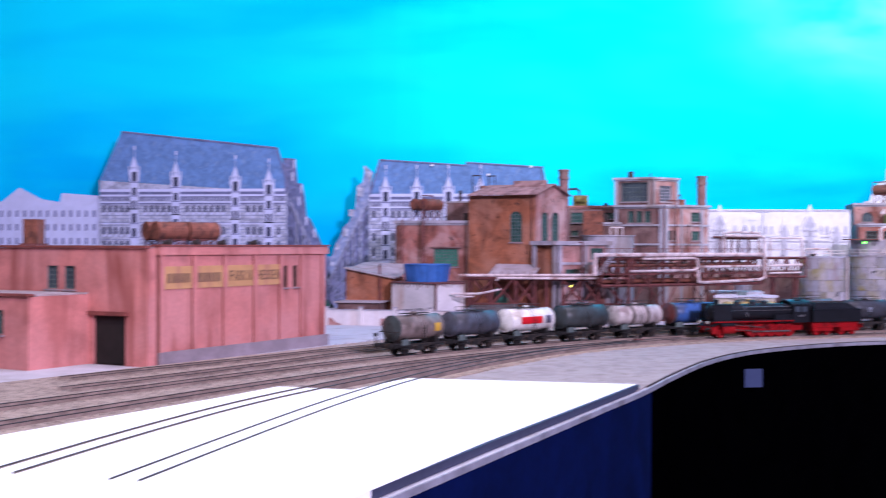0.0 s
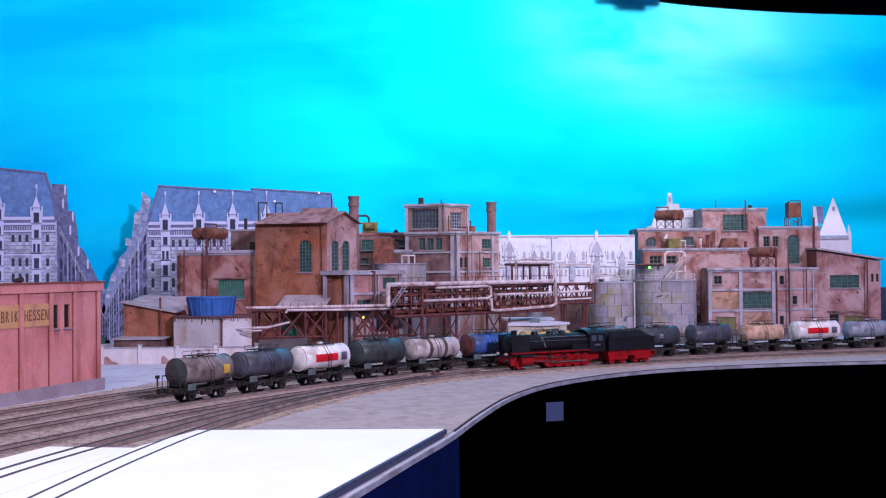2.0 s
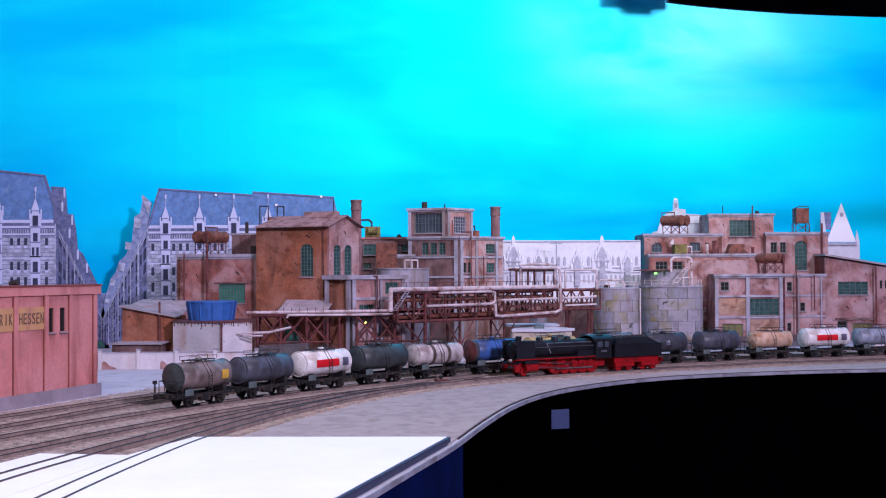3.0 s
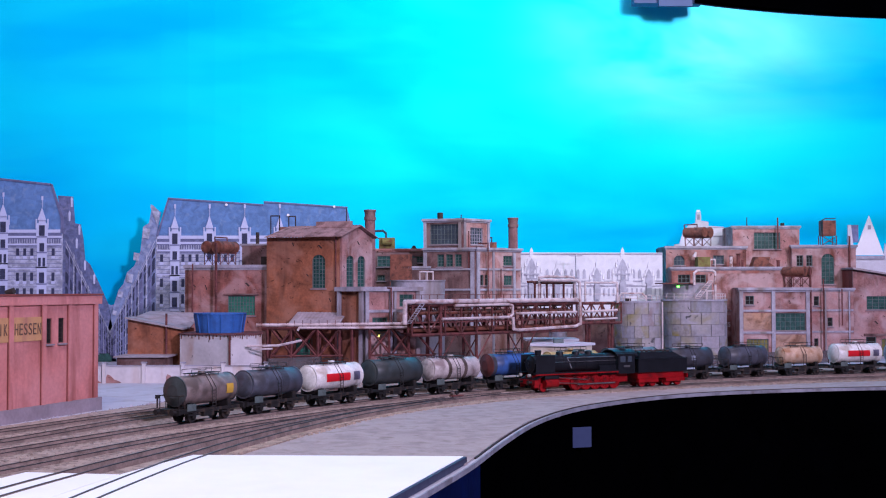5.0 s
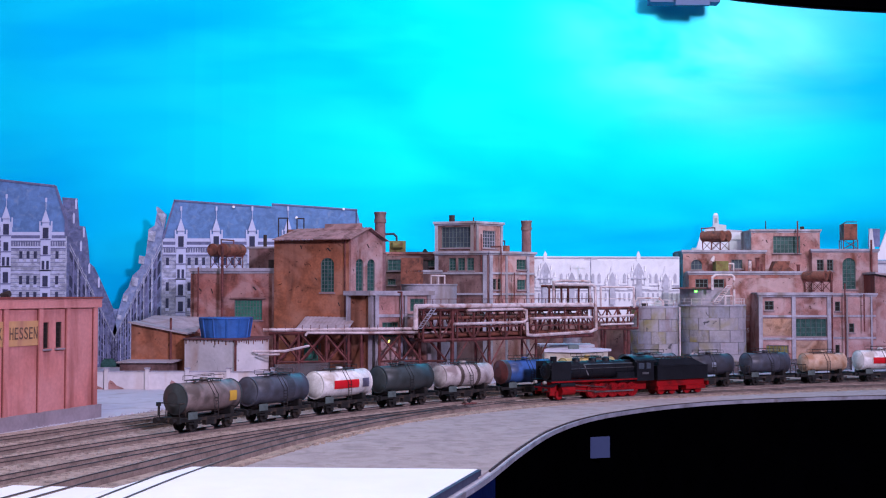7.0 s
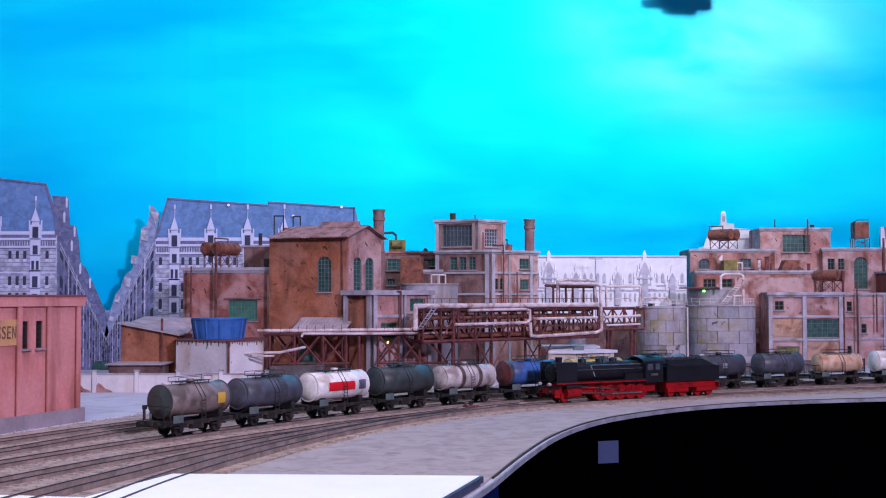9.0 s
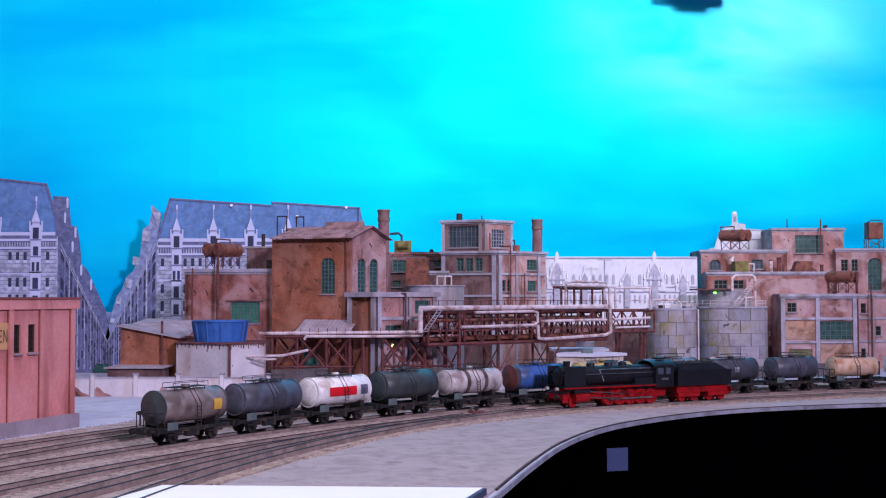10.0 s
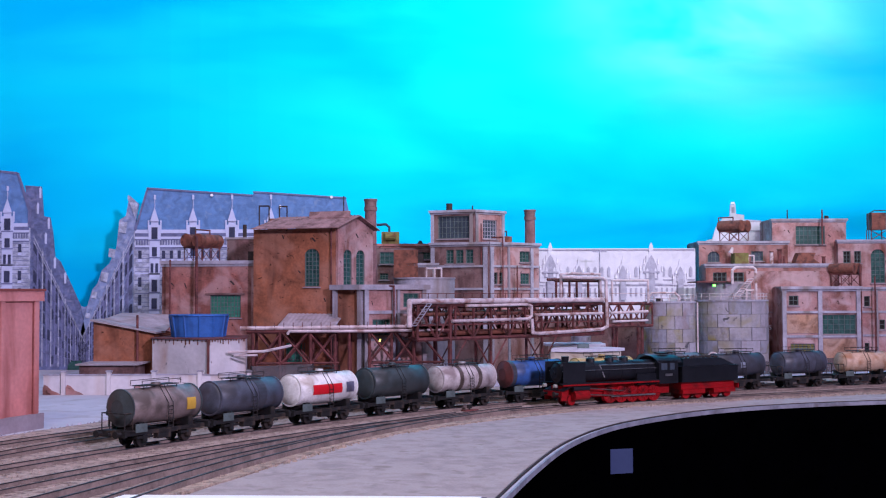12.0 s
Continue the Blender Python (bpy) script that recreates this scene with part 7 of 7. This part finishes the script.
    if platform:
        for y in (-0.012, 0.012):
            part("platform_rail", pipe_run(B(), [(-half + 0.001, y, zf), (-half + 0.001, y, zf + 0.014), (-half + 0.009, y, zf + 0.014), (-half + 0.009, y, zf)], 0.0005, 5), "chassis", t)
        part("platform_rail", pipe_run(B(), [(-half + 0.001, -0.012, zf + 0.014), (-half + 0.001, 0.012, zf + 0.014)], 0.0005, 5), "chassis", t)
        part("brake_platform", box(B(), -half, -half + 0.010, -0.0135, 0.0135, zf + 0.0002, zf + 0.0012), "chassis", t)
    for spec, nm in ((badge, "badge"), (stripe, "stripe")):
        if spec:
            x0, x1, a0, a1, mat = spec
            for sy in (-1, 1):
                bm = B()
                n = 8
                for k in range(n):
                    u, v = a0 + (a1 - a0) * k / n, a0 + (a1 - a0) * (k + 1) / n
                    R = r + 0.0007
                    bm.faces.new([bm.verts.new((x, sy * R * math.cos(w), zc + R * math.sin(w))) for x, w in ((x0, u), (x1, u), (x1, v), (x0, v))])
                part(nm, bm, mat, t)
    return t


PAINT = {k: tank_paint(k, *v) for k, v in dict(
    tank_brown=((0.105, 0.078, 0.070), (0.05, 0.035, 0.03), 0.35), tank_slate=((0.070, 0.076, 0.105), (0.04, 0.04, 0.05), 0.3), tank_white=((0.684, 0.665, 0.665), (0.4, 0.34, 0.3), 0.08),
    tank_green=((0.040, 0.050, 0.054), (0.025, 0.03, 0.03), 0.25), tank_banded=((0.46, 0.41, 0.41), (0.20, 0.15, 0.15), 0.22), tank_blue=((0.032, 0.095, 0.30), (0.024, 0.045, 0.12), 0.22),
    tank_yellow=((0.50, 0.36, 0.13), (0.30, 0.20, 0.09), 0.18), tank_grey=((0.135, 0.150, 0.175), (0.08, 0.085, 0.095), 0.2), tank_dark=((0.048, 0.052, 0.070), (0.03, 0.03, 0.035), 0.25),
    tank_beige=((0.52, 0.36, 0.26), (0.33, 0.16, 0.08), 0.2), tank_light=((0.25, 0.285, 0.36), (0.13, 0.135, 0.17), 0.22), tank_mauve=((0.110, 0.105, 0.165), (0.05, 0.045, 0.07), 0.25)).items()}
RED = surf("signal_red", (0.55, 0.01, 0.02), rough=0.4, vary=0.08, size=0.02)
MAROON = tank_paint("tank_maroon", (0.115, 0.032, 0.030), (0.05, 0.02, 0.02), 0.2)
YELLOW = surf("badge_yellow", (0.55, 0.33, 0.05), rough=0.5, vary=0.1, size=0.02)
TRAIN = [
    ("brown-grey weathered tank wagon with a round yellow badge", dict(paint=tank_paint("tank_taupe", (0.20, 0.155, 0.15), (0.08, 0.06, 0.055), 0.3), end_paint=PAINT["tank_green"], badge=(0.020, 0.030, -0.35, 0.30, YELLOW), platform=True)),
    ("dark slate-grey tank wagon with sooty patches", dict(paint=PAINT["tank_slate"], bands=[(0.012, 0.010, PAINT["tank_dark"])])),
    ("white tank wagon with a broad red panel", dict(paint=PAINT["tank_white"], stripe=(-0.022, 0.016, -0.30, 0.30, RED), badge=(0.022, 0.032, -0.3, 0.35, PAINT["tank_mauve"]))),
    ("dark green tank wagon with a small plate", dict(paint=PAINT["tank_green"], r=0.0146)),
    ("pale grey tank wagon banded with soot", dict(paint=PAINT["tank_banded"], bands=[(-0.012, 0.005, PAINT["tank_brown"]), (0.014, 0.005, PAINT["tank_brown"])], r=0.0132)),
    ("blue tank wagon with a dark maroon end", dict(paint=PAINT["tank_blue"], end_paint=MAROON, bands=[(-0.034, 0.006, PAINT["tank_dark"])])),
    ("yellow and grey weathered tank wagon", dict(paint=PAINT["tank_yellow"], bands=[(0.012, 0.022, PAINT["tank_brown"])], badge=(0.026, 0.034, -0.15, 0.15, "letter"))),
    ("large plain mid-grey tank wagon", dict(paint=PAINT["tank_grey"], r=0.0150, L=0.078, end_paint=PAINT["tank_green"])),
    ("dark grey tank wagon with a brake platform", dict(paint=PAINT["tank_dark"], r=0.0138, L=0.066, platform=True, badge=(-0.004, 0.004, -0.2, 0.25, PAINT["tank_light"]))),
    ("dark bluish-grey tank wagon with a brake platform", dict(paint=PAINT["tank_slate"], r=0.0138, L=0.066, platform=True, bands=[(0.02, 0.008, PAINT["tank_dark"])])),
    ("rust-stained beige tank wagon with a brake platform", dict(paint=PAINT["tank_beige"], r=0.0125, L=0.064, platform=True)),
    ("white tank wagon with a red panel", dict(paint=PAINT["tank_white"], stripe=(-0.022, 0.016, -0.30, 0.30, RED), badge=(0.022, 0.032, -0.3, 0.35, PAINT["tank_mauve"]))),
    ("light blue-grey tank wagon", dict(paint=PAINT["tank_light"], r=0.0130)),
    ("dark mauve tank wagon with pale round badges", dict(paint=PAINT["tank_mauve"], r=0.0130, bands=[(-0.010, 0.006, PAINT["tank_dark"]), (0.012, 0.006, PAINT["tank_dark"])], badge=(-0.030, -0.022, -0.15, 0.35, PAINT["tank_white"]))),
    ("warm beige tank wagon with a rusty ladder", dict(paint=PAINT["tank_beige"], r=0.0140, L=0.068)),
    ("dark grey-brown tank wagon behind the engine", dict(paint=PAINT["tank_slate"], r=0.0142, L=0.076, bands=[(0.0, 0.012, PAINT["tank_brown"])])),
]
S_TAIL, PITCH = 0.560, 0.0985
for i, (lab, kw) in enumerate(TRAIN):
    lay(tank_wagon(lab, **kw), "b", S_TAIL + i * PITCH)


def locomotive(label, length, boiler_r, wheel_r, drivers, under, shields):
    """A steam engine with its tender, smokebox towards +x, on its own origin at the middle, at rail height."""
    t = thing("steam_locomotive", label, "locomotive", group="steam locomotives")
    tender_l = length * 0.345
    x0 = length / 2
    cab0 = -length / 2 + tender_l + length * 0.025
    cab1 = cab0 + length * 0.105
    zb = 0.0335
    smoke0 = x0 - length * 0.035
    part("boiler", tube(B(), (cab1 - 0.002, 0, zb), (smoke0 - 0.030, 0, zb), boiler_r, 26), "loco_black", t, smooth=False)
    part("smokebox", tube(B(), (smoke0 - 0.0298, 0, zb), (smoke0, 0, zb), boiler_r * 1.03, 26), "loco_black", t)
    bm = tube(B(), (smoke0, 0, zb), (smoke0 + 0.0022, 0, zb), boiler_r * 0.88, 24, boiler_r * 0.55)
    tube(bm, (smoke0 + 0.002, 0, zb), (smoke0 + 0.0032, 0, zb), boiler_r * 0.2, 10)
    part("smokebox_door", bm, "loco_black", t)
    for k in range(7):
        x = cab1 + (smoke0 - cab1) * (k + 0.5) / 7
        part("boiler_band", tube(B(), (x - 0.0006, 0, zb), (x + 0.0006, 0, zb), boiler_r + 0.0004, 26), "loco_black", t)
    part("funnel", tube(B(), (smoke0 - 0.012, 0, zb + boiler_r - 0.001), (smoke0 - 0.012, 0, zb + boiler_r + 0.006), 0.0036, 14, 0.0042), "loco_black", t)
    for k in (0.36, 0.56, 0.72):
        x = smoke0 + (cab1 - smoke0) * k
        bm = tube(B(), (x, 0, zb + boiler_r - 0.0015), (x, 0, zb + boiler_r + 0.003), 0.005, 14, 0.0045)
        tube(bm, (x, 0, zb + boiler_r + 0.003), (x, 0, zb + boiler_r + 0.0042), 0.0045, 14, 0.002)
        part("dome", bm, "loco_black", t)
    for sy in (-1, 1):
        part("handrail", tube(B(), (cab1, sy * (boiler_r + 0.0012), zb + 0.002), (smoke0, sy * (boiler_r + 0.0012), zb + 0.002), 0.0004, 6), "steel", t)
        part("boiler_pipe", pipe_run(B(), [(cab1, sy * boiler_r * 0.86, zb + boiler_r * 0.62), (smoke0 - 0.05, sy * boiler_r * 0.86, zb + boiler_r * 0.62), (smoke0 - 0.055, sy * boiler_r, zb - 0.006)], 0.0008), "steel", t, "pale pipe along the boiler")
        part("running_board", box(B(), cab1, x0 - 0.004, sy * 0.0165 - 0.0025, sy * 0.0165 + 0.0015, 0.0222, 0.0234), "loco_black", t)
        part("valance", box(B(), cab1, x0 - 0.006, sy * 0.0172 - 0.0006, sy * 0.0172 + 0.0006, 0.0205, 0.0221), under, t)
        if shields:
            bm = box(B(), smoke0 - 0.026, smoke0 + 0.002, sy * 0.0162 - 0.0004, sy * 0.0162 + 0.0004, 0.0236, 0.0448)
            bm2 = bm
            part("smoke_deflector", bm2, "loco_black", t)
        part("cylinder", tube(B(), (x0 - 0.040, sy * 0.0132, 0.0105), (x0 - 0.021, sy * 0.0132, 0.0105), 0.0052, 14), under, t)
        part("valve_chest", tube(B(), (x0 - 0.041, sy * 0.0132, 0.0175), (x0 - 0.020, sy * 0.0132, 0.0175), 0.0034, 12), "loco_black", t)
        xs_ = [cab1 - 0.004 + (x0 - 0.060 - cab1) * (k + 0.35) / (drivers - 0.1) for k in range(drivers)]
        part("coupling_rod", box(B(), xs_[0], xs_[-1], sy * 0.0118 - 0.0005, sy * 0.0118 + 0.0005, wheel_r - 0.0022, wheel_r - 0.0006), "steel", t)
        part("piston_rod", bar(B(), (xs_[-2], sy * 0.0127, wheel_r - 0.0012), (x0 - 0.040, sy * 0.0127, 0.0105), 0.0009), "steel", t)
        part("valve_gear", bar(B(), (xs_[-2], sy * 0.0131, wheel_r + 0.004), (x0 - 0.041, sy * 0.0131, 0.0172), 0.0008), "steel", t)
        part("frame_plate", box(B(), cab0 + 0.004, x0 - 0.008, sy * 0.0062 - 0.0006, sy * 0.0062 + 0.0006, 0.0075, 0.0204), under, t)
        part("lamp", tube(B(), (x0 - 0.003, sy * 0.0095, 0.0205), (x0 + 0.0005, sy * 0.0095, 0.0205), 0.0019, 10), "lens", t, "round head lamp")
        part("step_plate", box(B(), x0 - 0.012, x0 - 0.005, sy * 0.0145 - 0.0006, sy * 0.0145 + 0.0006, 0.0055, 0.014), under, t)
    part("firebox", box(B(), cab1 - 0.001, cab1 + 0.026, -0.0125, 0.0125, 0.0180, zb - 0.004), "loco_black", t)
    wheels(t, xs_, wheel_r, under, spoke=True)
    wheels(t, (x0 - 0.022,) if drivers > 3 else (x0 - 0.018, x0 - 0.042), 0.0052, under, spoke=False)
    part("buffer_beam", box(B(), x0 - 0.0065, x0 - 0.0045, -0.0165, 0.0165, 0.0098, 0.0150), under, t, "red buffer beam")
    buffers(t, x0 - 0.0045, 1)
    part("front_deck", quad_hull(bm := B(), [(x0 - 0.006, -0.0165, 0.0152), (x0 - 0.006, 0.0165, 0.0152), (x0 - 0.026, 0.0165, 0.0222), (x0 - 0.026, -0.0165, 0.0222)][::-1], [(x0 - 0.006, -0.0165, 0.0160), (x0 - 0.006, 0.0165, 0.0160), (x0 - 0.026, 0.0165, 0.0232), (x0 - 0.026, -0.0165, 0.0232)][::-1]) or bm, "loco_black", t)
    # cab
    for sy in (-1, 1):
        bm = box(B(), cab0, cab1, sy * 0.0168 - 0.0006, sy * 0.0168 + 0.0006, 0.0185, 0.0330)
        for a, b in ((cab0, cab0 + 0.004), (cab0 + 0.0115, cab0 + 0.0145), (cab1 - 0.003, cab1)):
            box(bm, a, b, sy * 0.0168 - 0.0006, sy * 0.0168 + 0.0006, 0.0330, 0.0420)
        box(bm, cab0, cab1, sy * 0.0168 - 0.0006, sy * 0.0168 + 0.0006, 0.0420, 0.0432)
        cs = part("cab_side", bm, "loco_black", t)
        part("cab_window", box(B(), cab0 + 0.0041, cab1 - 0.0031, sy * 0.0166 - 0.0002, sy * 0.0166 + 0.0002, 0.0331, 0.0419), "dark_glass", cs)
        part("plate", box(B(), cab0 + 0.008, cab0 + 0.018, sy * 0.0175 - 0.0001, sy * 0.0175 + 0.0001, 0.0265, 0.0290), "steel", cs, "small pale plate")
    part("cab_front", box(B(), cab1 - 0.0012, cab1 - 0.0001, -0.0162, 0.0162, 0.0235, 0.0425), "loco_black", t)
    arc = [(0.0190 * math.cos(math.pi * (0.12 + 0.076 * k)), 0.0370 + 0.0115 * math.sin(math.pi * (0.12 + 0.076 * k))) for k in range(11)]
    ring = arc + [(y * 0.95, z - 0.0009) for y, z in arc[::-1]]
    bm = B()
    quad_hull(bm, [(cab0 - 0.005, y, z) for y, z in ring], [(cab1 + 0.002, y, z) for y, z in ring])
    bmesh.ops.recalc_face_normals(bm, faces=bm.faces)
    part("cab_roof", bm, "loco_black", t)
    part("roof_vent", box(B(), cab0 + 0.003, cab0 + 0.014, -0.005, 0.005, 0.0494, 0.0510), "loco_black", t)
    # tender
    a, b = -length / 2 + 0.006, -length / 2 + tender_l
    part("tender_body", box(B(), a, b, -0.0168, 0.0168, 0.0185, 0.0360), "loco_black", t)
    quad_hull(bm := B(), [(a + 0.004, -0.0155, 0.0362), (b - 0.003, -0.0155, 0.0362), (b - 0.003, 0.0155, 0.0362), (a + 0.004, 0.0155, 0.0362)], [(a + 0.020, -0.0105, 0.0440), (b - 0.006, -0.0115, 0.0445), (b - 0.006, 0.0115, 0.0445), (a + 0.020, 0.0105, 0.0440)])
    part("coal_bunker", bm, "loco_black", t)
    bm = B()
    rnd = random.Random(9)
    for _ in range(60):
        bmesh.ops.create_icosphere(bm, subdivisions=1, radius=rnd.uniform(0.0012, 0.0022), matrix=Matrix.Translation((rnd.uniform(a + 0.024, b - 0.010), rnd.uniform(-0.009, 0.009), 0.0446)))
    tagged(part("coal", bm, "letter", t), kind="stuff")
    part("tender_edge", box(B(), a - 0.0006, b + 0.0006, -0.0174, 0.0174, 0.0345, 0.0356), "loco_black", t)
    part("tender_frame", box(B(), a + 0.002, b - 0.002, -0.0125, 0.0125, 0.0105, 0.0184), under, t)
    part("tender_beam", box(B(), a - 0.0016, a - 0.0002, -0.0165, 0.0165, 0.0098, 0.0152), under, t)
    buffers(t, a - 0.0016, -1)
    tl = b - a
    for c in (0.2, 0.75):
        part("bogie", box(B(), a + tl * c - 0.015, a + tl * c + 0.017, -0.0138, 0.0138, 0.0055, 0.0104), under, t)
    wheels(t, [a + tl * q for q in (0.12, 0.34, 0.64, 0.86)], 0.0056, under)
    return t


near = locomotive("black steam locomotive with bright red wheels and frame, tender attached", 0.252, 0.0108, 0.0088, 5, "loco_red", True)
lay(near, "c", 1.196, True)
front = locomotive("dull black steam locomotive with a dark red underframe and tender", 0.214, 0.0098, 0.0098, 3, "loco_maroon", False)
lay(front, "b", S_TAIL + (len(TRAIN) - 0.5) * PITCH + 0.112)
